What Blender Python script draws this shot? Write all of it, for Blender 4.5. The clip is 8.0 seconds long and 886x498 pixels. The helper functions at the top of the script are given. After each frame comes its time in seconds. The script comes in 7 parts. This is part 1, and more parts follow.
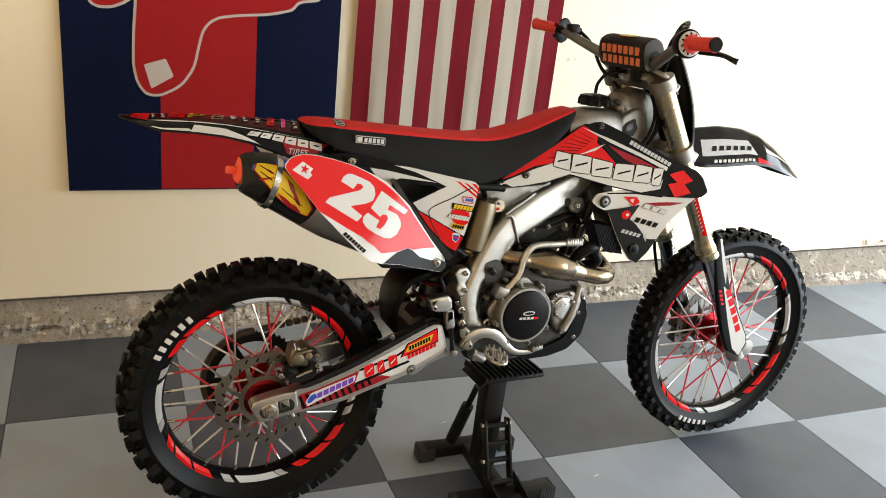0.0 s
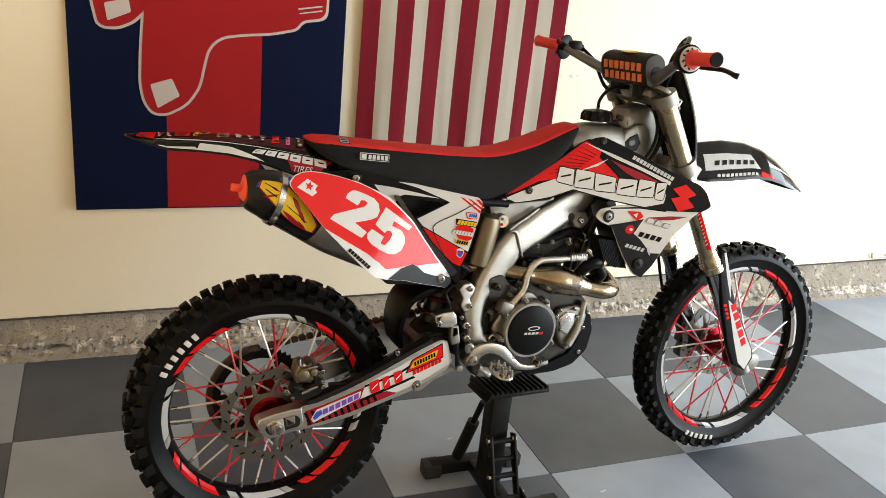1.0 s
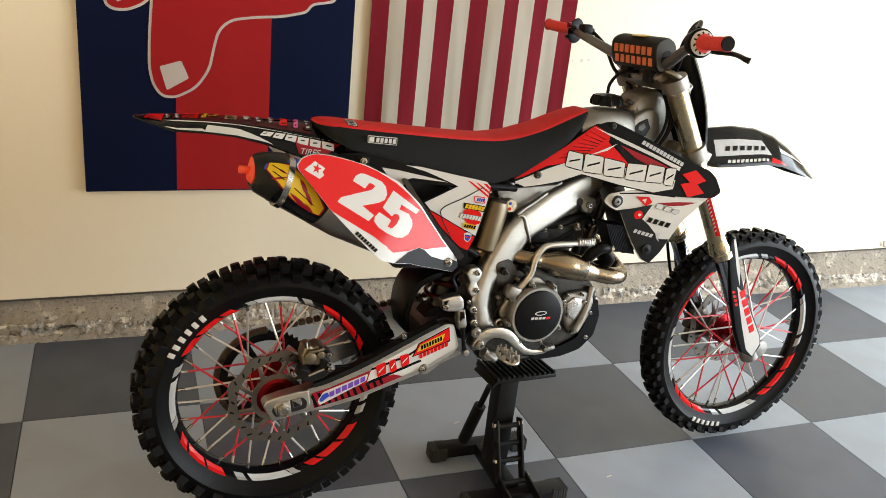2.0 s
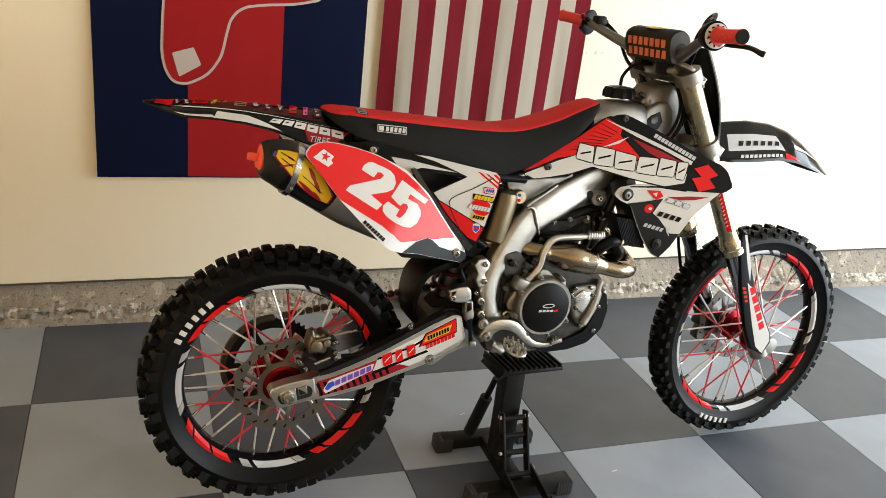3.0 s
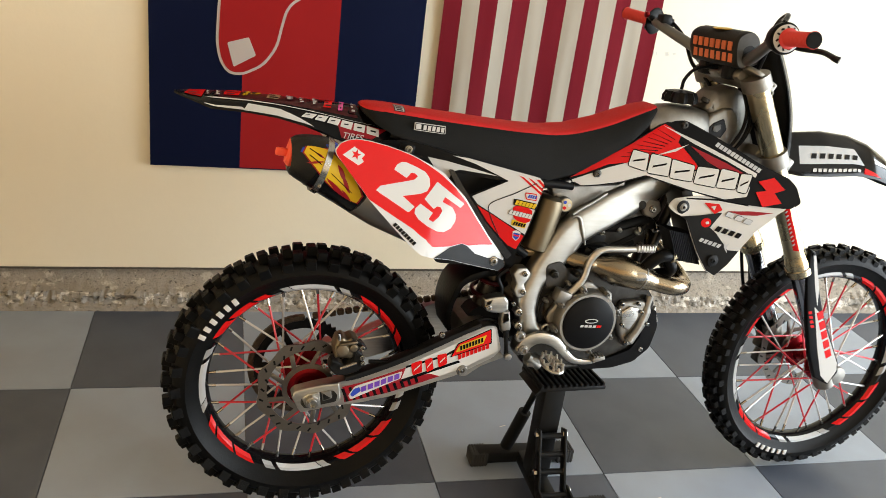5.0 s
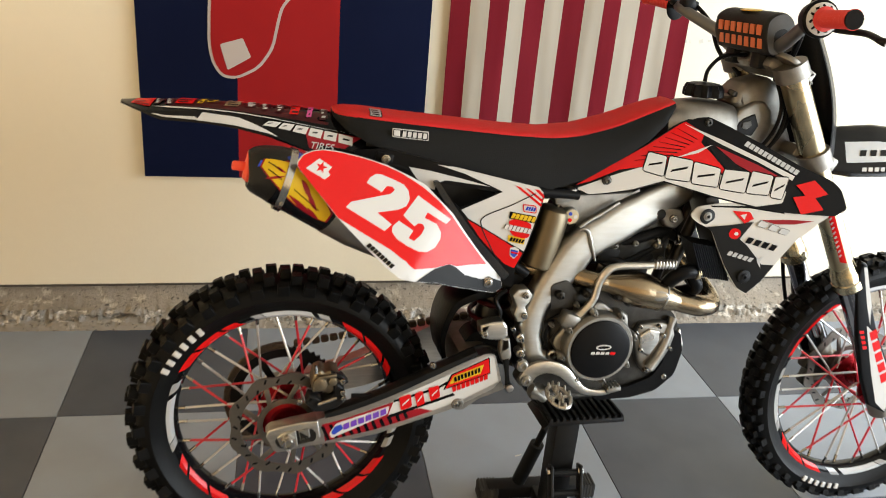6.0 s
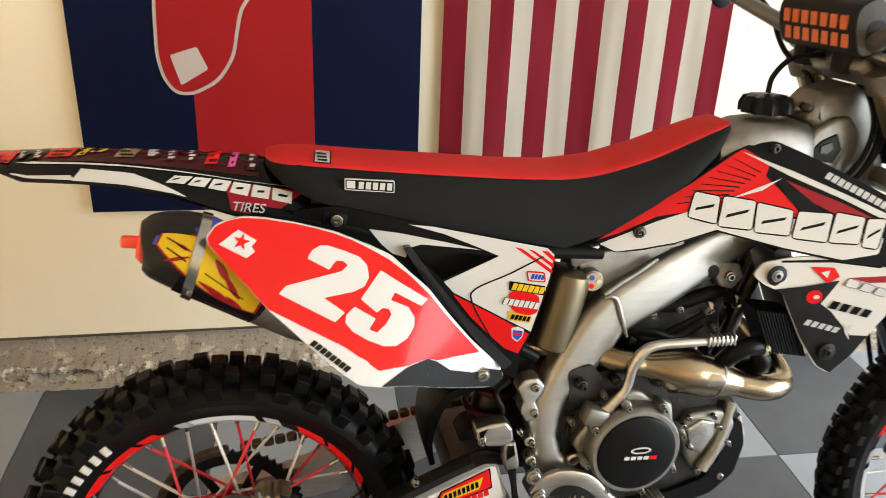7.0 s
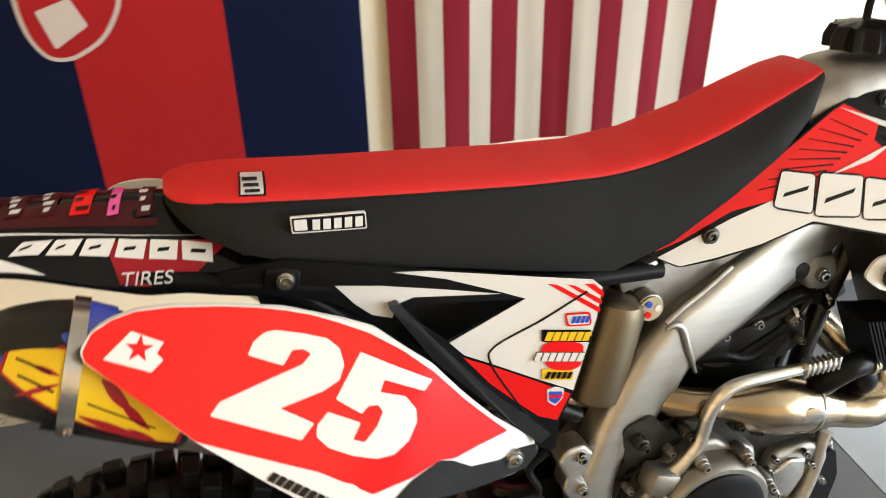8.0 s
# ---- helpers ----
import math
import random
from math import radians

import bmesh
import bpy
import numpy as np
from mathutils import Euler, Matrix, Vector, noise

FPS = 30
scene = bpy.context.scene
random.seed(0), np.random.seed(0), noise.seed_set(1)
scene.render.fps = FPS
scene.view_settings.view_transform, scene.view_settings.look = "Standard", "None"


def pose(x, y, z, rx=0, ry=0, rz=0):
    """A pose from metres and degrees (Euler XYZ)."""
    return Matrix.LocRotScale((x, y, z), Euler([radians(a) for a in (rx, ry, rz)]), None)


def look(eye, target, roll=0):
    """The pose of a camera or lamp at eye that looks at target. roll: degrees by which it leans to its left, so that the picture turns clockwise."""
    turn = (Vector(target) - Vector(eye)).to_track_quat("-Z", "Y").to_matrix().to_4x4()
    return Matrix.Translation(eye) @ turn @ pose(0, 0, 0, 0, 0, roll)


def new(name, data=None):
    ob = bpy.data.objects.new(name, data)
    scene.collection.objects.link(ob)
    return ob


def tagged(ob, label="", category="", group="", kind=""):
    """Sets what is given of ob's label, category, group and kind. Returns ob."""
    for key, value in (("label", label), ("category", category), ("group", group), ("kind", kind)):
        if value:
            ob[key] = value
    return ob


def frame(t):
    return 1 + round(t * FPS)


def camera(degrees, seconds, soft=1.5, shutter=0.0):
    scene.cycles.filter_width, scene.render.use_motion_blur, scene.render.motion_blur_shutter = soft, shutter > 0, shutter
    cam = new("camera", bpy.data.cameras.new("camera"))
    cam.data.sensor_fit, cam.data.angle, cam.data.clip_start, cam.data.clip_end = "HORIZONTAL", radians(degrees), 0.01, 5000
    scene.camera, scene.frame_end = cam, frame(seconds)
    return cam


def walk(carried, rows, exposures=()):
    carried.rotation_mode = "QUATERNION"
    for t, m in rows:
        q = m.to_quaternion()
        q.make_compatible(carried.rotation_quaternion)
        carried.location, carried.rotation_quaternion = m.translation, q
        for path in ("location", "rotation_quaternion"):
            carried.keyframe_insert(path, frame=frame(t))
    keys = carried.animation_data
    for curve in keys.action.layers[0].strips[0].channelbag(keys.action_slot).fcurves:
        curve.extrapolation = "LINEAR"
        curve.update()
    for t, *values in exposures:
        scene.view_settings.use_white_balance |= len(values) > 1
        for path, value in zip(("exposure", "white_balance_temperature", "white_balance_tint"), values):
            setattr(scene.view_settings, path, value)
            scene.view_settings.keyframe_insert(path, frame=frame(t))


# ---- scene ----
# ---- camera and its walk ----
cam = camera(55.87, 8.0, soft=0.8, shutter=0.45)
ROWS = [
    (0.0, -1.7283, -1.8438, 1.4896, 68.689, -6.204, -21.210),
    (0.5, -1.7211, -1.8575, 1.4884, 69.721, -6.044, -20.880),
    (1.0, -1.7283, -1.8537, 1.4897, 69.842, -5.678, -20.984),
    (1.5, -1.7228, -1.8517, 1.4854, 69.489, -5.616, -20.494),
    (2.0, -1.7212, -1.8549, 1.4858, 68.766, -5.860, -20.174),
    (3.5, -1.7054, -1.8511, 1.4779, 67.854, -6.690, -18.391),
    (4.0, -1.7001, -1.8274, 1.4820, 67.479, -6.935, -17.546),
    (4.5, -1.6612, -1.8043, 1.4829, 67.455, -7.415, -15.426),
    (6.0, -1.3941, -1.6035, 1.4536, 66.531, -4.622, -9.765),
    (6.5, -1.3110, -1.3796, 1.4558, 66.386, -3.539, -9.707),
    (7.0, -1.2316, -1.1678, 1.4288, 65.263, -2.207, -8.506),
    (7.5, -1.1493, -0.9359, 1.4089, 61.981, -0.556, -7.244),
    (8.0, -1.2165, -0.7413, 1.3914, 59.033, 0.953, -14.581),
]
EXPOSURES = ((0.0, -0.34), (4.5, -0.28), (6.0, -0.16), (7.0, 0.0), (8.0, 0.20))
walk(cam, [(t, pose(x, y, z, rx, ry, rz)) for t, x, y, z, rx, ry, rz in ROWS], EXPOSURES)

# ---- daylight: overcast sky through the open garage door ----
world = bpy.data.worlds.new("sky")
scene.world = world
world.use_nodes = True
wn = world.node_tree.nodes
sky = wn.new("ShaderNodeTexSky")
sky.sky_type, sky.sun_disc = "NISHITA", False
sky.sun_elevation, sky.sun_rotation = radians(42), radians(120)
world.node_tree.links.new(sky.outputs[0], wn["Background"].inputs[0])
wn["Background"].inputs[1].default_value = 0.12

sun = new("sun", bpy.data.lights.new("sun", "SUN"))
sun.data.energy, sun.data.angle, sun.data.color = 3.0, radians(0.6), (1.0, 0.95, 0.87)
sun.matrix_world = look((9, 5, 8), (3.5, 2.5, 0))

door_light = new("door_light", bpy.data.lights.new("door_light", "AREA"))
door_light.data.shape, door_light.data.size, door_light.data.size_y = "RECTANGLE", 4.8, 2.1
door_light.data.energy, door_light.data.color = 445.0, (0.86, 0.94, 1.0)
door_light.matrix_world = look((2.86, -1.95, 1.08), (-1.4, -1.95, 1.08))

from mathutils.geometry import delaunay_2d_cdt

# ---- materials ----
def material(name, color, rough=0.5, metal=0.0, grain=0.0, scale=60.0, bump=0.0, bump_scale=200.0, dark=None, coat=0.0, spec=0.5, stain=0.0, stain_scale=3.0, vary=0.0, stretch=None):
    m = bpy.data.materials.new(name)
    m.use_nodes = True
    nt = m.node_tree
    n, ln = nt.nodes, nt.links
    b = n["Principled BSDF"]
    b.inputs["Roughness"].default_value = rough
    b.inputs["Metallic"].default_value = metal
    b.inputs["Coat Weight"].default_value = coat
    b.inputs["Coat Roughness"].default_value = 0.08
    b.inputs["Specular IOR Level"].default_value = spec
    tc = n.new("ShaderNodeTexCoord")
    second = dark or tuple(c * 0.6 for c in color)
    fine = n.new("ShaderNodeTexNoise")
    fine.inputs["Scale"].default_value, fine.inputs["Detail"].default_value = scale, 5
    if stretch:
        mp = n.new("ShaderNodeMapping")
        mp.inputs["Scale"].default_value = stretch
        mp.inputs["Rotation"].default_value = (0, radians(35), 0)
        ln.new(tc.outputs["Object"], mp.inputs["Vector"])
        ln.new(mp.outputs[0], fine.inputs["Vector"])
    else:
        ln.new(tc.outputs["Object"], fine.inputs["Vector"])
    broad = n.new("ShaderNodeTexNoise")
    broad.inputs["Scale"].default_value, broad.inputs["Detail"].default_value = stain_scale, 4
    ln.new(tc.outputs["Object"], broad.inputs["Vector"])
    mix1 = n.new("ShaderNodeMixRGB")
    mix1.inputs[1].default_value, mix1.inputs[2].default_value = (*color, 1), (*second, 1)
    f1 = n.new("ShaderNodeMath")
    f1.operation = "MULTIPLY"
    f1.inputs[1].default_value = grain
    ln.new(fine.outputs["Fac"], f1.inputs[0])
    ln.new(f1.outputs[0], mix1.inputs[0])
    mix2 = n.new("ShaderNodeMixRGB")
    mix2.inputs[2].default_value = (*second, 1)
    ramp = n.new("ShaderNodeMapRange")
    ramp.inputs["From Min"].default_value, ramp.inputs["From Max"].default_value = 0.42, 0.72
    ramp.inputs["To Max"].default_value = stain
    ln.new(broad.outputs["Fac"], ramp.inputs["Value"])
    ln.new(mix1.outputs[0], mix2.inputs[1])
    ln.new(ramp.outputs[0], mix2.inputs[0])
    last = mix2.outputs[0]
    if vary:
        info = n.new("ShaderNodeObjectInfo")
        hsv = n.new("ShaderNodeHueSaturation")
        r = n.new("ShaderNodeMapRange")
        r.inputs["To Min"].default_value, r.inputs["To Max"].default_value = 1 - vary, 1 + vary
        ln.new(info.outputs["Random"], r.inputs["Value"])
        ln.new(r.outputs[0], hsv.inputs["Value"])
        ln.new(last, hsv.inputs["Color"])
        last = hsv.outputs[0]
    ln.new(last, b.inputs["Base Color"])
    rr = n.new("ShaderNodeMapRange")
    rr.inputs["To Min"].default_value, rr.inputs["To Max"].default_value = max(0.02, rough - 0.08), min(1.0, rough + 0.1)
    ln.new(broad.outputs["Fac"], rr.inputs["Value"])
    ln.new(rr.outputs[0], b.inputs["Roughness"])
    if bump:
        bn = n.new("ShaderNodeTexNoise")
        bn.inputs["Scale"].default_value, bn.inputs["Detail"].default_value = bump_scale, 4
        ln.new(tc.outputs["Object"], bn.inputs["Vector"])
        bb = n.new("ShaderNodeBump")
        bb.inputs["Strength"].default_value, bb.inputs["Distance"].default_value = bump, 0.002
        ln.new(bn.outputs["Fac"], bb.inputs["Height"])
        ln.new(bb.outputs[0], b.inputs["Normal"])
    return m


def grid_bump(m, scale, strength, angle=45):
    """Adds a fine woven or gripper relief to a material."""
    nt = m.node_tree
    n, ln = nt.nodes, nt.links
    tc = n.new("ShaderNodeTexCoord")
    mp = n.new("ShaderNodeMapping")
    mp.inputs["Rotation"].default_value = (0, radians(angle), 0)
    ck = n.new("ShaderNodeTexChecker")
    ck.inputs["Scale"].default_value = scale
    bb = n.new("ShaderNodeBump")
    bb.inputs["Strength"].default_value, bb.inputs["Distance"].default_value = strength, 0.0015
    ln.new(tc.outputs["Object"], mp.inputs["Vector"])
    ln.new(mp.outputs[0], ck.inputs["Vector"])
    ln.new(ck.outputs["Fac"], bb.inputs["Height"])
    ln.new(bb.outputs[0], n["Principled BSDF"].inputs["Normal"])
    return m


def footing(name, base, pale, pit, cover):
    """Crumbling concrete: a brownish base, sharp pale flakes and dark pits, with coarse relief; cover: where the flakes begin."""
    m = bpy.data.materials.new(name)
    m.use_nodes = True
    n, ln = m.node_tree.nodes, m.node_tree.links
    b = n["Principled BSDF"]
    b.inputs["Roughness"].default_value, b.inputs["Specular IOR Level"].default_value = 0.92, 0.2
    tc = n.new("ShaderNodeTexCoord")

    def layer(scale, lo, hi, detail=7):
        t = n.new("ShaderNodeTexNoise")
        t.inputs["Scale"].default_value, t.inputs["Detail"].default_value, t.inputs["Roughness"].default_value = scale, detail, 0.68
        r = n.new("ShaderNodeMapRange")
        r.inputs["From Min"].default_value, r.inputs["From Max"].default_value = lo, hi
        ln.new(tc.outputs["Object"], t.inputs["Vector"])
        ln.new(t.outputs["Fac"], r.inputs["Value"])
        return r.outputs[0]

    flakes, pits, tone = layer(17, cover, cover + 0.05), layer(60, 0.56, 0.66), layer(3.5, 0.3, 0.7, 3)
    last = None
    for fac, colour in ((tone, tuple(c * 1.35 for c in base)), (flakes, pale), (pits, pit)):
        mx = n.new("ShaderNodeMixRGB")
        mx.inputs[1].default_value, mx.inputs[2].default_value = (*base, 1), (*colour, 1)
        if last:
            ln.new(last, mx.inputs[1])
        ln.new(fac, mx.inputs[0])
        last = mx.outputs[0]
    ln.new(last, b.inputs["Base Color"])
    rough = n.new("ShaderNodeTexNoise")
    rough.inputs["Scale"].default_value, rough.inputs["Detail"].default_value, rough.inputs["Roughness"].default_value = 48, 8, 0.7
    ln.new(tc.outputs["Object"], rough.inputs["Vector"])
    bb = n.new("ShaderNodeBump")
    bb.inputs["Strength"].default_value, bb.inputs["Distance"].default_value = 1.0, 0.012
    ln.new(rough.outputs["Fac"], bb.inputs["Height"])
    ln.new(bb.outputs[0], b.inputs["Normal"])
    return m


M = {
    "wall": material("cream_wall_paint", (0.83, 0.745, 0.575), 0.55, grain=0.07, scale=30, bump=0.18, bump_scale=90, stain=0.08, stain_scale=1.3),
    "tan": material("tan_bounce_paint", (0.88, 0.64, 0.37), 0.6, grain=0.06, scale=30, bump=0.12, bump_scale=90, stain=0.1, stain_scale=1.3),
    "ceiling": material("bounce_tone_ceiling", (0.60, 0.53, 0.43), 0.8, grain=0.1, bump=0.2, bump_scale=60),
    "concrete": footing("worn_footing_plaster", (0.29, 0.255, 0.21), (0.50, 0.445, 0.365), (0.10, 0.087, 0.07), 0.56),
    "aggregate": footing("exposed_aggregate", (0.30, 0.275, 0.24), (0.68, 0.63, 0.56), (0.06, 0.052, 0.044), 0.50),
    "tile_dark": material("charcoal_vinyl_tile", (0.031, 0.040, 0.060), 0.42, spec=0.45, grain=0.8, scale=8, dark=(0.080, 0.093, 0.120), bump=0.10, bump_scale=300, stain=0.4, stain_scale=5, vary=0.10),
    "tile_light": material("grey_vinyl_tile", (0.272, 0.318, 0.388), 0.45, spec=0.45, grain=0.6, scale=8, dark=(0.215, 0.229, 0.25), bump=0.10, bump_scale=300, stain=0.4, stain_scale=5, vary=0.06),
    # colour of the shade in the gap below the drywall
    "joint": material("wall_joint_shade", (0.045, 0.036, 0.028), 0.9, grain=0.6, scale=25, dark=(0.12, 0.10, 0.08), bump=0.4),
    "slab": material("floor_slab", (0.10, 0.097, 0.09), 0.9, grain=0.4, bump=0.5),
    "asphalt": material("driveway_asphalt", (0.20, 0.195, 0.185), 0.9, grain=0.6, scale=120, bump=0.6),
    "navy": material("navy_nylon", (0.0035, 0.0068, 0.030), 0.75, spec=0.08, grain=0.2, scale=300, bump=0.25, bump_scale=900, stain=0.2),
    "flagred": material("red_nylon", (0.33, 0.012, 0.014), 0.8, spec=0.15, grain=0.15, scale=300, bump=0.25, bump_scale=900, stain=0.12),
    "flagwhite": material("grey_white_nylon", (0.50, 0.45, 0.43), 0.7, grain=0.1, scale=300, bump=0.2, bump_scale=900),
    "stripered": material("crimson_cotton", (0.165, 0.008, 0.016), 0.85, spec=0.15, grain=0.2, scale=250, bump=0.3, bump_scale=800, stain=0.15),
    "stripewhite": material("off_white_cotton", (0.40, 0.355, 0.285), 0.8, grain=0.1, scale=250, bump=0.3, bump_scale=800, stain=0.1),
    "rubber": material("black_tyre_rubber", (0.0022, 0.0022, 0.0023), 0.38, grain=0.6, scale=40, dark=(0.006, 0.0057, 0.0052), bump=0.25, bump_scale=150, stain=0.5, stain_scale=9, spec=0.09),
    "black": material("black_plastic", (0.0045, 0.0045, 0.005), 0.32, spec=0.09, grain=0.3, scale=60, dark=(0.012, 0.0115, 0.011), bump=0.12, bump_scale=500),
    "satin": material("satin_black_paint", (0.006, 0.006, 0.0065), 0.40, spec=0.11, grain=0.4, scale=50, dark=(0.020, 0.0195, 0.018), bump=0.2, bump_scale=300, stain=0.3, stain_scale=12),
    "gloss": material("gloss_black_decal", (0.0035, 0.0035, 0.004), 0.14, grain=0.1, spec=0.18),
    "red": material("gloss_red_decal", (0.56, 0.008, 0.008), 0.22, grain=0.06, coat=0.22, spec=0.10, stain=0.06),
    "darkred": material("deep_red_decal", (0.24, 0.006, 0.012), 0.3, grain=0.1, coat=0.03, spec=0.2),
    "white": material("gloss_white_decal", (0.53, 0.52, 0.50), 0.25, grain=0.05, coat=0.15, spec=0.3, stain=0.06),
    "greydecal": material("grey_decal", (0.30, 0.30, 0.30), 0.3, grain=0.1, coat=0.3),
    "yellow": material("yellow_decal", (0.58, 0.37, 0.010), 0.4, grain=0.12, coat=0.0, spec=0.2, stain=0.15, stain_scale=25),
    "blue": material("blue_decal", (0.02, 0.05, 0.38), 0.25, grain=0.08, coat=0.4),
    "purple": material("violet_decal", (0.13, 0.04, 0.36), 0.25, coat=0.4),
    "palegrey": material("pale_grey_decal", (0.44, 0.45, 0.46), 0.25, grain=0.05, coat=0.3),
    "pink": material("magenta_decal", (0.55, 0.06, 0.25), 0.25, coat=0.4),
    "blade": material("smoke_grey_edge", (0.010, 0.011, 0.013), 0.22, coat=0.2),
    "orange": material("orange_decal", (0.66, 0.17, 0.06), 0.3, coat=0.3),
    "seat": grid_bump(material("black_gripper_vinyl", (0.007, 0.007, 0.0068), 0.7, spec=0.10, grain=0.3, scale=300, dark=(0.022, 0.0215, 0.02)), 330, 0.35),
    "seatred": material("red_seat_vinyl", (0.50, 0.012, 0.012), 0.6, spec=0.25, grain=0.15, scale=350, bump=0.35, bump_scale=900, stain=0.1),
    "alu": material("brushed_aluminium", (0.70, 0.685, 0.64), 0.30, metal=1.0, grain=0.9, scale=22, dark=(0.30, 0.28, 0.24), bump=0.12, bump_scale=300, stain=0.5, stain_scale=7, stretch=(1, 4, 9)),
    "framealu": material("satin_aluminium", (0.38, 0.365, 0.335), 0.40, metal=1.0, grain=0.8, scale=20, dark=(0.22, 0.205, 0.175), bump=0.06, bump_scale=500, stain=0.55, stain_scale=6, stretch=(1, 3, 5)),
    "cast": material("cast_aluminium", (0.33, 0.318, 0.29), 0.50, metal=1.0, grain=0.8, scale=45, dark=(0.15, 0.138, 0.12), bump=0.14, bump_scale=350, stain=0.6, stain_scale=18),
    "darkcast": material("oily_cast_metal", (0.085, 0.081, 0.074), 0.42, metal=1.0, grain=0.8, scale=45, dark=(0.016, 0.0145, 0.013), bump=0.4, bump_scale=300, stain=0.7, stain_scale=18),
    "steel": material("polished_steel", (0.40, 0.39, 0.365), 0.24, metal=1.0, grain=0.5, scale=60, dark=(0.2, 0.19, 0.17)),
    "disc": material("ground_steel_disc", (0.20, 0.185, 0.165), 0.36, metal=1.0, grain=0.5, scale=90, dark=(0.14, 0.125, 0.105), stain=0.4, stain_scale=15),
    "titan": material("heat_tinted_titanium", (0.31, 0.245, 0.16), 0.24, metal=1.0, grain=0.5, scale=16, dark=(0.16, 0.115, 0.07), bump=0.08, stain=0.65, stain_scale=7),
    "gold": material("bronze_fork_tube", (0.46, 0.39, 0.25), 0.26, metal=1.0, grain=0.2, scale=25, dark=(0.33, 0.27, 0.16), stain=0.3, stain_scale=5),
    "chrome": material("dark_chrome_tube", (0.30, 0.30, 0.31), 0.14, metal=1.0, grain=0.15, scale=30),
    "redano": material("red_anodised", (0.24, 0.005, 0.010), 0.28, metal=0.85, grain=0.3, scale=40, dark=(0.11, 0.002, 0.005), stain=0.4, stain_scale=20),
    "spokered": material("red_spoke_sleeve", (0.52, 0.015, 0.028), 0.35, grain=0.1),
    "spokewhite": material("silver_spoke", (0.58, 0.57, 0.55), 0.35, metal=0.5, grain=0.2),
    "carbon": grid_bump(material("carbon_fibre", (0.012, 0.0115, 0.0105), 0.34, grain=0.5, scale=120, dark=(0.005, 0.005, 0.0046), coat=0.05, spec=0.18), 160, 0.3, 30),
    "greysleeve": material("grey_silencer_skin", (0.26, 0.25, 0.235), 0.36, metal=0.9, grain=0.4, scale=60, stain=0.4),
    "plug": material("orange_silicone", (0.85, 0.085, 0.035), 0.5, grain=0.1),
    "grip": material("red_rubber_grip", (0.62, 0.035, 0.025), 0.6, grain=0.15, scale=200, bump=0.3, bump_scale=500),
    "pad": grid_bump(material("dark_foam_pad", (0.013, 0.0125, 0.012), 0.55, spec=0.2, grain=0.4, scale=200), 300, 0.2),
    "foam": material("grey_foam", (0.095, 0.093, 0.09), 0.85, spec=0.2, grain=0.4, scale=120, bump=0.3, bump_scale=300),
    "bar": material("grey_anodised_bar", (0.15, 0.148, 0.145), 0.42, metal=0.7, grain=0.3, scale=40),
    "chain": material("greasy_chain", (0.075, 0.052, 0.034), 0.5, metal=0.6, grain=0.6, scale=100),
    "gold2": material("dull_gold_caliper", (0.50, 0.42, 0.27), 0.4, metal=0.9, grain=0.4, scale=60, stain=0.3, stain_scale=20),
    "bronze": material("dirty_bronze_caliper", (0.26, 0.21, 0.14), 0.42, metal=0.9, grain=0.8, scale=50, dark=(0.09, 0.072, 0.05), bump=0.3, bump_scale=250, stain=0.5, stain_scale=25),
    "matgold": material("worn_bronze_anodising", (0.16, 0.13, 0.085), 0.42, metal=1.0, grain=0.6, scale=20, dark=(0.10, 0.08, 0.052), bump=0.1, bump_scale=300, stain=0.6, stain_scale=9),
    "radiator": material("radiator_fins", (0.010, 0.0095, 0.009), 0.5, metal=0.4, grain=0.4, scale=80),
    "maroon": material("deep_maroon", (0.040, 0.003, 0.005), 0.3, grain=0.2, spec=0.2),
    "footrub": material("grey_rubber_foot", (0.022, 0.0215, 0.020), 0.8, grain=0.5, scale=60, bump=0.5),
    "scuff": material("grey_scuff", (0.52, 0.48, 0.41), 0.7, grain=0.8, scale=120, dark=(0.72, 0.67, 0.57)),
}


# ---- building helpers ----
def finish(name, bm, mat, smooth=True):
    bmesh.ops.recalc_face_normals(bm, faces=bm.faces)
    me = bpy.data.meshes.new(name)
    bm.to_mesh(me)
    bm.free()
    me.materials.append(mat)
    if smooth:
        for p in me.polygons:
            p.use_smooth = True
        me.set_sharp_from_angle(angle=radians(38))
    return me


def part(name, bm, mat, parent=None, label="", smooth=True):
    ob = new(name, finish(name, bm, mat if not isinstance(mat, str) else M[mat], smooth))
    if parent is not None:
        ob.parent = parent
    return tagged(ob, label)


def thing(name, m, label, category, group="", kind=""):
    ob = new(name)
    ob.empty_display_size = 0.1
    ob.matrix_world = m
    return tagged(ob, label, category, group, kind)


def box(cx, cy, cz, sx, sy, sz, bevel=0.0, rot=(0, 0, 0), bm=None, seg=2):
    b = bmesh.new()
    bmesh.ops.create_cube(b, size=1)
    bmesh.ops.scale(b, vec=(sx, sy, sz), verts=b.verts)
    if bevel:
        bmesh.ops.bevel(b, geom=list(b.edges), offset=bevel, segments=seg, affect="EDGES", profile=0.5)
    bmesh.ops.transform(b, matrix=pose(cx, cy, cz, *rot), verts=b.verts)
    return join(bm, b)


def join(bm, extra):
    if bm is None:
        return extra
    me = bpy.data.meshes.new("tmp")
    extra.to_mesh(me)
    extra.free()
    bm.from_mesh(me)
    bpy.data.meshes.remove(me)
    return bm


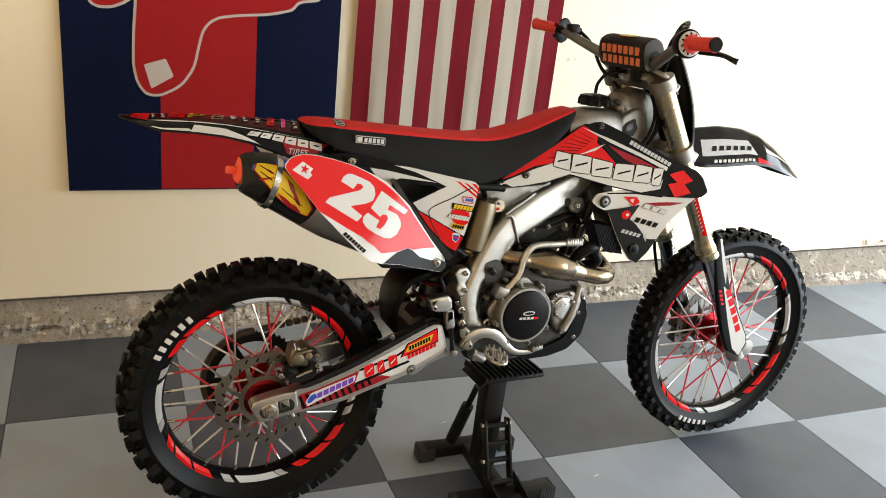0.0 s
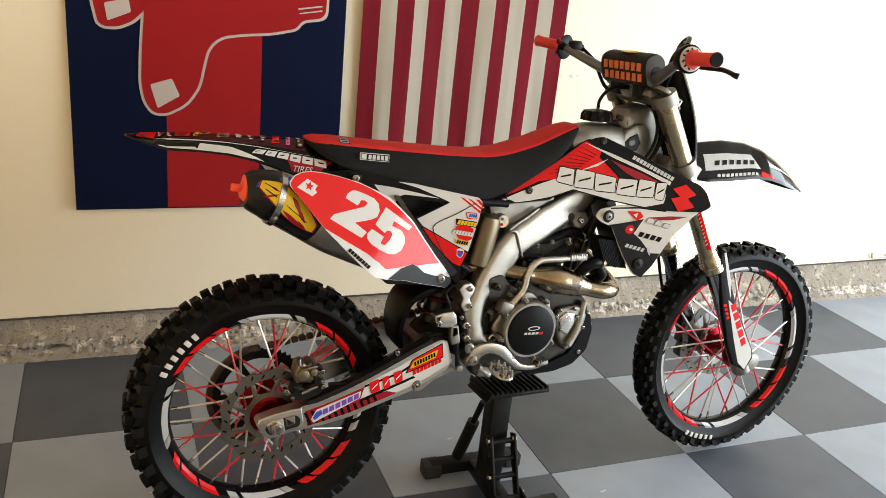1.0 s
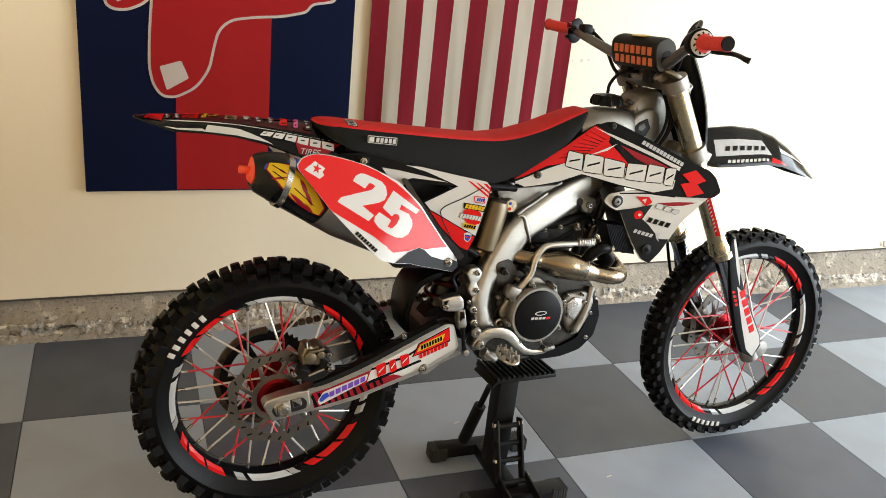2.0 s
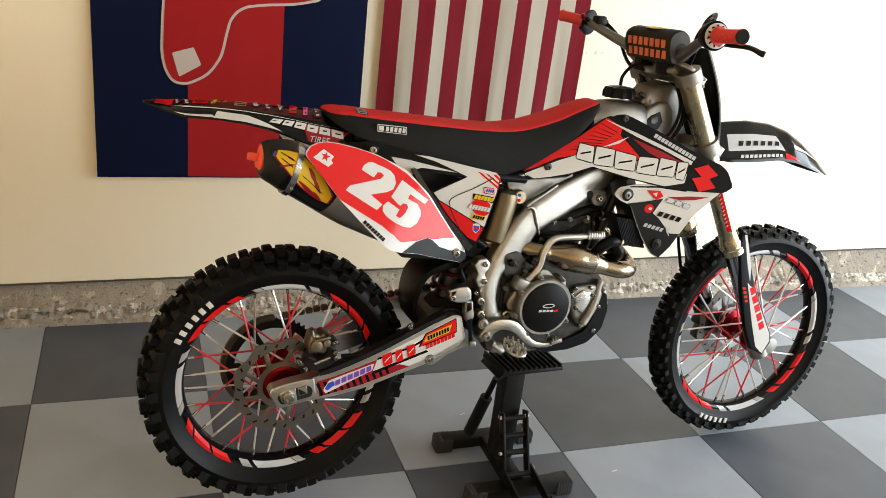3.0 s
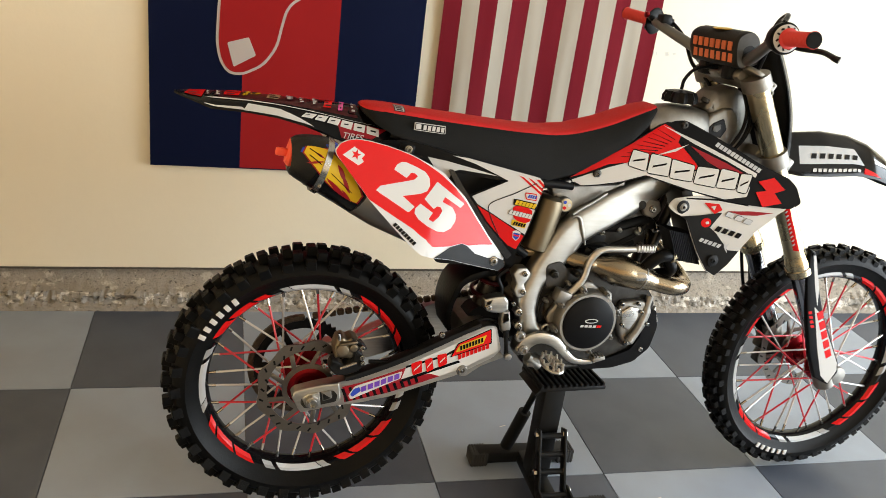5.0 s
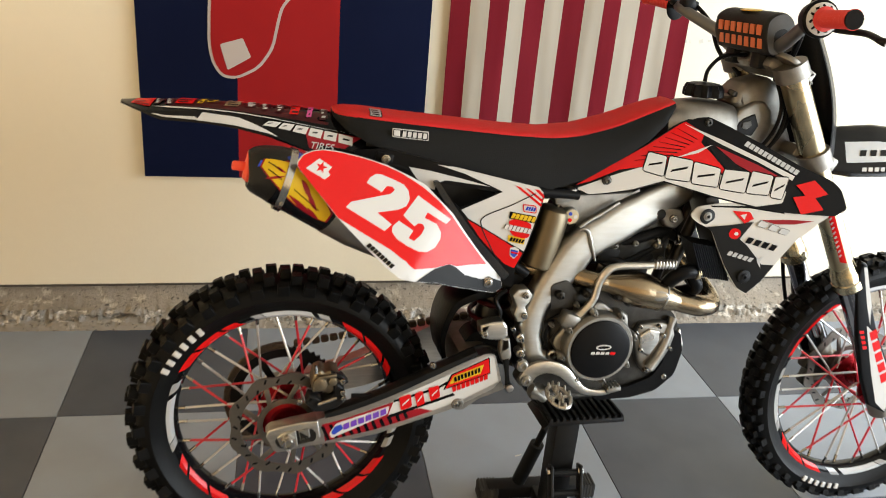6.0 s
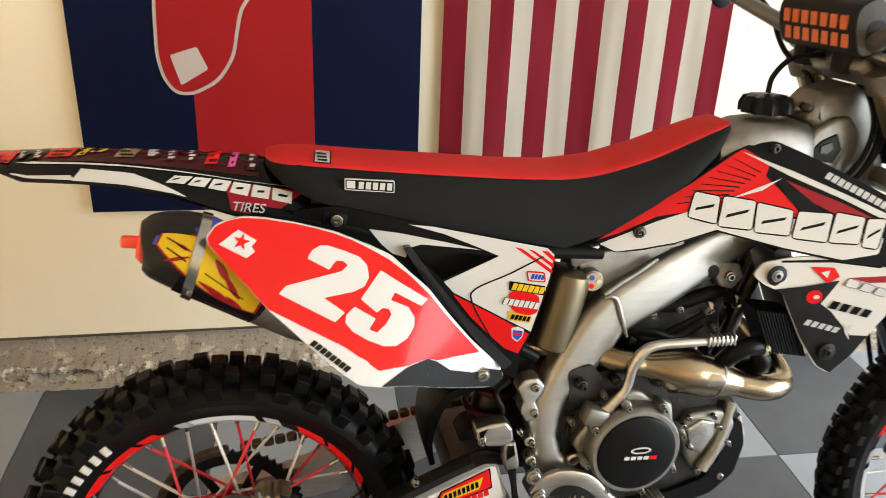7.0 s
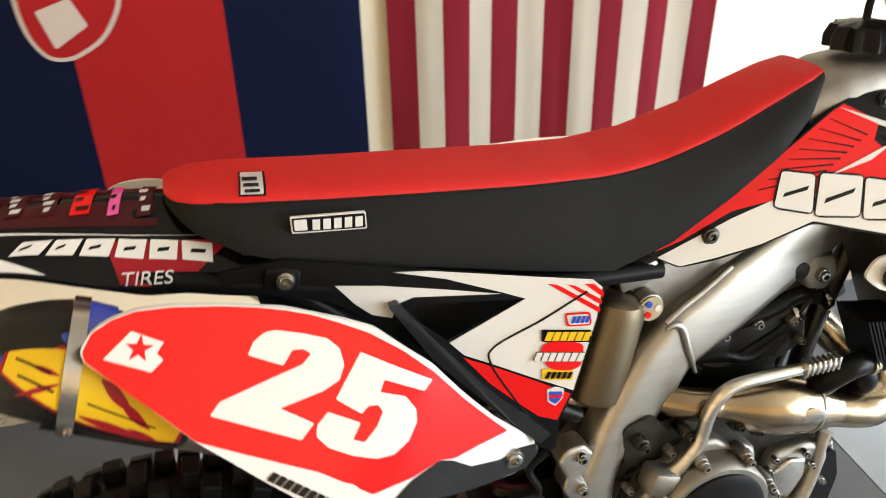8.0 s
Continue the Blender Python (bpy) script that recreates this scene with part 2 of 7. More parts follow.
def smooth_path(pts, n=8):
    """Catmull-Rom through the points."""
    p = [np.array(q, float) for q in pts]
    if len(p) < 3:
        return [p[0] + (p[-1] - p[0]) * i / n for i in range(n + 1)]
    p = [2 * p[0] - p[1]] + p + [2 * p[-1] - p[-2]]
    out = []
    for i in range(1, len(p) - 2):
        for k in range(n):
            t = k / n
            out.append(0.5 * (2 * p[i] + (p[i + 1] - p[i - 1]) * t + (2 * p[i - 1] - 5 * p[i] + 4 * p[i + 1] - p[i + 2]) * t * t + (3 * p[i] - p[i - 1] - 3 * p[i + 1] + p[i + 2]) * t ** 3))
    out.append(p[-2])
    return out


def tube(pts, radii, n=14, steps=8, bm=None, caps=True, curve=True):
    """A round tube along points; radii: one number or one for each point."""
    if not hasattr(radii, "__len__"):
        radii = [radii] * len(pts)
    q = [(*p, r) for p, r in zip(pts, radii)]
    path = smooth_path(q, steps) if curve else [np.array(a, float) for a in q]
    b = bmesh.new()
    rings, side = [], None
    for i, a in enumerate(path):
        d = path[min(i + 1, len(path) - 1)][:3] - path[max(i - 1, 0)][:3]
        d = Vector(d).normalized()
        if side is None:
            side = d.orthogonal().normalized()
        side = (side - d * side.dot(d)).normalized()
        up = d.cross(side)
        c = Vector(a[:3])
        rad = float(a[3])
        rings.append([b.verts.new(c + rad * (math.cos(2 * math.pi * k / n) * side + math.sin(2 * math.pi * k / n) * up)) for k in range(n)])
    for r0, r1 in zip(rings, rings[1:]):
        for k in range(n):
            b.faces.new((r0[k], r0[(k + 1) % n], r1[(k + 1) % n], r1[k]))
    if caps:
        b.faces.new(rings[0][::-1])
        b.faces.new(rings[-1])
    return join(bm, b)


def beam(pts, widths, depths, bm=None, steps=8, corner=0.3):
    """A rounded box section swept along points (x, y, z) in the bike's side plane; width lies in that plane, depth across it."""
    q = [(*p, w, d) for p, w, d in zip(pts, widths, depths)]
    path = smooth_path(q, steps)
    b = bmesh.new()
    rings = []
    for i, a in enumerate(path):
        d = path[min(i + 1, len(path) - 1)][:3] - path[max(i - 1, 0)][:3]
        d = Vector(d).normalized()
        side = Vector((0, 1, 0))
        side = (side - d * side.dot(d)).normalized()
        up = d.cross(side).normalized()
        w, dp, c = float(a[3]) / 2, float(a[4]) / 2, Vector(a[:3])
        k = corner * min(w, dp)
        ring = []
        for sx, sy in ((1, 1), (-1, 1), (-1, -1), (1, -1)):
            for ang in (0, 45, 90):
                base = {(1, 1): 0, (-1, 1): 90, (-1, -1): 180, (1, -1): 270}[(sx, sy)]
                an = radians(base + ang)
                ring.append(b.verts.new(c + up * (sx * (w - k) + k * math.cos(an)) + side * (sy * (dp - k) + k * math.sin(an))))
        rings.append(ring)
    for r0, r1 in zip(rings, rings[1:]):
        for k in range(12):
            b.faces.new((r0[k], r0[(k + 1) % 12], r1[(k + 1) % 12], r1[k]))
    b.faces.new(rings[0][::-1])
    b.faces.new(rings[-1])
    return join(bm, b)


def lathe(profile, n=96, axis_at=(0, 0, 0), closed=True, bm=None, wave=None):
    """Turns a profile of (radius, y) round the y axis. wave: a function of the angle that is added to the outermost radii."""
    b = bmesh.new()
    rings = []
    for k in range(n):
        a = 2 * math.pi * k / n
        ring = []
        for r, y in profile:
            rr = r + (wave(a, r) if wave else 0)
            ring.append(b.verts.new((axis_at[0] + rr * math.cos(a), axis_at[1] + y, axis_at[2] + rr * math.sin(a))))
        rings.append(ring)
    m = len(profile)
    for k in range(n):
        r0, r1 = rings[k], rings[(k + 1) % n]
        for j in range(m if closed else m - 1):
            b.faces.new((r0[j], r0[(j + 1) % m], r1[(j + 1) % m], r1[j]))
    return join(bm, b)


def disc(cx, cy, cz, r, depth, bevel=0.0, n=32, bm=None, rot=(90, 0, 0)):
    """A round plate whose axis is y unless turned."""
    b = bmesh.new()
    bmesh.ops.create_cone(b, cap_ends=True, segments=n, radius1=r, radius2=r, depth=depth)
    if bevel:
        edges = [e for e in b.edges if abs(e.verts[0].co.z - e.verts[1].co.z) < 1e-6]
        bmesh.ops.bevel(b, geom=edges, offset=bevel, segments=2, affect="EDGES", profile=0.5)
    bmesh.ops.transform(b, matrix=pose(cx, cy, cz, *rot), verts=b.verts)
    return join(bm, b)


def round_outline(pts, r=0.0, n=3):
    """Rounds an outline's corners."""
    if not r:
        return list(pts)
    out = []
    for i, p in enumerate(pts):
        a, c = np.array(pts[i - 1], float), np.array(pts[(i + 1) % len(pts)], float)
        p = np.array(p, float)
        u, v = a - p, c - p
        lu, lv = np.linalg.norm(u), np.linalg.norm(v)
        k = min(r, 0.45 * lu, 0.45 * lv)
        s, e = p + u / lu * k, p + v / lv * k
        for j in range(n + 1):
            t = j / n
            out.append(tuple((1 - t) ** 2 * s + 2 * t * (1 - t) * p + t * t * e))
    return out


def inside(x, z, poly):
    hit = False
    for i in range(len(poly)):
        (x0, z0), (x1, z1) = poly[i - 1], poly[i]
        if (z0 > z) != (z1 > z) and x < (x1 - x0) * (z - z0) / (z1 - z0) + x0:
            hit = not hit
    return hit


def skin(outline, yf, out=0.0, thick=0.004, step=0.03, r=0.0, side=-1, bm=None, holes=()):
    """A curved plate: an outline (x, z) in the bike's side plane laid on the surface y = yf(x, z), raised by out towards its side, and as thick as given inwards."""
    f = yf if callable(yf) else (lambda x, z: yf)
    poly = round_outline(outline, r)
    rings = [poly] + [list(h) for h in holes]
    verts, edges = [], []
    for ring in rings:
        dense = []
        for i, p in enumerate(ring):
            q = ring[(i + 1) % len(ring)]
            k = max(1, int(math.dist(p, q) / step))
            dense += [(p[0] + (q[0] - p[0]) * j / k, p[1] + (q[1] - p[1]) * j / k) for j in range(k)]
        s = len(verts)
        verts += dense
        edges += [(s + i, s + (i + 1) % len(dense)) for i in range(len(dense))]
    xs, zs = [p[0] for p in poly], [p[1] for p in poly]
    x = min(xs) + step / 2
    while x < max(xs):
        z = min(zs) + step / 2
        while z < max(zs):
            if inside(x, z, poly) and not any(inside(x, z, h) for h in rings[1:]):
                verts.append((x, z))
            z += step
        x += step
    vo, eo, fo = delaunay_2d_cdt([Vector(v) for v in verts], edges, [], 0, 1e-6)[:3]
    fo = [t for t in fo if inside(sum(vo[i][0] for i in t) / 3, sum(vo[i][1] for i in t) / 3, poly) and not any(inside(sum(vo[i][0] for i in t) / 3, sum(vo[i][1] for i in t) / 3, h) for h in rings[1:])]
    b = bmesh.new()
    front = [b.verts.new((v[0], side * (-f(v[0], v[1]) + out), v[1])) for v in vo]
    back = [b.verts.new((v[0], side * (-f(v[0], v[1]) + out - thick), v[1])) for v in vo]
    count = {}
    for t in fo:
        b.faces.new([front[i] for i in t])
        b.faces.new([back[i] for i in reversed(t)])
        for i in range(3):
            key = (t[i], t[(i + 1) % 3])
            count[key] = count.get(key, 0) + 1
    for i, j in count:
        if (j, i) not in count:
            b.faces.new((front[i], back[i], back[j], front[j]))
    loose = [v for v in b.verts if not v.link_faces]
    bmesh.ops.delete(b, geom=loose, context="VERTS")
    return join(bm, b)


def bolt(x, y, z, r=0.008, depth=0.006, bm=None):
    """A flanged screw with a sunk socket, its axis along y."""
    d = depth / 2
    prof = [(r, d), (r, -d * 0.2), (r * 0.93, -d * 0.45), (r * 0.74, -d * 0.5), (r * 0.72, -d), (r * 0.64, -d * 1.15), (r * 0.40, -d * 1.15), (r * 0.36, 0.0), (0.0, 0.0)]
    return lathe(prof, 18, (x, y, z), closed=False, bm=bm)


def pillow(outline, yf, edge, thick, r=0.0, side=-1, bm=None):
    """A solid cast or pressed piece: an outline (x, z) on y = yf with rolled edges."""
    f = yf if callable(yf) else (lambda x, z: yf)
    poly = round_outline(outline, r, 4)
    dense = []
    for i, p in enumerate(poly):
        q = poly[(i + 1) % len(poly)]
        k = max(1, int(math.dist(p, q) / 0.015))
        dense += [(p[0] + (q[0] - p[0]) * j / k, p[1] + (q[1] - p[1]) * j / k) for j in range(k)]
    b = bmesh.new()
    loops = [[b.verts.new((x, side * (-f(x, z) - thick), z)) for x, z in dense]]
    for d in (0.0, 0.12, 0.35, 0.65, 1.0):
        drop = edge * (1 - math.sqrt(max(0.0, 1 - (1 - d) ** 2)))
        loops.append([b.verts.new((x, side * (-f(x, z) - drop), z)) for x, z in grow(dense, -d * edge)])
    n = len(dense)
    for l0, l1 in zip(loops, loops[1:]):
        for i in range(n):
            b.faces.new((l0[i], l0[(i + 1) % n], l1[(i + 1) % n], l1[i]))
    for loop in (loops[0], loops[-1]):
        flat = [(v.co.x, v.co.z) for v in loop]
        vo, eo, fo, orig = delaunay_2d_cdt([Vector(q) for q in flat], [(i, (i + 1) % n) for i in range(n)], [], 0, 1e-7)[:4]
        for t in fo:
            if not inside(sum(vo[i][0] for i in t) / 3, sum(vo[i][1] for i in t) / 3, flat):
                continue
            q = [loop[orig[i][0]] for i in t if orig[i]]
            if len(set(q)) == 3 and not b.faces.get(q):
                b.faces.new(q)
    return join(bm, b)


# ---- the garage ----
WALL_Y, TILE = 1.10, 0.505
X0, X1, Y0, TOP = -2.45, 2.9, -5.2, 2.6


def wall_foot(x):
    """The drywall's lower edge climbs a little, as the floor falls to the door."""
    return 0.1415 + 0.0101 * x


def structure(name, bm, mat, label, smooth=False):
    return tagged(part(name, bm, mat, None, "", smooth), label, "", "", "structure")


def slab(points, extrude, bm=None):
    """A prism from a polygon of 3D points, pushed along a vector."""
    b = bmesh.new()
    a = [b.verts.new(p) for p in points]
    c = [b.verts.new(Vector(p) + Vector(extrude)) for p in points]
    b.faces.new(a)
    b.faces.new(c[::-1])
    for i in range(len(a)):
        b.faces.new((a[i], a[i - 1], c[i - 1], c[i]))
    return join(bm, b)


bm = slab([(X0, WALL_Y, wall_foot(X0)), (X1, WALL_Y, wall_foot(X1)), (X1, WALL_Y, TOP), (X0, WALL_Y, TOP)], (0, 0.14, 0))
wall_north = structure("wall_north", bm, "wall", "cream painted drywall above a bare concrete footing")
# shade of the open gap under the drywall, painted as a dark strip
structure("joint_shade", slab([(X0, WALL_Y - 0.003, wall_foot(X0) - 0.005), (X1, WALL_Y - 0.003, wall_foot(X1) - 0.005), (X1, WALL_Y - 0.003, wall_foot(X1) + 0.002), (X0, WALL_Y - 0.003, wall_foot(X0) + 0.002)], (0, 0.02, 0)), "joint", "dark strip painted as the shade in the joint below the drywall")
# unseen walls closing the room, set near and tan for warm bounced light
structure("wall_west", box(X0 - 0.07, (Y0 + WALL_Y) / 2, TOP / 2, 0.14, WALL_Y - Y0 + 0.28, TOP), "tan", "unseen garage wall, tan to bounce warm light")
structure("wall_south", box((X0 + X1) / 2, Y0 - 0.07, TOP / 2, X1 - X0, 0.14, TOP), "tan", "unseen garage wall, tan to bounce warm light")
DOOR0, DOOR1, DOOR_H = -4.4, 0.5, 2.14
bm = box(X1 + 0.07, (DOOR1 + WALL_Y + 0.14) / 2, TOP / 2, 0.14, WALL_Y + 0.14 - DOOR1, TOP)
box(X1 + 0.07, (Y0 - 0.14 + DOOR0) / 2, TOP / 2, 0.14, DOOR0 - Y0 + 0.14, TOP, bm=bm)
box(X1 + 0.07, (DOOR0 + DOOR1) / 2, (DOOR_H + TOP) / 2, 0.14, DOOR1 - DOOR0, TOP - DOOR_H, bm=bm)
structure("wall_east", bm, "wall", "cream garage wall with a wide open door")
# unseen ceiling; its warm mid tone sets how much light bounces down
structure("ceiling", box((X0 + X1) / 2, (Y0 + WALL_Y) / 2, TOP + 0.06, X1 - X0, WALL_Y - Y0, 0.12), "ceiling", "unseen garage ceiling, warm tone set for bounced light")
structure("ground", box(40, 0, -0.09, 260, 260, 0.1), "asphalt", "pale driveway and ground outside the garage")

# a crumbling concrete footing with a rough lip along the floor
NX = 1150
section = [(0.994, -0.01), (0.997, 0.008), (1.000, 0.016), (1.010, 0.021), (1.022, 0.025), (1.028, 0.034), (1.034, 0.043), (1.044, 0.052), (1.066, 0.062), (1.092, 0.078), (1.110, 0.100), (1.122, 0.128), (1.130, 0.19)]
rough_at = (0, 0.004, 0.008, 0.014, 0.018, 0.020, 0.018, 0.013, 0.006, 0.004, 0.003, 0.002, 0)
bm = bmesh.new()
rows = []
for i in range(NX + 1):
    x = X0 + (X1 - X0) * i / NX
    lift = wall_foot(x) / 0.13
    row = []
    for j, (y, z) in enumerate(section):
        rough = rough_at[j]
        n1 = noise.noise((x * 9, j * 0.7, 1.0)) * rough + noise.noise((x * 38, j * 1.9, 4.0)) * rough * 0.9 + noise.noise((x * 90, j * 2.7, 11.0)) * rough * 0.7
        n2 = noise.noise((x * 14, j * 1.1, 9.0)) * rough * 0.6 + noise.noise((x * 55, j * 2.3, 7.0)) * rough * 0.6
        row.append(bm.verts.new((x, min(y + n1, 1.135), z * (lift if j > 7 else 1) + n2)))
    rows.append(row)
for a, b in zip(rows, rows[1:]):
    for j in range(len(section) - 1):
        bm.faces.new((a[j], b[j], b[j + 1], a[j + 1]))
curb = structure("footing", bm, "concrete", "chipped grey concrete footing along the wall", True)
curb.data.materials.append(M["aggregate"])
for k, p in enumerate(curb.data.polygons):
    if 3 <= k % (len(section) - 1) <= 6:
        p.material_index = 1

floor = structure("floor", box((X0 + X1) / 2, (Y0 + WALL_Y) / 2, -0.034, X1 - X0 + 0.28, WALL_Y - Y0, 0.06), "slab", "garage floor laid with grey and charcoal checkered tiles")


# ---- flags pinned to the wall ----
def cloth(x0, x1, z0, z1, fold, y=WALL_Y - 0.012, off=0.0, nx=24, nz=40):
    b = bmesh.new()
    g = []
    for i in range(nx + 1):
        x = x0 + (x1 - x0) * i / nx
        g.append([b.verts.new((x, y - off - fold(x, z0 + (z1 - z0) * k / nz), z0 + (z1 - z0) * k / nz)) for k in range(nz + 1)])
    for i in range(nx):
        for k in range(nz):
            b.faces.new((g[i][k], g[i + 1][k], g[i + 1][k + 1], g[i][k + 1]))
    res = bmesh.ops.extrude_face_region(b, geom=list(b.faces))
    bmesh.ops.translate(b, vec=(0, 0.0015, 0), verts=[v for v in res["geom"] if isinstance(v, bmesh.types.BMVert)])
    return b


def drape(x, z):
    return 0.004 + 0.004 * noise.noise((x * 3, z * 1.2, 0.0)) + 0.003 * noise.noise((x * 9, z * 2, 3.0))


def wavy(x, z):
    low = max(0.0, 1.7 - z)
    return 0.014 + 0.008 * low * math.sin(x * 15.5 + 0.8) + 0.009 * low * noise.noise((x * 7, z * 1.5, 5.0)) + 0.003 * noise.noise((x * 25, z * 3, 1.0))


flag = thing("sports_flag", pose(-1.385, WALL_Y, 0.523), "navy and red banded flag with a red sock emblem", "flag")
inv = flag.matrix_world.inverted()


def on_wall(bm, root):
    bmesh.ops.transform(bm, matrix=root.matrix_world.inverted(), verts=bm.verts)
    return bm


ZT = 2.04
for a, b, mat in ((-1.836, -1.540, "navy"), (-1.540, -1.226, "flagred"), (-1.226, -0.938, "navy")):
    part("band", on_wall(cloth(a, b, 0.523, ZT, drape), flag), mat, flag, {"navy": "navy nylon band", "flagred": "red nylon band"}[mat])
part("hem", on_wall(cloth(-1.836, -0.938, 0.519, 0.523, drape), flag), "navy", flag, "stitched lower hem")


def wall_shape(outline, off, r=0.02, n=4):
    """A flat shape printed on the hanging cloth."""
    poly = round_outline(outline, r, n)
    b = skin(poly, lambda x, z: -(drape(x, z)), 0.0, 0.0006, 0.05, side=-1)
    for v in b.verts:
        v.co.y += WALL_Y - 0.012 - off
    return b


def grow(poly, d):
    """An outline moved outwards."""
    out = []
    area = sum(poly[i - 1][0] * p[1] - p[0] * poly[i - 1][1] for i, p in enumerate(poly))
    s = 1 if area > 0 else -1
    for i, p in enumerate(poly):
        a, c = Vector(poly[i - 1]), Vector(poly[(i + 1) % len(poly)])
        p = Vector(p)
        n1 = Vector(((p - a).y, -(p - a).x)).normalized()
        n2 = Vector(((c - p).y, -(c - p).x)).normalized()
        n = (n1 + n2).normalized()
        out.append(tuple(p + n * (s * d / max(0.5, n.dot(n1)))))
    return out


sock = [(-1.606, 1.172), (-1.615, 1.063), (-1.619, 0.952), (-1.608, 0.896), (-1.583, 0.859), (-1.542, 0.856), (-1.477, 0.889), (-1.435, 0.951), (-1.422, 1.018), (-1.409, 1.072), (-1.388, 1.103), (-1.355, 1.123), (-1.284, 1.135), (-1.189, 1.143), (-1.111, 1.162), (-1.091, 1.190), (-1.010, 1.203), (-1.005, 1.253)]
sock = sock[:-1] + [(sock[-1][0], 1.47), (-1.22, 1.50), (-1.36, 1.62), (-1.50, 1.60), (-1.60, 1.45)]
part("emblem_border", on_wall(wall_shape(grow(sock, 0.009), 0.0020, 0.03), flag), "flagwhite", flag, "pale outline of the sock emblem")
part("emblem", on_wall(wall_shape(sock, 0.0034, 0.03), flag), "flagred", flag, "plain red sock shape")
sock2 = [(-1.758, 1.213), (-1.744, 1.145), (-1.725, 1.134), (-1.686, 1.134), (-1.639, 1.155), (-1.597, 1.199)]
sock2 = sock2 + [(-1.585, 1.34), (-1.66, 1.50), (-1.77, 1.44)]
part("emblem_border", on_wall(wall_shape(grow(sock2, 0.009), 0.0012, 0.02), flag), "flagwhite", flag)
part("emblem", on_wall(wall_shape(sock2, 0.0026, 0.02), flag), "flagred", flag)
part("emblem_patch", on_wall(wall_shape([(-1.591, 0.954), (-1.522, 0.976), (-1.497, 0.918), (-1.569, 0.875)], 0.0046, 0.006), flag), "flagwhite", flag, "pale heel patch")
part("emblem_patch", on_wall(wall_shape([(-1.724, 1.207), (-1.651, 1.225), (-1.644, 1.183), (-1.716, 1.152)], 0.0040, 0.006), flag), "flagwhite", flag)
part("emblem_stripe", on_wall(wall_shape([(-1.107, 1.230), (-1.024, 1.244), (-1.024, 1.239), (-1.106, 1.225)], 0.0046, 0.0), flag), "flagwhite", flag)
part("emblem_stripe", on_wall(wall_shape([(-1.102, 1.215), (-1.024, 1.229), (-1.023, 1.224), (-1.102, 1.211)], 0.0046, 0.0), flag), "flagwhite", flag)

stripes = thing("striped_flag", pose(-0.49, WALL_Y, 0.548), "red and white striped flag with soft folds hanging on the wall", "flag")
edges = [q[0] - 0.006 for q in [(-0.874, 0.922), (-0.811, 0.921), (-0.750, 0.920), (-0.686, 0.919), (-0.632, 0.918), (-0.567, 0.917), (-0.503, 0.915), (-0.434, 0.914), (-0.370, 0.913), (-0.312, 0.912), (-0.246, 0.911), (-0.189, 0.910), (-0.126, 0.909), (-0.062, 0.908)]]
for i, (a, b) in enumerate(zip(edges, edges[1:])):
    m = ("stripered", "stripewhite")[i % 2]
    part("stripe", on_wall(cloth(a, b, 0.548, 2.10, wavy, nx=10, nz=60), stripes), m, stripes, ("crimson stripe", "off-white stripe")[i % 2])

# ---- the motocross bike: its frame stands at the rear axle, x ahead, y to its left ----
BIKE = pose(-1.389, -0.028, 0.3695) @ pose(0, 0, 0, 0, 0, 2.8) @ pose(0, 0, 0, -4.8, 0, 0)
bike = thing("motocross_bike", BIKE, "red, white and black motocross bike raised on a black lift stand", "motorcycle")


# surfaces of the bodywork, each y = f(x, z) on the right side
def numpanel(x, z):
    """Bulges outwards at the rear and tucks in towards the front lower corner."""
    u, v = (x - 0.02) * 0.85 + (0.60 - z) * 0.53, (x - 0.02) * 0.53 + (z - 0.60) * 0.85
    return -0.172 + 0.35 * v + 1.1 * max(0.0, u - 0.25) ** 2


def upper_side(x, z):
    return -(0.090 + 0.08 * (x - 0.2))


def shroud(x, z):
    return -(0.035 + 0.17 * (x - 0.6) + 0.45 * (0.62 - max(z, 0.47)))


def sparside(x, z):
    return -0.090 + 0.08 * (x - 0.63) + 0.08 * (z - 0.40)


def swing(x, z):
    return -0.124


def bodywork(name, outline, yf, mat, label="", r=0.006, thick=0.004, out=0.0, both=True, step=0.03, holes=()):
    ob = part(name, skin(outline, yf, out, thick, step, r, holes=holes), mat, bike, label)
    if both:
        part(name, skin(outline, yf, out, thick, step, r, side=1, holes=holes), mat, bike, label)
    return ob


def decal(parent, outline, yf, mat, layer=1, r=0.0, name="decal", label=""):
    return part(name, skin(outline, yf, 0.0005 * layer, 0.0004, 0.03, r), mat, parent, label)


def blocks(parent, p0, p1, height, count, yf, mat, layer=2, gap=0.18, lean=0.2, name="logo_block", rim=None, slot=None):
    """A row of plain slanted blocks in place of brand lettering; slot: the colour of a notch in each."""
    a, b = Vector(p0), Vector(p1)
    d = (b - a) / count
    up = Vector((-d.y, d.x)).normalized() * height + d.normalized() * height * lean
    for i in range(count):
        s = a + d * (i + gap / 2)
        e = a + d * (i + 1 - gap / 2)
        w = e - s
        q = [tuple(s), tuple(e), tuple(e + up), tuple(s + up)]
        if rim:
            decal(parent, grow(q, height * 0.05), yf, rim, layer, 0.002, name)
        decal(parent, q, yf, mat, layer + 1, 0.003 if height > 0.02 else 0.0, name)
        if slot:
            for x0, z0 in ((0.0, 0.58), (0.38, 0.30)):
                decal(parent, [tuple(s + w * x + up * z) for x, z in ((x0, z0), (x0 + 0.62, z0), (x0 + 0.62, z0 + 0.10), (x0, z0 + 0.10))], yf, slot, layer + 2, 0.0, name)


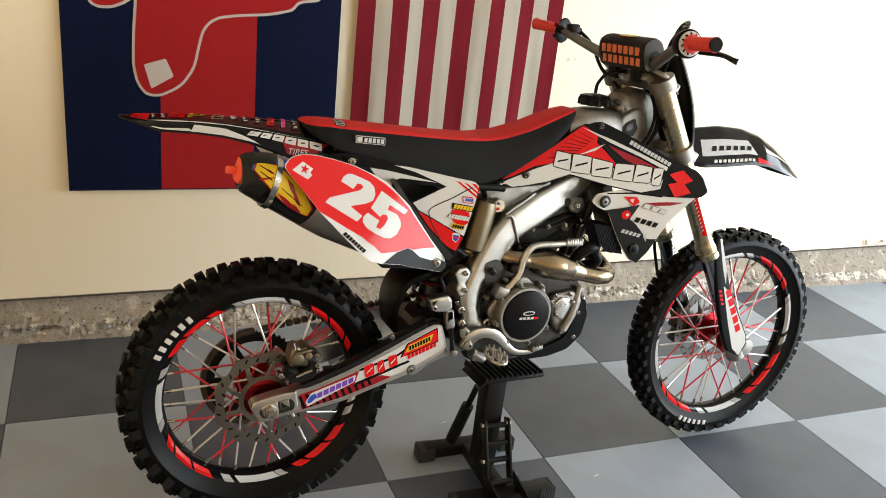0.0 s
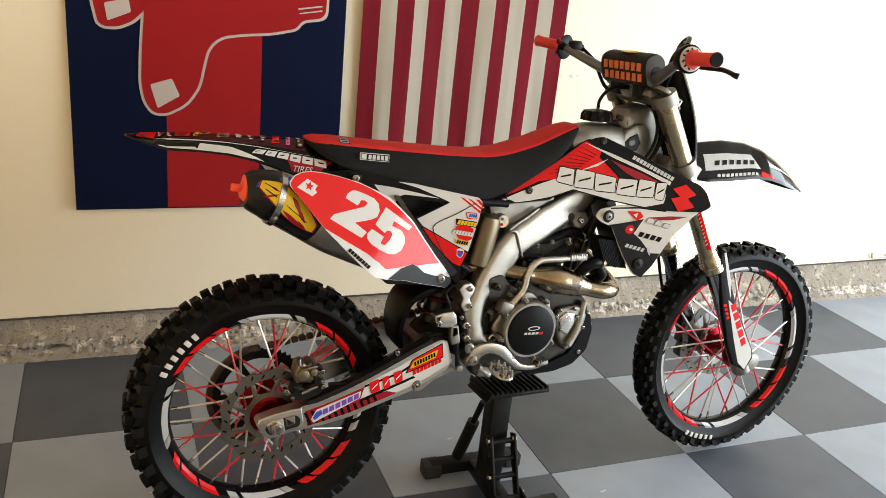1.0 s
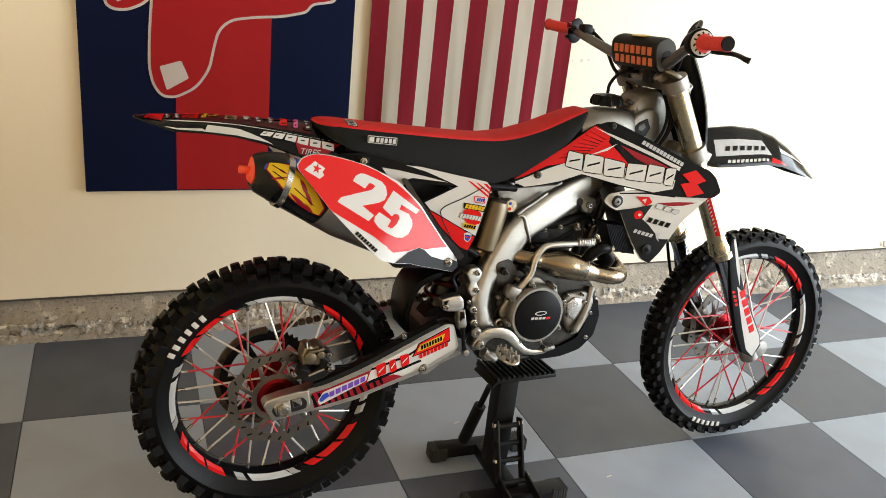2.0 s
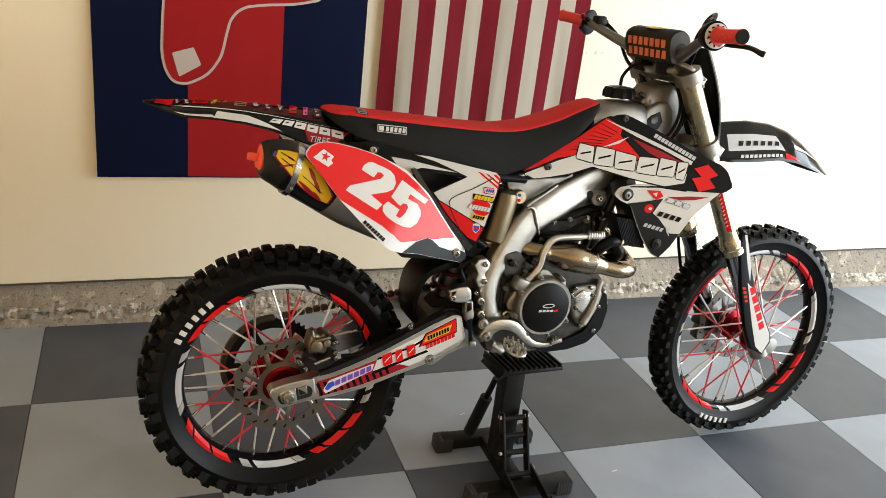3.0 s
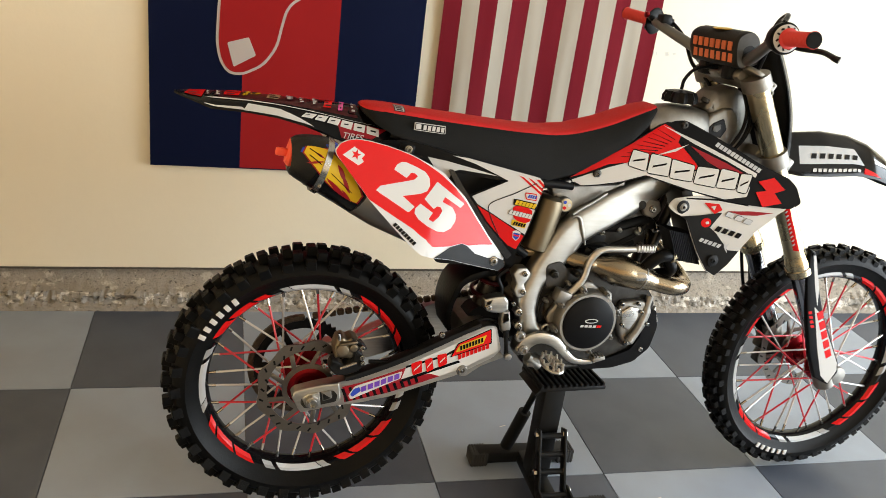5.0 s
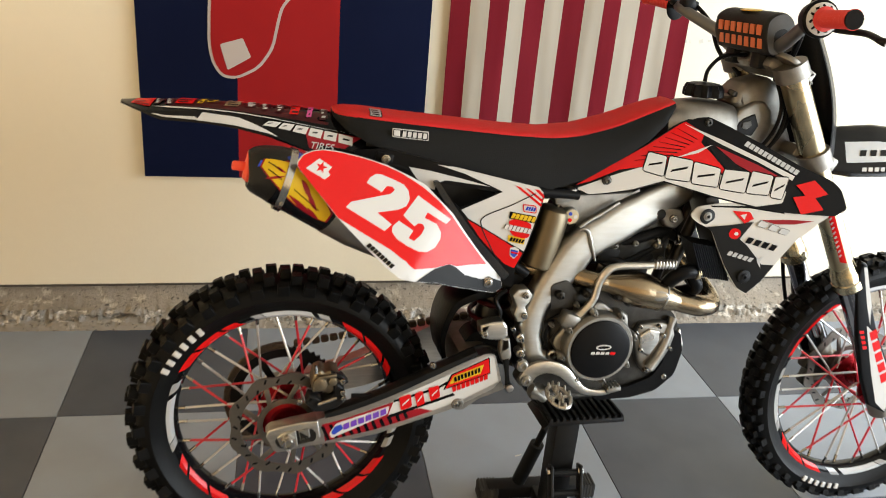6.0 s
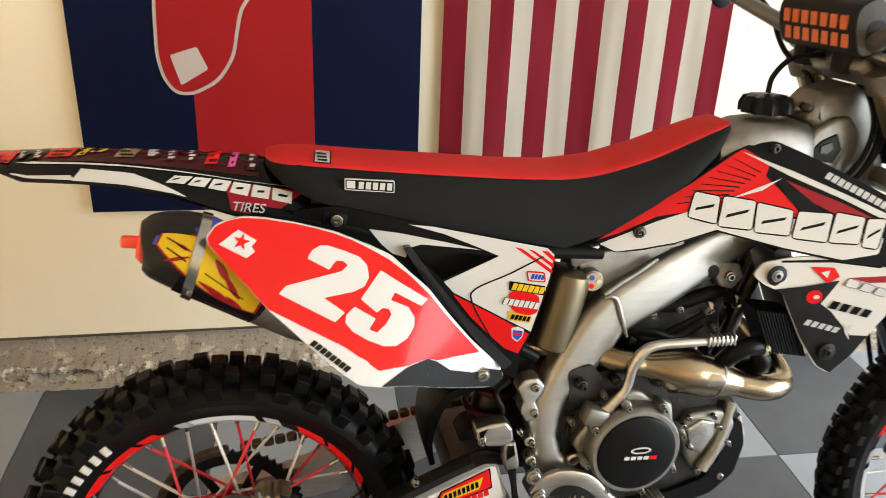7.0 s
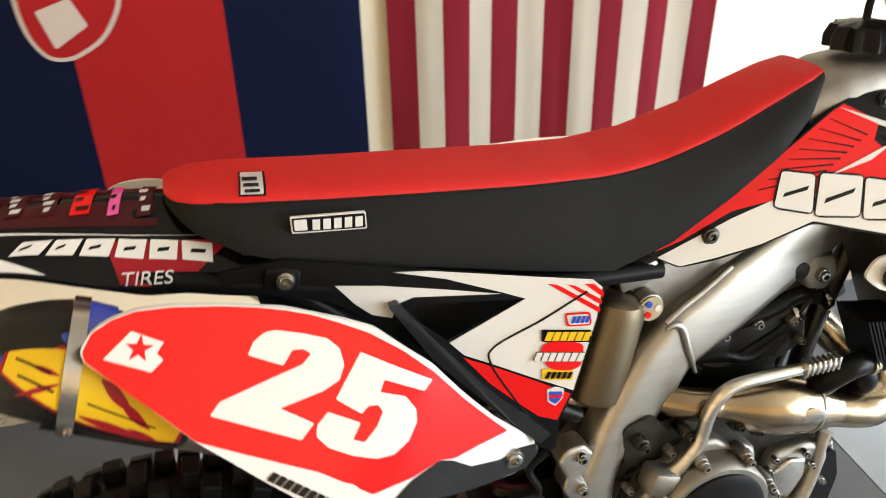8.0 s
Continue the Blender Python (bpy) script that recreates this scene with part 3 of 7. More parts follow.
def mark(parent, q, yf, mat, layer=2, rim=None, slot=None, name="logo_block"):
    """One plain slanted block of a word mark between four corners, with an outline and a slanted slit."""
    a, d, c, b = [Vector(p) for p in q]
    if rim:
        decal(parent, grow(round_outline(q, 0.006, 2), 0.0022), yf, rim, layer, 0.0, name)
    decal(parent, q, yf, mat, layer + 1, 0.004, name)
    if slot:
        pts = [(0.16, 0.30), (0.80, 0.58), (0.84, 0.70), (0.20, 0.42)]
        decal(parent, [tuple((a + (b - a) * u) * (1 - v) + (d + (c - d) * u) * v) for u, v in pts], yf, slot, layer + 2, 0.0, name)


# ---- wheels ----
def wheel(name, cx, cz, rim_r, tyre_r, half, knob, pitches, rows, label, disc_side, disc_r, letters, start):
    lab = label
    c = (cx, 0, cz)
    rw = 0.030 if half > 0.05 else 0.024
    prof = [(rim_r, -rw), (rim_r, -rw + 0.003), (rim_r - 0.012, -rw + 0.006), (rim_r - 0.016, -0.010), (rim_r - 0.016, 0.010), (rim_r - 0.012, rw - 0.006), (rim_r, rw - 0.003), (rim_r, rw),
            (rim_r - 0.010, rw), (rim_r - 0.022, 0.012), (rim_r - 0.024, 0.0), (rim_r - 0.022, -0.012), (rim_r - 0.010, -rw)]
    w = part(name, lathe(prof, 120, c), "gloss", bike, lab)
    # carcass
    side = half * 0.93
    base = tyre_r - knob
    depth = base - rim_r
    prof = [(rim_r - 0.006, -rw + 0.001), (rim_r + 0.008, -rw - 0.006), (rim_r + 0.018, -side * 0.80), (rim_r + depth * 0.45, -side), (rim_r + depth * 0.68, -side * 0.97), (rim_r + depth * 0.86, -side * 0.78), (base - 0.004, -side * 0.48), (base, 0),
            (base - 0.004, side * 0.48), (rim_r + depth * 0.86, side * 0.78), (rim_r + depth * 0.68, side * 0.97), (rim_r + depth * 0.45, side), (rim_r + 0.018, side * 0.80), (rim_r + 0.008, rw + 0.006), (rim_r - 0.006, rw - 0.001)]
    part("tyre", lathe(prof, 120, c), "rubber", w, "black off-road tyre carcass")
    lug = bmesh.new()
    bmesh.ops.create_cube(lug, size=1)
    for v in lug.verts:
        if v.co.x > 0:
            v.co.y *= 0.86
            v.co.z *= 0.86
    bmesh.ops.bevel(lug, geom=[e for e in lug.edges], offset=0.05, segments=1, affect="EDGES")
    lug_me = finish("knob", lug, M["rubber"], False)
    rnd = random.Random(7)
    for k in range(pitches):
        for shift, y, lift, ln, wd, tilt in rows:
            for sgn in ((1, -1) if y else (1,)):
                ang = 2 * math.pi * (k + shift + (0.12 if sgn < 0 else 0)) / pitches
                rr = base - 0.004 - (depth * 0.62) * max(0, abs(y / side) - 0.25) ** 1.6 + lift
                high = knob * (1.45 if y > side * 0.7 else 2.1) * rnd.uniform(0.95, 1.06)
                ob = new("knob", lug_me)
                ob.parent = w
                ob.matrix_local = Matrix.Translation(c) @ Matrix.Rotation(-ang, 4, "Y") @ Matrix.Translation((rr, sgn * y, 0)) @ Matrix.Rotation(sgn * radians(tilt), 4, "Z") @ Matrix.Diagonal((high, wd, ln * rnd.uniform(0.95, 1.05), 1))
    # hub
    hub = [(0.012, -0.062), (0.030, -0.062), (0.034, -0.055), (0.052, -0.050), (0.052, -0.042), (0.030, -0.034), (0.024, 0.0), (0.030, 0.034), (0.052, 0.042), (0.052, 0.050), (0.034, 0.055), (0.030, 0.062), (0.012, 0.062)]
    part("hub", lathe(hub, 48, c), "redano", w, "red anodised hub")
    for k in range(36):
        a0 = 2 * math.pi * (k + 0.5) / 36
        sgn = -1 if k % 2 else 1
        turn = radians(62) * (1 if (k // 2) % 2 else -1)
        h = Vector((cx + 0.050 * math.cos(a0 + turn), sgn * 0.044, cz + 0.050 * math.sin(a0 + turn)))
        e = Vector((cx + (rim_r - 0.021) * math.cos(a0), sgn * 0.006, cz + (rim_r - 0.021) * math.sin(a0)))
        red = (k // 2 + (k % 2)) % 2 == 0
        q = e + (h - e) * 0.09
        part("spoke", tube([h, q], 0.0027, 8, 1, curve=False), "spokered" if red else "spokewhite", w, "red spoke" if red else "silver spoke")
        part("nipple", tube([q, e], 0.0036, 8, 1, curve=False), "steel", w)
    # brake disc with a waved edge and slots
    y = disc_side * 0.066
    ring = bmesh.new()
    wave = lambda a, r: 0.0045 * math.cos(a * 9) if r > disc_r * 0.9 else 0.0
    lathe([(disc_r, y - 0.002), (disc_r, y + 0.002), (disc_r * 0.81, y + 0.002), (disc_r * 0.81, y - 0.002)], 144, c, bm=ring, wave=wave)
    for k in range(9):
        a = 2 * math.pi * k / 9
        p = Vector((cx + math.cos(a) * disc_r * 0.65, y, cz + math.sin(a) * disc_r * 0.65))
        box(p.x, y, p.z, disc_r * 0.32, 0.0035, 0.011, 0.001, (0, -math.degrees(a) + 18, 0), ring)
    lathe([(disc_r * 0.52, y - 0.002), (disc_r * 0.52, y + 0.002), (disc_r * 0.42, y + 0.002), (disc_r * 0.42, y - 0.002)], 72, c, bm=ring)
    dk = part("brake_disc", ring, "disc", w, "waved steel brake disc")
    for k in range(27):
        a = 2 * math.pi * (k + 0.5) / 27
        rr = disc_r * (0.84, 0.89, 0.94)[k % 3]
        part("vent_slot", box(cx + math.cos(a) * rr, y, cz + math.sin(a) * rr, 0.011, 0.0044, 0.0045, 0.0, (0, -math.degrees(a) + 40, 0)), "satin", w)
    # coloured rim tape: red and white arcs with dark slashes
    inner, outer, yy = rim_r - 0.016, rim_r - 0.001, -rw - 0.0016

    def arc(a0, a1, skew, mat, nm):
        b = bmesh.new()
        n = max(3, int(abs(a1 - a0) / 2.5))
        pts = []
        for i in range(n + 1):
            a = radians(a0 + (a1 - a0) * i / n)
            s = radians(skew)
            row = []
            for rr, aa, dy in ((inner, a, 0.007), (rim_r - 0.009, a + s * 0.5, -0.0006), (outer, a + s, -0.0008)):
                row.append(b.verts.new((cx + rr * math.cos(aa), yy + dy, cz + rr * math.sin(aa))))
            pts.append(row)
        for p, q in zip(pts, pts[1:]):
            for j in range(2):
                b.faces.new((p[j], q[j], q[j + 1], p[j + 1]))
        part("rim_tape", b, mat, w, nm, True)

    for k in range(4):
        o = start + 90 * k
        arc(o, o + 7, 5, "red", "red rim tape")
        arc(o + 9, o + 23, 5, "red", "red rim tape")
        arc(o + 25, o + 37, 5, "red", "red rim tape")
        arc(o + 45, o + 51, 4, "greydecal", "grey rim tape")
        arc(o + 54, o + 78, 4, "palegrey", "pale grey rim tape")
        arc(o + 78.5, o + 83, 4, "greydecal", "grey rim tape")
    # pale raised blocks on the sidewall where the maker's name stands
    for mid in letters:
        for i in range(6):
            a = radians(mid + (i - 2.5) * 4.6 * (0.25 / rim_r))
            rr = rim_r + depth * 0.40
            part("sidewall_mark", box(cx + rr * math.cos(a), -side - 0.0006, cz + rr * math.sin(a), depth * 0.25, 0.003, 0.0115, 0.001, (0, -math.degrees(a), 0)), "white", w, "raised white sidewall mark")
    return w


REAR_ROWS = [(0.0, 0.0, 0.002, 0.024, 0.038, 0), (0.5, 0.026, 0.002, 0.025, 0.026, 6), (0.0, 0.047, 0.008, 0.027, 0.019, 18)]
FRONT_ROWS = [(0.0, 0.011, 0.0, 0.020, 0.018, 0), (0.5, 0.022, 0.0, 0.021, 0.016, 6), (0.0, 0.034, 0.005, 0.021, 0.015, 12)]
rear = wheel("rear_wheel", 0.0, 0.0, 0.250, 0.335, 0.058, 0.019, 36, REAR_ROWS, "rear wheel with black rim, red and silver spokes", -1, 0.120, (140,), 20)
front = wheel("front_wheel", 1.493, -0.009, 0.277, 0.352, 0.044, 0.014, 42, FRONT_ROWS, "front wheel with black rim, red and silver spokes", 1, 0.125, (-108,), 30)

# rear sprocket and chain on the far side
b = bmesh.new()
lathe([(0.122, 0.058), (0.122, 0.064), (0.098, 0.064), (0.098, 0.058)], 150, (0, 0, 0), bm=b, wave=lambda a, r: 0.004 * math.cos(a * 50) if r > 0.11 else 0)
for k in range(6):
    a = 2 * math.pi * k / 6
    box(0.074 * math.cos(a), 0.061, 0.074 * math.sin(a), 0.05, 0.005, 0.016, 0.001, (0, -math.degrees(a), 0), b)
part("sprocket", b, "satin", rear, "dark rear sprocket")
b = bmesh.new()
loop = [(-0.126 * math.sin(radians(a)), 0.126 * math.cos(radians(a))) for a in range(0, 181, 6)]
loop = loop + [(0.02 + 0.02 * k, -0.126 + 0.0075 * k) for k in range(0, 24)]
loop2 = [(0.02 * k, 0.126 + 0.0028 * k) for k in range(1, 26)]
for (x, z), nxt in zip(loop, loop[1:]):
    a = math.degrees(math.atan2(nxt[1] - z, nxt[0] - x))
    box((x + nxt[0]) / 2, 0.061, (z + nxt[1]) / 2, 0.0175, 0.016, 0.0145, 0.003, (0, -a, 0), b, 1)
for (x, z), nxt in zip(loop2, loop2[1:]):
    a = math.degrees(math.atan2(nxt[1] - z, nxt[0] - x))
    box((x + nxt[0]) / 2, 0.061, (z + nxt[1]) / 2, 0.0175, 0.016, 0.0145, 0.003, (0, -a, 0), b, 1)
part("chain", b, "chain", bike, "brown greasy drive chain")

# ---- swingarm ----
arm_side = [(-0.047, 0.010), (-0.025, -0.032), (0.036, -0.021), (0.113, -0.014), (0.184, -0.002), (0.256, 0.020), (0.344, 0.046), (0.436, 0.091), (0.452, 0.111), (0.434, 0.172), (0.412, 0.175), (0.335, 0.144), (0.249, 0.107), (0.165, 0.072), (0.109, 0.053), (0.055, 0.040), (0.000, 0.031), (-0.039, 0.021)]
arm = part("swingarm", skin(arm_side, swing, 0.0, 0.034, 0.03, 0.006), "alu", bike, "aluminium swingarm with red and white graphics")
part("arm_leg", skin(arm_side, swing, 0.0, 0.034, 0.03, 0.006, side=1), "alu", arm)
part("cross_brace", box(0.40, 0, 0.125, 0.07, 0.2, 0.07, 0.01), "cast", arm)
decal(arm, [(0.069, 0.029), (0.114, 0.039), (0.216, 0.073), (0.229, 0.084), (0.309, 0.118), (0.418, 0.169), (0.431, 0.167), (0.446, 0.108), (0.358, 0.064), (0.240, 0.026), (0.175, 0.008), (0.076, -0.011)], swing, "white", 1, 0.003, "arm_graphic", "white swingarm graphic")
decal(arm, [(0.069, 0.029), (0.114, 0.039), (0.218, 0.073), (0.208, 0.042), (0.277, 0.054), (0.303, 0.046), (0.240, 0.026), (0.175, 0.008), (0.076, -0.011)], swing, "darkred", 2, 0.0, "arm_graphic", "dark red striped graphic")
for k in range(11):
    x = 0.080 + 0.0165 * k
    z = -0.010 + 0.19 * (x - 0.08) + max(0.0, x - 0.175) * 0.14
    top = min(0.036, 0.034 if x < 0.19 else 0.018)
    decal(arm, [(x, z), (x + 0.007, z + 0.0015), (x + 0.007 - 0.4 * top, z + 0.0015 + top), (x - 0.4 * top, z + top)], swing, "gloss", 3, 0.0, "arm_stripe")
decal(arm, [(0.084, 0.007), (0.098, 0.030), (0.210, 0.064), (0.206, 0.045), (0.090, -0.004)], swing, "white", 4, 0.004, "arm_graphic", "white logo field")
decal(arm, [(0.088, 0.009), (0.096, 0.023), (0.109, 0.028), (0.113, 0.017), (0.094, 0.003)], swing, "blue", 5, 0.003, "arm_graphic", "blue round emblem")
blocks(arm, *[(0.112, 0.0135), (0.205, 0.0465)], 0.013, 6, swing, "purple", 5, 0.22, 0.3)
decal(arm, [(0.219, 0.077), (0.310, 0.102), (0.352, 0.127), (0.350, 0.118), (0.310, 0.096), (0.217, 0.071)], swing, "gloss", 2, 0.0, "arm_stripe")
decal(arm, [(0.208, 0.042), (0.346, 0.086), (0.352, 0.081), (0.214, 0.036)], swing, "gloss", 3, 0.0, "arm_stripe")
for q in ([(0.235, 0.052), (0.229, 0.083), (0.254, 0.091), (0.258, 0.060)], [(0.269, 0.059), (0.262, 0.090), (0.279, 0.097), (0.286, 0.066)], [(0.298, 0.070), (0.291, 0.102), (0.314, 0.107), (0.318, 0.079)]):
    mark(arm, q, swing, "red", 4, None, "white")
decal(arm, [(0.324, 0.095), (0.340, 0.131), (0.421, 0.167), (0.426, 0.128), (0.345, 0.101)], swing, "gloss", 3, 0.002)
decal(arm, [(0.328, 0.097), (0.342, 0.129), (0.419, 0.164), (0.424, 0.131), (0.345, 0.104)], swing, "red", 4, 0.002)
decal(arm, [(0.336, 0.108), (0.345, 0.127), (0.410, 0.151), (0.404, 0.130), (0.345, 0.110)], swing, "yellow", 5, 0.0)
blocks(arm, *[(0.346, 0.113), (0.404, 0.134)], 0.011, 8, swing, "gloss", 6, 0.35)
blocks(arm, *[(0.344, 0.088), (0.422, 0.116)], 0.012, 8, swing, "red", 3, 0.22)
# dark strip along the arm's upper edge
part("arm_top_strip", beam([(q[0], -0.112, q[1]) for q in [(0.075, 0.049), (0.113, 0.059), (0.206, 0.092), (0.308, 0.138), (0.393, 0.177)]], [0.010, 0.014, 0.014, 0.014, 0.010], [0.030] * 5, corner=0.3), "satin", arm, "black strip along the arm's upper edge")
# forged rear end: slotted lug, axle block and nut
lug = part("axle_lug", pillow([(-0.046, 0.012), (-0.041, 0.025), (-0.008, 0.034), (0.033, 0.040), (0.061, 0.041), (0.067, 0.000), (0.055, -0.012), (0.014, -0.020), (-0.021, -0.028), (-0.031, -0.022)], -0.130, 0.004, 0.03, 0.004), "alu", arm, "forged aluminium axle end")
# the slot's inner shade is a thin dark plate laid on the lug
part("slot", skin([(-0.028, -0.003), (-0.023, 0.011), (0.013, 0.021), (0.048, 0.025), (0.058, 0.012), (0.055, -0.005), (0.014, -0.012), (-0.017, -0.019)], -0.1302, 0.0004, 0.001, 0.02, 0.006), "darkcast", lug)
part("axle_block", pillow([(-0.024, 0.009), (-0.009, 0.019), (0.015, 0.023), (0.020, -0.014), (0.003, -0.019), (-0.016, -0.012)], -0.134, 0.002, 0.008, 0.004), "alu", arm)
part("adjuster", pillow([(0.020, 0.022), (0.042, 0.026), (0.045, 0.005), (0.024, -0.001)], -0.133, 0.002, 0.006, 0.002), "cast", arm)
b = disc(-0.002, -0.140, 0.002, 0.0165, 0.012, 0.002, 6)
part("axle_nut", b, "steel", arm)
part("axle_end", lathe([(0.011, 0.0), (0.011, -0.008), (0.007, -0.008), (0.0065, 0.0), (0, 0.0)], 24, (-0.002, -0.145, 0.002), closed=False), "steel", arm)
part("adjuster_bolt", tube([(-0.03, -0.125, 0.012), (-0.045, -0.125, 0.016)], 0.004, 8, 2), "steel", arm)
for px in [(0.353, 0.060), (0.298, 0.155)]:
    part("arm_bolt", bolt(px[0], -0.128, px[1], 0.007, 0.01), "steel", arm)
# rear caliper
b = pillow([(0.049, 0.098), (0.046, 0.121), (0.052, 0.146), (0.066, 0.152), (0.075, 0.144), (0.086, 0.150), (0.103, 0.143), (0.106, 0.124), (0.098, 0.103), (0.084, 0.094), (0.066, 0.101)], -0.118, 0.008, 0.045, 0.004)
disc(0.064, -0.121, 0.122, 0.015, 0.012, 0.003, 20, b)
disc(0.090, -0.121, 0.127, 0.010, 0.012, 0.003, 20, b)
box(0.078, -0.122, 0.139, 0.040, 0.010, 0.007, 0.002, (0, -8, 0), b)
cal = part("rear_caliper", b, "bronze", bike, "dull bronze and black rear brake caliper")
part("bleed_nipple", tube([(0.057, -0.118, 0.146), (0.055, -0.119, 0.163)], [0.004, 0.003], 8, 1, curve=False), "steel", cal)
part("caliper_body", pillow([(0.034, 0.079), (0.041, 0.098), (0.056, 0.094), (0.069, 0.084), (0.093, 0.097), (0.089, 0.121), (0.100, 0.123), (0.115, 0.107), (0.116, 0.080), (0.103, 0.066), (0.074, 0.057), (0.051, 0.059)], -0.124, 0.005, 0.03, 0.004), "satin", cal, "black caliper carrier")
part("caliper_pin", tube([(q[0], -0.127, q[1]) for q in [(0.060, 0.078), (0.098, 0.091)]], 0.004, 10, 2), "steel", cal)
part("caliper_guard", pillow([(0.086, 0.149), (0.111, 0.138), (0.123, 0.122), (0.115, 0.117), (0.101, 0.130), (0.088, 0.140)], -0.122, 0.003, 0.02, 0.002), "satin", cal)
for x, z in [(0.109, 0.128), (0.110, 0.103), (0.112, 0.089), (0.023, 0.087)]:
    part("caliper_bolt", bolt(x, -0.128, z, 0.006, 0.010), "steel", cal)
part("brake_hose", tube([(0.13, -0.11, 0.085), (0.2, -0.112, 0.088), (0.3, -0.105, 0.135), (0.40, -0.10, 0.18), (0.46, -0.10, 0.17)], 0.005, 8), "black", bike, "black rear brake hose")
# mud flap arching from the airbox to the swingarm
b = beam([(q[0], 0.0, q[1]) for q in [(0.341, 0.131), (0.334, 0.174), (0.341, 0.220), (0.360, 0.258), (0.399, 0.278), (0.449, 0.282)]], [0.010, 0.012, 0.014, 0.016, 0.018, 0.016], [0.10, 0.11, 0.12, 0.12, 0.12, 0.10], corner=0.3)
part("mud_flap", b, "rubber", bike, "black flexible mud flap over the rear tyre")
b = skin([(0.371, 0.128), (0.403, 0.178), (0.490, 0.205), (0.547, 0.169), (0.536, 0.087), (0.450, 0.107)], 0.0, 0.03, 0.06, 0.03, 0.01)
part("linkage_housing", b, "satin", bike)

# ---- main frame ----
spar_outline = [(0.610, 0.440), (0.631, 0.455), (0.660, 0.470), (0.696, 0.493), (0.746, 0.516), (0.800, 0.542), (0.865, 0.583), (0.953, 0.623), (1.024, 0.607), (0.993, 0.554), (0.911, 0.516), (0.860, 0.481), (0.791, 0.441), (0.723, 0.404), (0.681, 0.385), (0.650, 0.368), (0.623, 0.331), (0.587, 0.293), (0.556, 0.265), (0.547, 0.234), (0.544, 0.205), (0.552, 0.174), (0.567, 0.162), (0.588, 0.153), (0.593, 0.137), (0.576, 0.128), (0.549, 0.125), (0.529, 0.092), (0.499, 0.086), (0.489, 0.103), (0.502, 0.133), (0.495, 0.179), (0.486, 0.225), (0.489, 0.251), (0.500, 0.278), (0.518, 0.318), (0.547, 0.367), (0.576, 0.409)]
for s in (-1, 1):
    spar = part("frame_spar", pillow(spar_outline, sparside, 0.019, 0.040, 0.004, side=s), "framealu", bike, "satin aluminium twin spar frame" if s < 0 else "")
    if s < 0:
        part("weld_bead", tube([(q[0], sparside(*q) - 0.001, q[1]) for q in [(0.606, 0.437), (0.617, 0.440), (0.628, 0.432), (0.638, 0.402), (0.650, 0.368)]], [0.002, 0.0045, 0.005, 0.005, 0.002], 10), "framealu", spar, "raised weld seam")
        part("weld_bead", tube([(q[0], sparside(*q) + 0.004, q[1]) for q in [(0.608, 0.442), (0.631, 0.457), (0.660, 0.472), (0.696, 0.494)]], 0.0045, 10), "framealu", spar)
        part("mount_plate", pillow([(0.463, 0.301), (0.474, 0.315), (0.497, 0.316), (0.510, 0.301), (0.503, 0.284), (0.494, 0.276), (0.502, 0.257), (0.496, 0.243), (0.478, 0.242), (0.469, 0.260), (0.474, 0.277)], lambda x, z: sparside(x, z) - 0.004, 0.004, 0.03, 0.004), "framealu", spar)
        for px, rr in zip([(0.492, 0.302), (0.492, 0.257), (0.489, 0.205), (0.492, 0.170), (0.512, 0.106)], (0.007, 0.007, 0.006, 0.006, 0.010)):
            part("frame_bolt", bolt(px[0], sparside(*px) - 0.007, px[1], rr, 0.012), "steel", spar)
        for px in [(0.489, 0.205), (0.492, 0.170)]:
            part("bolt_boss", disc(px[0] - 0.002, sparside(*px) + 0.010, px[1], 0.009, 0.026, 0.002, 18), "alu", spar)
        px = [(0.565, 0.162)][0]
        part("cable_eye", lathe([(0.011, 0.0), (0.011, -0.006), (0.008, -0.008), (0.006, -0.004), (0.006, 0.0)], 24, (px[0], sparside(*px), px[1])), "alu", spar)
        part("spar_gusset", pillow([(0.622, 0.434), (0.587, 0.450), (0.553, 0.463), (0.565, 0.494), (0.596, 0.508), (0.718, 0.514), (0.751, 0.517), (0.705, 0.490), (0.652, 0.455)], -0.062, 0.006, 0.03, 0.004), "cast", spar)
    # lower cradle
    part("cradle_tube", tube([(0.512, s * 0.085, 0.11), (0.55, s * 0.075, 0.055), (0.66, s * 0.07, 0.035), (0.77, s * 0.05, 0.05), (0.835, s * 0.035, 0.12), (0.868, s * 0.02, 0.30), (0.955, s * 0.015, 0.56)], 0.014, 10), "darkcast", bike)
    part("subframe_tube", tube([(0.60, s * 0.075, 0.51), (0.42, s * 0.085, 0.53), (0.185, s * 0.08, 0.575), (0.05, s * 0.06, 0.60)], 0.011, 10), "black", bike)
    part("subframe_tube", tube([(0.50, s * 0.085, 0.34), (0.33, s * 0.085, 0.45), (0.185, s * 0.08, 0.575)], 0.010, 10), "black", bike)

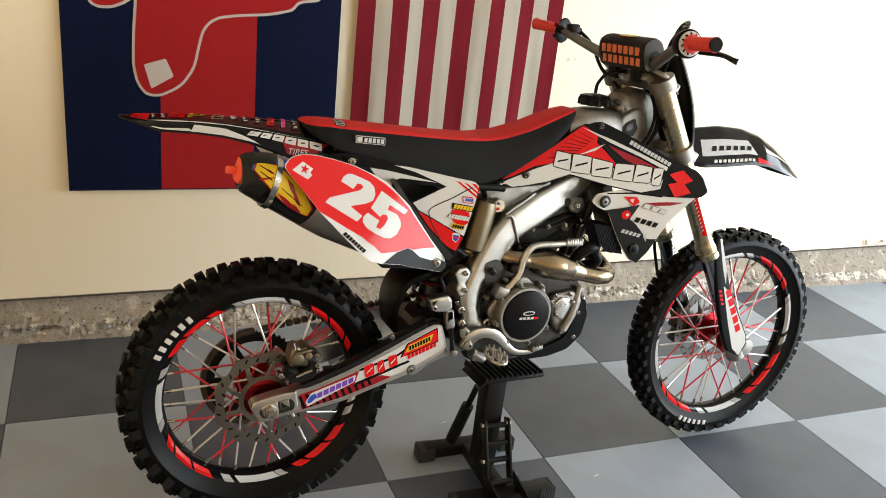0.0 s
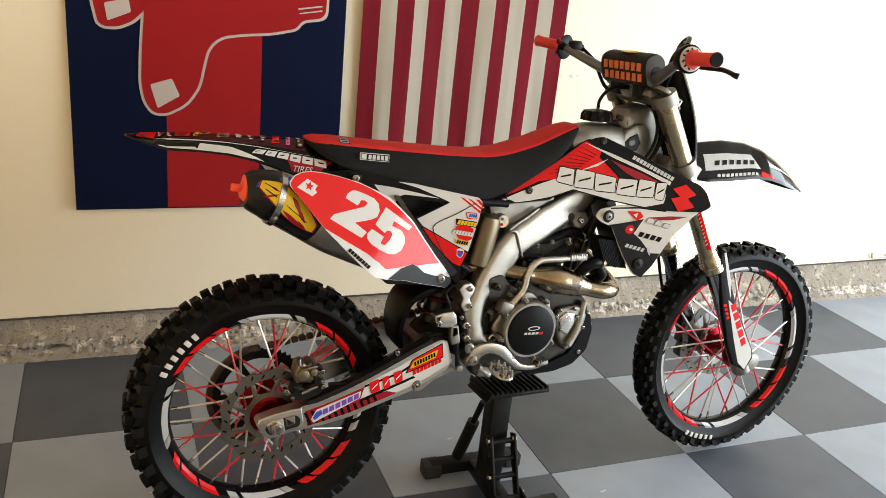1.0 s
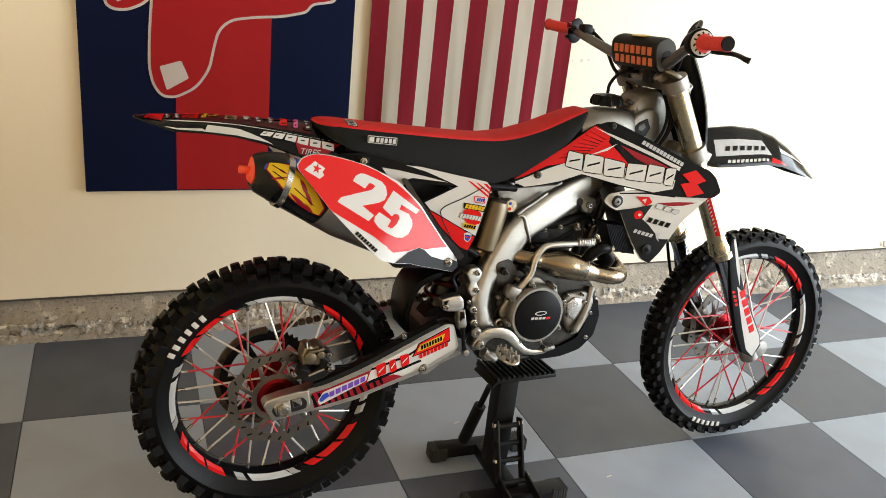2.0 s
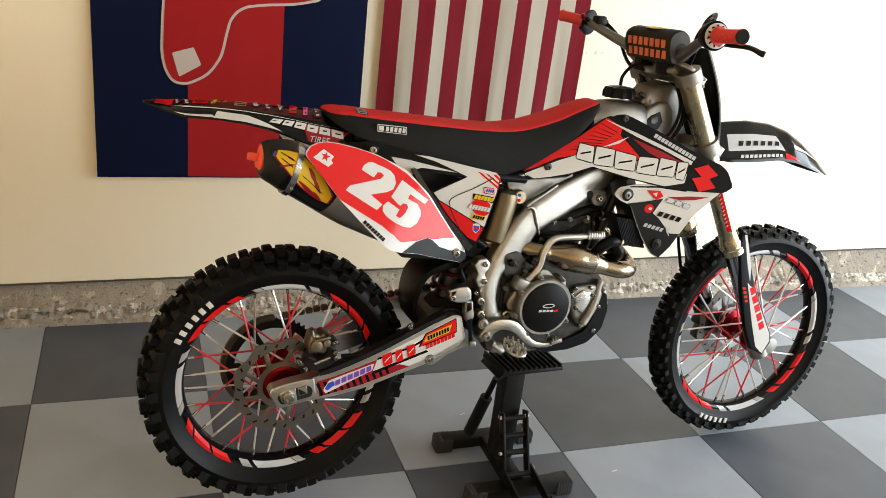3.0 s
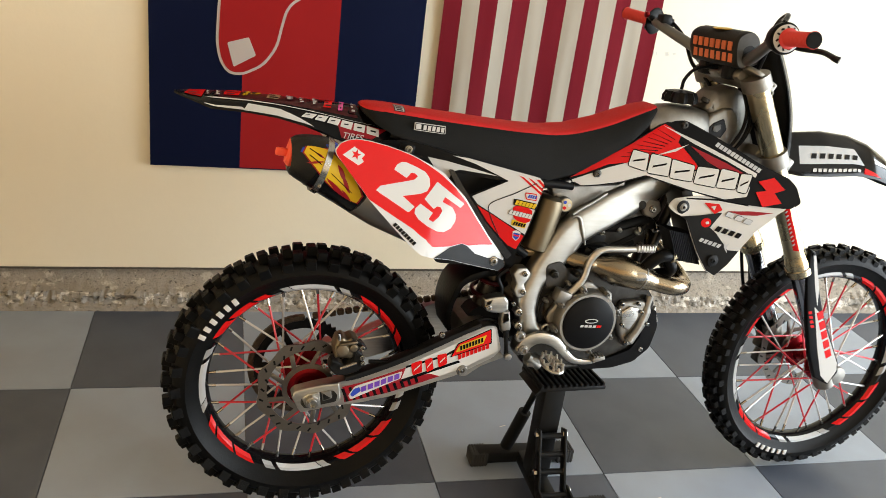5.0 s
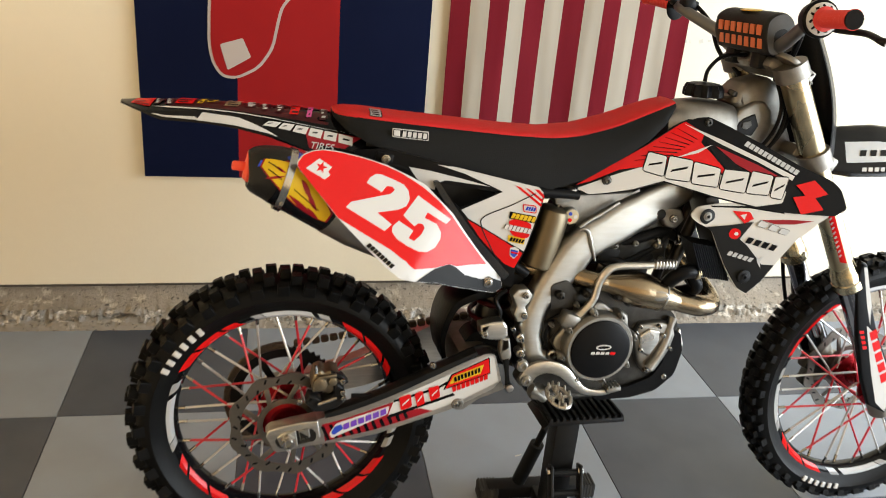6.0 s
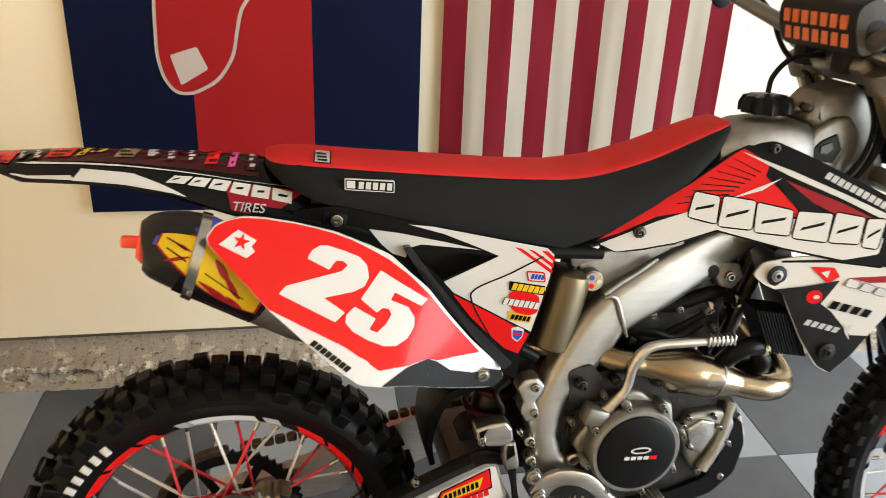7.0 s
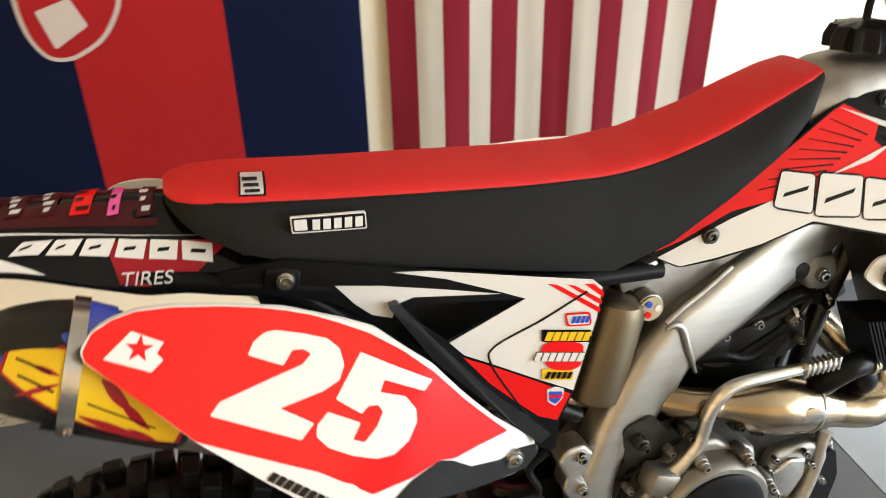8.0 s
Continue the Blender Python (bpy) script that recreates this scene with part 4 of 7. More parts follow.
# steering head with its casting
b = tube([(0.975, 0, 0.735), (1.075, 0, 0.575)], 0.036, 24, 2)
part("steering_head", b, "cast", bike, "cast aluminium steering head")
part("head_gusset", pillow([(0.948, 0.704), (0.955, 0.731), (0.973, 0.749), (1.030, 0.763), (1.065, 0.744), (1.087, 0.678), (1.114, 0.624), (1.125, 0.591), (1.087, 0.581), (1.045, 0.600), (1.007, 0.653)], -0.038, 0.016, 0.07, 0.006), "cast", bike, "grey cast frame head")
cast_plate = part("head_casting", pillow([(0.942, 0.640), (0.944, 0.665), (0.962, 0.693), (0.995, 0.711), (1.020, 0.712), (1.039, 0.692), (1.046, 0.660), (1.040, 0.626), (1.022, 0.614), (0.977, 0.619)], -0.050, 0.007, 0.03, 0.005), "cast", bike, "flat cast plate of the frame head")
part("frame_plug", pillow([(0.962, 0.643), (0.957, 0.660), (0.972, 0.675), (0.998, 0.686), (1.011, 0.660), (0.998, 0.637)], -0.053, 0.002, 0.01, 0.003), "satin", cast_plate, "black rubber plug")
part("plug_recess", pillow([(0.969, 0.655), (0.970, 0.667), (0.989, 0.673), (0.993, 0.661), (0.982, 0.652)], -0.055, 0.001, 0.004, 0.001), "darkcast", cast_plate)
part("tank_bolt", disc(*(lambda q: (q[0][0], -0.03, q[0][1]))([(0.948, 0.726)]), 0.011, 0.012, 0.003, 18, None, (0, 25, 0)), "darkcast", bike)
for k, (dx, dz) in enumerate(((0.0, 0.0), (0.012, -0.008), (0.022, 0.004))):
    part("cable", tube([(1.03 + dx, -0.055, 0.765), (1.045 + dx, -0.07, 0.71), (1.035 + dx, -0.075, 0.655 + dz), (1.0 + dx, -0.065, 0.60 + dz), (0.95, -0.05, 0.56)], 0.0045, 8), "black", bike, "black control cable")
# fuel tank top, breather cap
b = bmesh.new()
secs = [(0.80, 0.682, 0.046, 0.60), (0.83, 0.698, 0.054, 0.58), (0.85, 0.704, 0.057, 0.58), (0.89, 0.707, 0.060, 0.58), (0.93, 0.706, 0.060, 0.58), (0.955, 0.700, 0.056, 0.58), (0.972, 0.682, 0.048, 0.59), (0.98, 0.660, 0.040, 0.60)]
rings = []
for x, zt, w, zb in secs:
    ring = []
    for k in range(17):
        a = math.pi * k / 16
        cy, cz = math.cos(a), math.sin(a)
        yy = -w * (abs(cy) ** 0.42) * (1 if cy > 0 else -1)
        ring.append(b.verts.new((x, yy, zb + (zt - zb) * (cz ** 0.36 if cz > 1e-6 else 0))))
    rings.append(ring)
for r0, r1 in zip(rings, rings[1:]):
    for k in range(16):
        b.faces.new((r0[k], r0[k + 1], r1[k + 1], r1[k]))
b.faces.new(rings[0])
b.faces.new(rings[-1][::-1])
tank = part("fuel_tank", b, "cast", bike, "silver grey fuel tank top")
b = lathe([(0.0, -0.002), (0.040, -0.002), (0.040, 0.012), (0.034, 0.024), (0.014, 0.028), (0.0, 0.028)], 60, (0, 0, 0), closed=False, wave=lambda a, r: 0.004 * math.cos(a * 10) if r > 0.03 else 0)
bmesh.ops.transform(b, matrix=pose(0.895, 0, 0.716, 90, 0, 0) @ pose(0, 0, 0), verts=b.verts)
cap = part("tank_cap", b, "black", tank, "black ribbed fuel cap")
part("breather_hose", tube([(0.895, 0, 0.745), (0.90, 0.0, 0.772), (0.93, 0.0, 0.80), (0.985, 0.0, 0.805)], 0.0045, 8), "black", tank, "black breather hose")

# ---- forks and steering ----
def fork_x(z):
    return 1.012 + 0.53 * (0.82 - z)


for s in (-1, 1):
    y = s * 0.102
    p = lambda z: (fork_x(z), y, z)
    leg = part("fork_leg", tube([p(0.797), p(0.795), p(0.62), p(0.60), p(0.36), p(0.335), p(0.33), p(0.30)], [0.024, 0.0285, 0.0285, 0.0265, 0.0265, 0.029, 0.0315, 0.0305], 28, 1, curve=False), "gold", bike, "bronze anodised upside-down fork leg")
    part("stanchion", tube([p(0.302), p(0.0)], 0.0235, 24, 1, curve=False), "chrome", leg, "dark chrome stanchion")
    b = tube([p(0.055), p(0.05), p(-0.045), p(-0.05)], [0.024, 0.028, 0.028, 0.022], 20, 1, curve=False)
    disc(1.488, y, -0.010, 0.026, 0.05, 0.003, 24, b)
    part("axle_lug", b, "cast", leg)
    part("fork_cap", disc(fork_x(0.805), y, 0.805, 0.030, 0.012, 0.003, 24, rot=(0, 28, 0)), "cast", leg)
    part("fork_seal", tube([p(0.315), p(0.312), p(0.296), p(0.29)], [0.030, 0.0335, 0.0335, 0.028], 24, 1, curve=False), "gold", leg)
    if s < 0:
        b = bmesh.new()
        for k in range(5):
            q = []
            for a, z in ((212 + k * 10, 0.485), (222 + k * 10, 0.485), (222 + k * 10, 0.365), (212 + k * 10, 0.365)):
                q.append(b.verts.new((fork_x(z) + 0.0278 * math.cos(radians(a)), y + 0.0278 * math.sin(radians(a)), z)))
            b.faces.new(q)
        part("fork_sticker", b, "red", leg, "red fork sticker")
        for k in range(9):
            z = 0.470 - k * 0.011
            part("sticker_bar", box(fork_x(z) + 0.0282 * math.cos(radians(240)), y + 0.0282 * math.sin(radians(240)), z, 0.0035, 0.0006, 0.0075, 0.0, (0, 28, -30)), "palegrey", leg)
    # guard in front of the stanchion
    gx = [(1.285, 0.371), (1.305, 0.362), (1.344, 0.259), (1.379, 0.187), (1.423, 0.117), (1.473, 0.036), (1.481, 0.005), (1.456, -0.034), (1.404, -0.010), (1.366, 0.063), (1.326, 0.173), (1.291, 0.296)]
    guard = part("fork_guard", pillow(gx, -0.131, 0.005, 0.012, 0.004, side=s), "black", bike, "fork guard in black, white and red")
    if s < 0:
        g = lambda x, z: -0.131
        decal(guard, [(1.342, 0.207), (1.374, 0.182), (1.417, 0.113), (1.467, 0.035), (1.473, 0.010), (1.452, -0.028), (1.422, -0.003), (1.388, 0.079)], g, "white", 1, 0.002, "guard_graphic", "white guard graphic")
        decal(guard, [(1.297, 0.354), (1.305, 0.354), (1.342, 0.259), (1.350, 0.210), (1.329, 0.260)], g, "white", 1, 0.0, "guard_stripe")
        blocks(guard, *[(1.352, 0.192), (1.426, 0.047)], 0.019, 5, g, "red", 1, 0.22, 0.0)
        blocks(guard, *[(1.324, 0.197), (1.348, 0.143)], 0.010, 4, g, "red", 1, 0.4, 0.4, "guard_stripe")
for z, w, th in ((0.786, 0.155, 0.026), (0.600, 0.15, 0.030)):
    b = bmesh.new()
    x = fork_x(z)
    box(x - 0.012, 0, z, 0.07, 0.18, th, 0.008, (0, 28, 0), b)
    for s in (-1, 1):
        lug = bmesh.new()
        bmesh.ops.create_cone(lug, cap_ends=True, segments=28, radius1=0.0365, radius2=0.0355, depth=th * 1.25)
        bmesh.ops.transform(lug, matrix=pose(x, s * 0.102, z, 0, -28, 0), verts=lug.verts)
        join(b, lug)
        box(x + 0.032, s * 0.108, z - 0.010, 0.022, 0.028, th * 1.1, 0.004, (0, 28, 0), b)
    triple = part("triple_clamp", b, "cast", bike, "machined grey triple clamp")
for s in (-1, 1):
    for dz in (-0.006, 0.012):
        part("clamp_bolt", bolt(fork_x(0.786) + 0.036, s * 0.108 - 0.015, 0.770 + dz, 0.004, 0.005), "cast", triple)
    part("bar_mount", box(0.995, s * 0.05, 0.805, 0.045, 0.034, 0.045, 0.006), "satin", triple)
part("stem_nut", disc(1.0, 0, 0.798, 0.02, 0.016, 0.003, 6, rot=(0, -28, 0)), "cast", triple)
end_r, = [(0.909, 0.905)]
end_l, = [(0.933, 0.903)]
in_r, = [(0.924, 0.900)]
in_l, = [(0.967, 0.892)]
END = {-1: Vector((end_r[0], -0.41, end_r[1])), 1: Vector((end_l[0], 0.41, end_l[1]))}
INN = {-1: Vector((in_r[0], -0.315, in_r[1])), 1: Vector((in_l[0], 0.315, in_l[1]))}
b = tube([END[-1], INN[-1], (0.945, -0.24, 0.885), (0.985, -0.13, 0.845), (1.0, -0.07, 0.828), (1.0, 0, 0.826), (1.0, 0.07, 0.828), (0.985, 0.13, 0.845), (0.945, 0.24, 0.885), INN[1], END[1]], [0.011, 0.011, 0.012, 0.0142, 0.0142, 0.0142, 0.0142, 0.0142, 0.012, 0.011, 0.011], 18)
bar = part("handlebar", b, "bar", bike, "grey tapered handlebar")
for s in (-1, 1):
    e, i = END[s], INN[s]
    d = (e - i).normalized()
    pts, rad = [], []
    for k in range(40):
        t = k / 39
        pts.append(i + (e - i) * t)
        rad.append(0.0150 + (0.0010 if k % 2 else 0.0) + (0.006 if k < 2 else 0) + (0.002 if k > 37 else 0))
    grip = part("grip", tube(pts, rad, 20, 1, curve=False), "grip", bar, "red rubber handlebar grip")
    part("grip_end", tube([e - d * 0.001, e + d * 0.003], 0.0165, 20, 1, curve=False), "black", bar)
    hub = i - d * 0.006
    if s < 0:
        part("throttle_housing", tube([hub - d * 0.040, hub - d * 0.036, hub - d * 0.014, hub - d * 0.006, hub - d * 0.003], [0.020, 0.028, 0.034, 0.034, 0.029], 28, 1, curve=False), "rubber", bar, "black throttle housing")
        collar = part("throttle_collar", tube([hub - d * 0.004, hub - d * 0.003, hub, hub + d * 0.002], [0.027, 0.029, 0.029, 0.026], 32, 1, curve=False), "white", bar, "white throttle collar with dark marks")
        e1 = d.orthogonal().normalized()
        e2 = d.cross(e1)
        for k in range(11):
            a = 2 * math.pi * k / 11
            u = e1 * math.cos(a) + e2 * math.sin(a)
            c = hub + d * 0.002 + u * 0.0225
            q = box(0, 0, 0, 0.007, 0.004, 0.0012, 0.0)
            bmesh.ops.transform(q, matrix=Matrix.Translation(c) @ Matrix((u, d.cross(u), d)).transposed().to_4x4() @ Matrix.Rotation(0.6 * (k % 3), 4, "Z"), verts=q.verts)
            part("collar_mark", q, "black", collar)
        part("throttle_tube", tube([hub - d * 0.05, hub - d * 0.03], [0.018, 0.024], 20, 1, curve=False), "satin", bar)
        b = tube([(0.955, -0.255, 0.925), (0.972, -0.23, 0.935), (0.985, -0.20, 0.925), (1.0, -0.15, 0.89), (1.03, -0.10, 0.82)], 0.006, 8)
        tube([(0.95, -0.258, 0.93), (0.985, -0.22, 0.945), (1.0, -0.17, 0.92), (1.02, -0.12, 0.84), (1.04, -0.06, 0.77)], 0.006, 8, bm=b)
        part("throttle_cables", b, "black", bar, "black throttle cables")
    else:
        part("grip_guard", tube([hub - d * 0.003, hub, hub + d * 0.003], [0.033, 0.037, 0.033], 28, 1, curve=False), "rubber", bar, "black round grip flange")
        b = box(0.955, 0.235, 0.90, 0.03, 0.035, 0.028, 0.006)
        disc(0.938, 0.275, 0.90, 0.008, 0.012, 0.002, 12, b)
        part("clutch_perch", b, "satin", bar)
        part("kill_button", disc(0.915, 0.262, 0.908, 0.008, 0.01, 0.002, 14, rot=(0, 90, 0)), "redano", bar)
        part("clutch_cable", tube([(0.975, 0.24, 0.90), (0.99, 0.18, 0.86), (0.99, 0.12, 0.80), (1.02, 0.06, 0.74), (1.0, 0.02, 0.60)], 0.005, 8), "black", bar)
    lev = [(0.965, s * 0.245, 0.892), (0.985, s * 0.275, 0.882), (1.0, s * 0.33, 0.880), (0.994, s * 0.365, 0.876), (0.990, s * 0.385, 0.872), (0.996, s * 0.394, 0.869)]
    part("lever", tube(lev, [0.008, 0.007, 0.006, 0.006, 0.0065, 0.0075], 10), "satin", bar, "black hand lever")
    part("lever_perch", box(0.965, s * 0.24, 0.893, 0.035, 0.03, 0.024, 0.006), "cast" if s < 0 else "satin", bar)
PAD = pose(0.992, 0, 0.858, 0, -14, 0)
prof = round_outline([(-0.033, -0.042), (-0.036, 0.004), (-0.028, 0.034), (-0.006, 0.043), (0.018, 0.040), (0.032, 0.022), (0.034, -0.042)], 0.018, 4)
b = bmesh.new()
rings = []
for y, k in ((-0.1, 0.90), (-0.096, 0.97), (-0.088, 1.0), (0.088, 1.0), (0.096, 0.97), (0.1, 0.90)):
    rings.append([b.verts.new((x * k, y, z * k)) for x, z in prof])
for r0, r1 in zip(rings, rings[1:]):
    for i in range(len(prof)):
        b.faces.new((r0[i], r0[(i + 1) % len(prof)], r1[(i + 1) % len(prof)], r1[i]))
b.faces.new(rings[0][::-1])
b.faces.new(rings[-1])
bmesh.ops.transform(b, matrix=PAD, verts=b.verts)
pad = part("bar_pad", b, "pad", bar, "dark padded crossbar cover with orange blocks")
for s in (-1, 1):
    b = bmesh.new()
    outer, inner = [(x * 0.93, z * 0.93) for x, z in prof], [(x * 0.52, z * 0.52 - 0.012) for x, z in prof]
    for (p, q), (u, v) in zip(zip(outer, outer[1:] + outer[:1]), zip(inner, inner[1:] + inner[:1])):
        b.faces.new([b.verts.new((a, s * 0.1012, c)) for a, c in (p, q, v, u)])
    bmesh.ops.remove_doubles(b, verts=b.verts, dist=1e-5)
    bmesh.ops.transform(b, matrix=PAD, verts=b.verts)
    part("pad_end", b, "foam", pad, "grey foam end of the pad")
for z in (0.014, -0.014):
    for k in range(7):
        y = 0.074 - k * 0.0247
        bb = bmesh.new()
        lean = 0.004
        x = -0.0362 + abs(z - 0.004) * 0.06
        q = [(y + 0.0080, z - 0.011), (y - 0.0080, z - 0.011), (y - 0.0080 - lean, z + 0.010), (y + 0.0080 - lean, z + 0.010)]
        f = bb.faces.new([bb.verts.new((x - 0.0006, a, c)) for a, c in q])
        res = bmesh.ops.extrude_face_region(bb, geom=[f])
        bmesh.ops.translate(bb, vec=(0.003, 0, 0), verts=[v for v in res["geom"] if isinstance(v, bmesh.types.BMVert)])
        bmesh.ops.transform(bb, matrix=PAD, verts=bb.verts)
        part("logo_block", bb, "orange", pad, "orange block on the pad", False)
bb = disc(0, 0, 0, 0.017, 0.0016, 0.0, 24, None, (0, 0, 0))
for v in bb.verts:
    v.co.y *= 1.9
bmesh.ops.transform(bb, matrix=PAD @ pose(-0.004, 0.0, 0.0435, 0, 8, 0), verts=bb.verts)
part("logo_oval", bb, "yellow", pad)

# front number plate, seen from behind
b = bmesh.new()
g = []
for i in range(13):
    yy = -0.115 + 0.23 * i / 12
    col = []
    for k in range(13):
        t = k / 12
        z = 0.60 + 0.255 * t
        w = 0.80 + 0.35 * t - 0.25 * t * t
        xx = 1.235 - 0.095 * t - 0.06 * (yy / 0.115) ** 2 + 0.015 * math.sin(math.pi * t)
        col.append(b.verts.new((xx, yy * w, z)))
    g.append(col)
for i in range(12):
    for k in range(12):
        b.faces.new((g[i][k], g[i + 1][k], g[i + 1][k + 1], g[i][k + 1]))
res = bmesh.ops.extrude_face_region(b, geom=list(b.faces))
bmesh.ops.translate(b, vec=(-0.003, 0, 0), verts=[v for v in res["geom"] if isinstance(v, bmesh.types.BMVert)])
part("front_plate", b, "black", bike, "black front number plate seen from behind")


# ---- fenders ----
def lerp_table(table, x):
    for (x0, *a), (x1, *c) in zip(table, table[1:]):
        if x <= x1:
            t = (x - x0) / (x1 - x0)
            t = min(1, max(0, t))
            return [p + (q - p) * t for p, q in zip(a, c)]
    return list(table[-1][1:])


def fender_pt(table, x, u, out=0.0):
    zc, ze, w = lerp_table(table, x)
    a = abs(u)
    z = ze + (zc - ze) * (1 - a ** 1.7)
    return Vector((x, u * w, z + out * (1 - 0.6 * a))) + Vector((0, (1 if u > 0 else -1) * out * a, 0))


def fender_mesh(table, n=40, m=20, thick=0.004):
    b = bmesh.new()
    xs = [table[0][0] + (table[-1][0] - table[0][0]) * i / n for i in range(n + 1)]
    top = [[b.verts.new(fender_pt(table, x, -1 + 2 * k / m)) for k in range(m + 1)] for x in xs]
    low = [[b.verts.new(fender_pt(table, x, -1 + 2 * k / m) - Vector((0, 0, thick))) for k in range(m + 1)] for x in xs]
    for i in range(n):
        for k in range(m):
            b.faces.new((top[i][k], top[i + 1][k], top[i + 1][k + 1], top[i][k + 1]))
            b.faces.new((low[i][k], low[i][k + 1], low[i + 1][k + 1], low[i + 1][k]))
        for k in (0, m):
            b.faces.new((top[i][k], low[i][k], low[i + 1][k], top[i + 1][k]))
    for i in (0, n):
        for k in range(m):
            b.faces.new((top[i][k], top[i][k + 1], low[i][k + 1], low[i][k]))
    return b


def fender_decal(parent, table, corners, mat, layer=1, label="", name="fender_graphic"):
    """A patch on a fender, its outline in (x, u): u from -1 at the right edge over 0 on the ridge."""
    (xa, ua), (xb, ub), (xc, uc), (xd, ud) = corners
    b = bmesh.new()
    n, m = max(2, int(abs(xb - xa) / 0.02)), 4
    g = []
    for i in range(n + 1):
        t = i / n
        row = []
        for k in range(m + 1):
            s = k / m
            x = (1 - s) * (xa + (xb - xa) * t) + s * (xd + (xc - xd) * t)
            u = (1 - s) * (ua + (ub - ua) * t) + s * (ud + (uc - ud) * t)
            row.append(b.verts.new(fender_pt(table, x, u, 0.0007 * layer)))
        g.append(row)
    for i in range(n):
        for k in range(m):
            b.faces.new((g[i][k], g[i + 1][k], g[i + 1][k + 1], g[i][k + 1]))
    return part(name, b, mat, parent, label)


rl = [(-0.269, 0.667), (-0.229, 0.654), (-0.154, 0.650), (-0.094, 0.642), (-0.033, 0.627), (0.018, 0.608), (0.064, 0.592), (0.123, 0.585), (0.205, 0.579)]
REAR_F = [(-0.302, 0.6745, 0.674, 0.012), (-0.27, 0.677, rl[0][1], 0.048), (-0.23, 0.678, rl[1][1], 0.066), (-0.155, 0.677, rl[2][1], 0.072), (-0.096, 0.674, rl[3][1], 0.073), (-0.036, 0.670, rl[4][1], 0.074), (0.015, 0.668, rl[5][1], 0.075), (0.06, 0.665, rl[6][1], 0.076), (0.12, 0.655, rl[7][1], 0.077), (0.20, 0.630, rl[8][1], 0.078)]
rf = part("rear_fender", fender_mesh(REAR_F, 48, 24), "gloss", bike, "black rear fender with red and white graphics")
fender_decal(rf, REAR_F, [(-0.245, -0.60), (0.03, -0.585), (0.140, -0.60), (-0.22, -0.53)], "white", 2, "white pinstripe")
for q in ([(-0.245, -0.97), (-0.160, -0.98), (-0.168, -0.87), (-0.24, -0.92)], [(-0.165, -0.99), (-0.075, -0.98), (-0.086, -0.73), (-0.155, -0.70)], [(-0.078, -0.98), (-0.018, -0.97), (-0.03, -0.93), (-0.086, -0.74)]):
    fender_decal(rf, REAR_F, q, "white", 1, "white panel")
fender_decal(rf, REAR_F, [(0.040, -0.97), (0.100, -0.95), (0.145, -0.63), (0.032, -0.64)], "darkred", 1, "dark red patch")
fender_decal(rf, REAR_F, [(-0.215, -0.50), (0.08, -0.50), (0.08, 0.5), (-0.215, 0.5)], "maroon", 1, "dark red fender top")
base_line = [(-0.047, -0.82), (-0.018, -0.79), (0.009, -0.775), (0.038, -0.77), (0.067, -0.775), (0.096, -0.79), (0.128, -0.82)]
for k, ((xa, ua), (xb, ub)) in enumerate(zip(base_line, base_line[1:])):
    tip = 0.012 - 0.002 * k
    fender_decal(rf, REAR_F, [(xa + 0.001, ua), (xb - 0.004, ub), (xb - 0.004 + tip, ub + 0.15), (xa + 0.001 + tip, ua + 0.15)], "white", 3, "", "logo_block")
    fender_decal(rf, REAR_F, [(xa + 0.009, ua + 0.05), (xb - 0.010, ub + 0.07), (xb - 0.008, ub + 0.10), (xa + 0.011, ua + 0.08)], "black", 4, "", "logo_slit")
stick = [(-0.283, 0.034, "red", -0.7, -0.1), (-0.243, 0.010, "greydecal", -0.48, -0.15), (-0.224, 0.012, "greydecal", -0.45, -0.1), (-0.205, 0.032, "red", -0.38, 0.1), (-0.166, 0.010, "yellow", -0.34, 0.05), (-0.150, 0.016, "yellow", -0.20, 0.0), (-0.116, 0.026, "gold2", -0.34, 0.12), (-0.078, 0.020, "greydecal", -0.30, 0.02), (-0.050, 0.014, "greydecal", -0.36, 0.1), (-0.022, 0.014, "greydecal", -0.36, 0.08), (0.005, 0.017, "red", -0.38, 0.1), (0.037, 0.010, "pink", -0.40, 0.15), (0.062, 0.013, "greydecal", -0.42, 0.14)]
for k, (x, wd, mname, lo, hi) in enumerate(stick):
    pale = mname == "greydecal"
    fender_decal(rf, REAR_F, [(x, lo), (x + wd, lo + 0.02), (x + wd + 0.010, hi), (x + 0.010, hi - 0.02)], "maroon" if pale else mname, 3, "", "sponsor_sticker")
    for j in range(4 if pale else 3 if k % 3 else 2):
        step = 0.22 if pale else 0.28
        h, e = lo + (hi - lo) * (0.10 + step * j), wd * (0.95 - 0.22 * ((j + k) % 2))
        fender_decal(rf, REAR_F, [(x + wd * 0.10 + 0.004, h), (x + e, h + 0.01), (x + e + 0.002, h + 0.07), (x + wd * 0.10 + 0.005, h + 0.06)], "palegrey" if pale else "maroon" if mname == "red" else "black", 4, "", "sponsor_sticker")
FRONT_F = [(1.20, 0.648, 0.560, 0.050), (1.26, 0.655, 0.553, 0.060), (1.34, 0.660, 0.555, 0.066), (1.43, 0.652, 0.560, 0.068), (1.50, 0.632, 0.552, 0.066), (1.56, 0.601, 0.535, 0.060), (1.62, 0.562, 0.516, 0.046), (1.665, 0.524, 0.505, 0.028), (1.695, 0.503, 0.499, 0.008)]
ff = part("front_fender", fender_mesh(FRONT_F, 48, 24), "gloss", bike, "black front fender with pale grey panel")
fender_decal(ff, FRONT_F, [(1.255, -0.84), (1.46, -0.82), (1.43, -0.52), (1.255, -0.50)], "palegrey", 1, "pale grey panel")
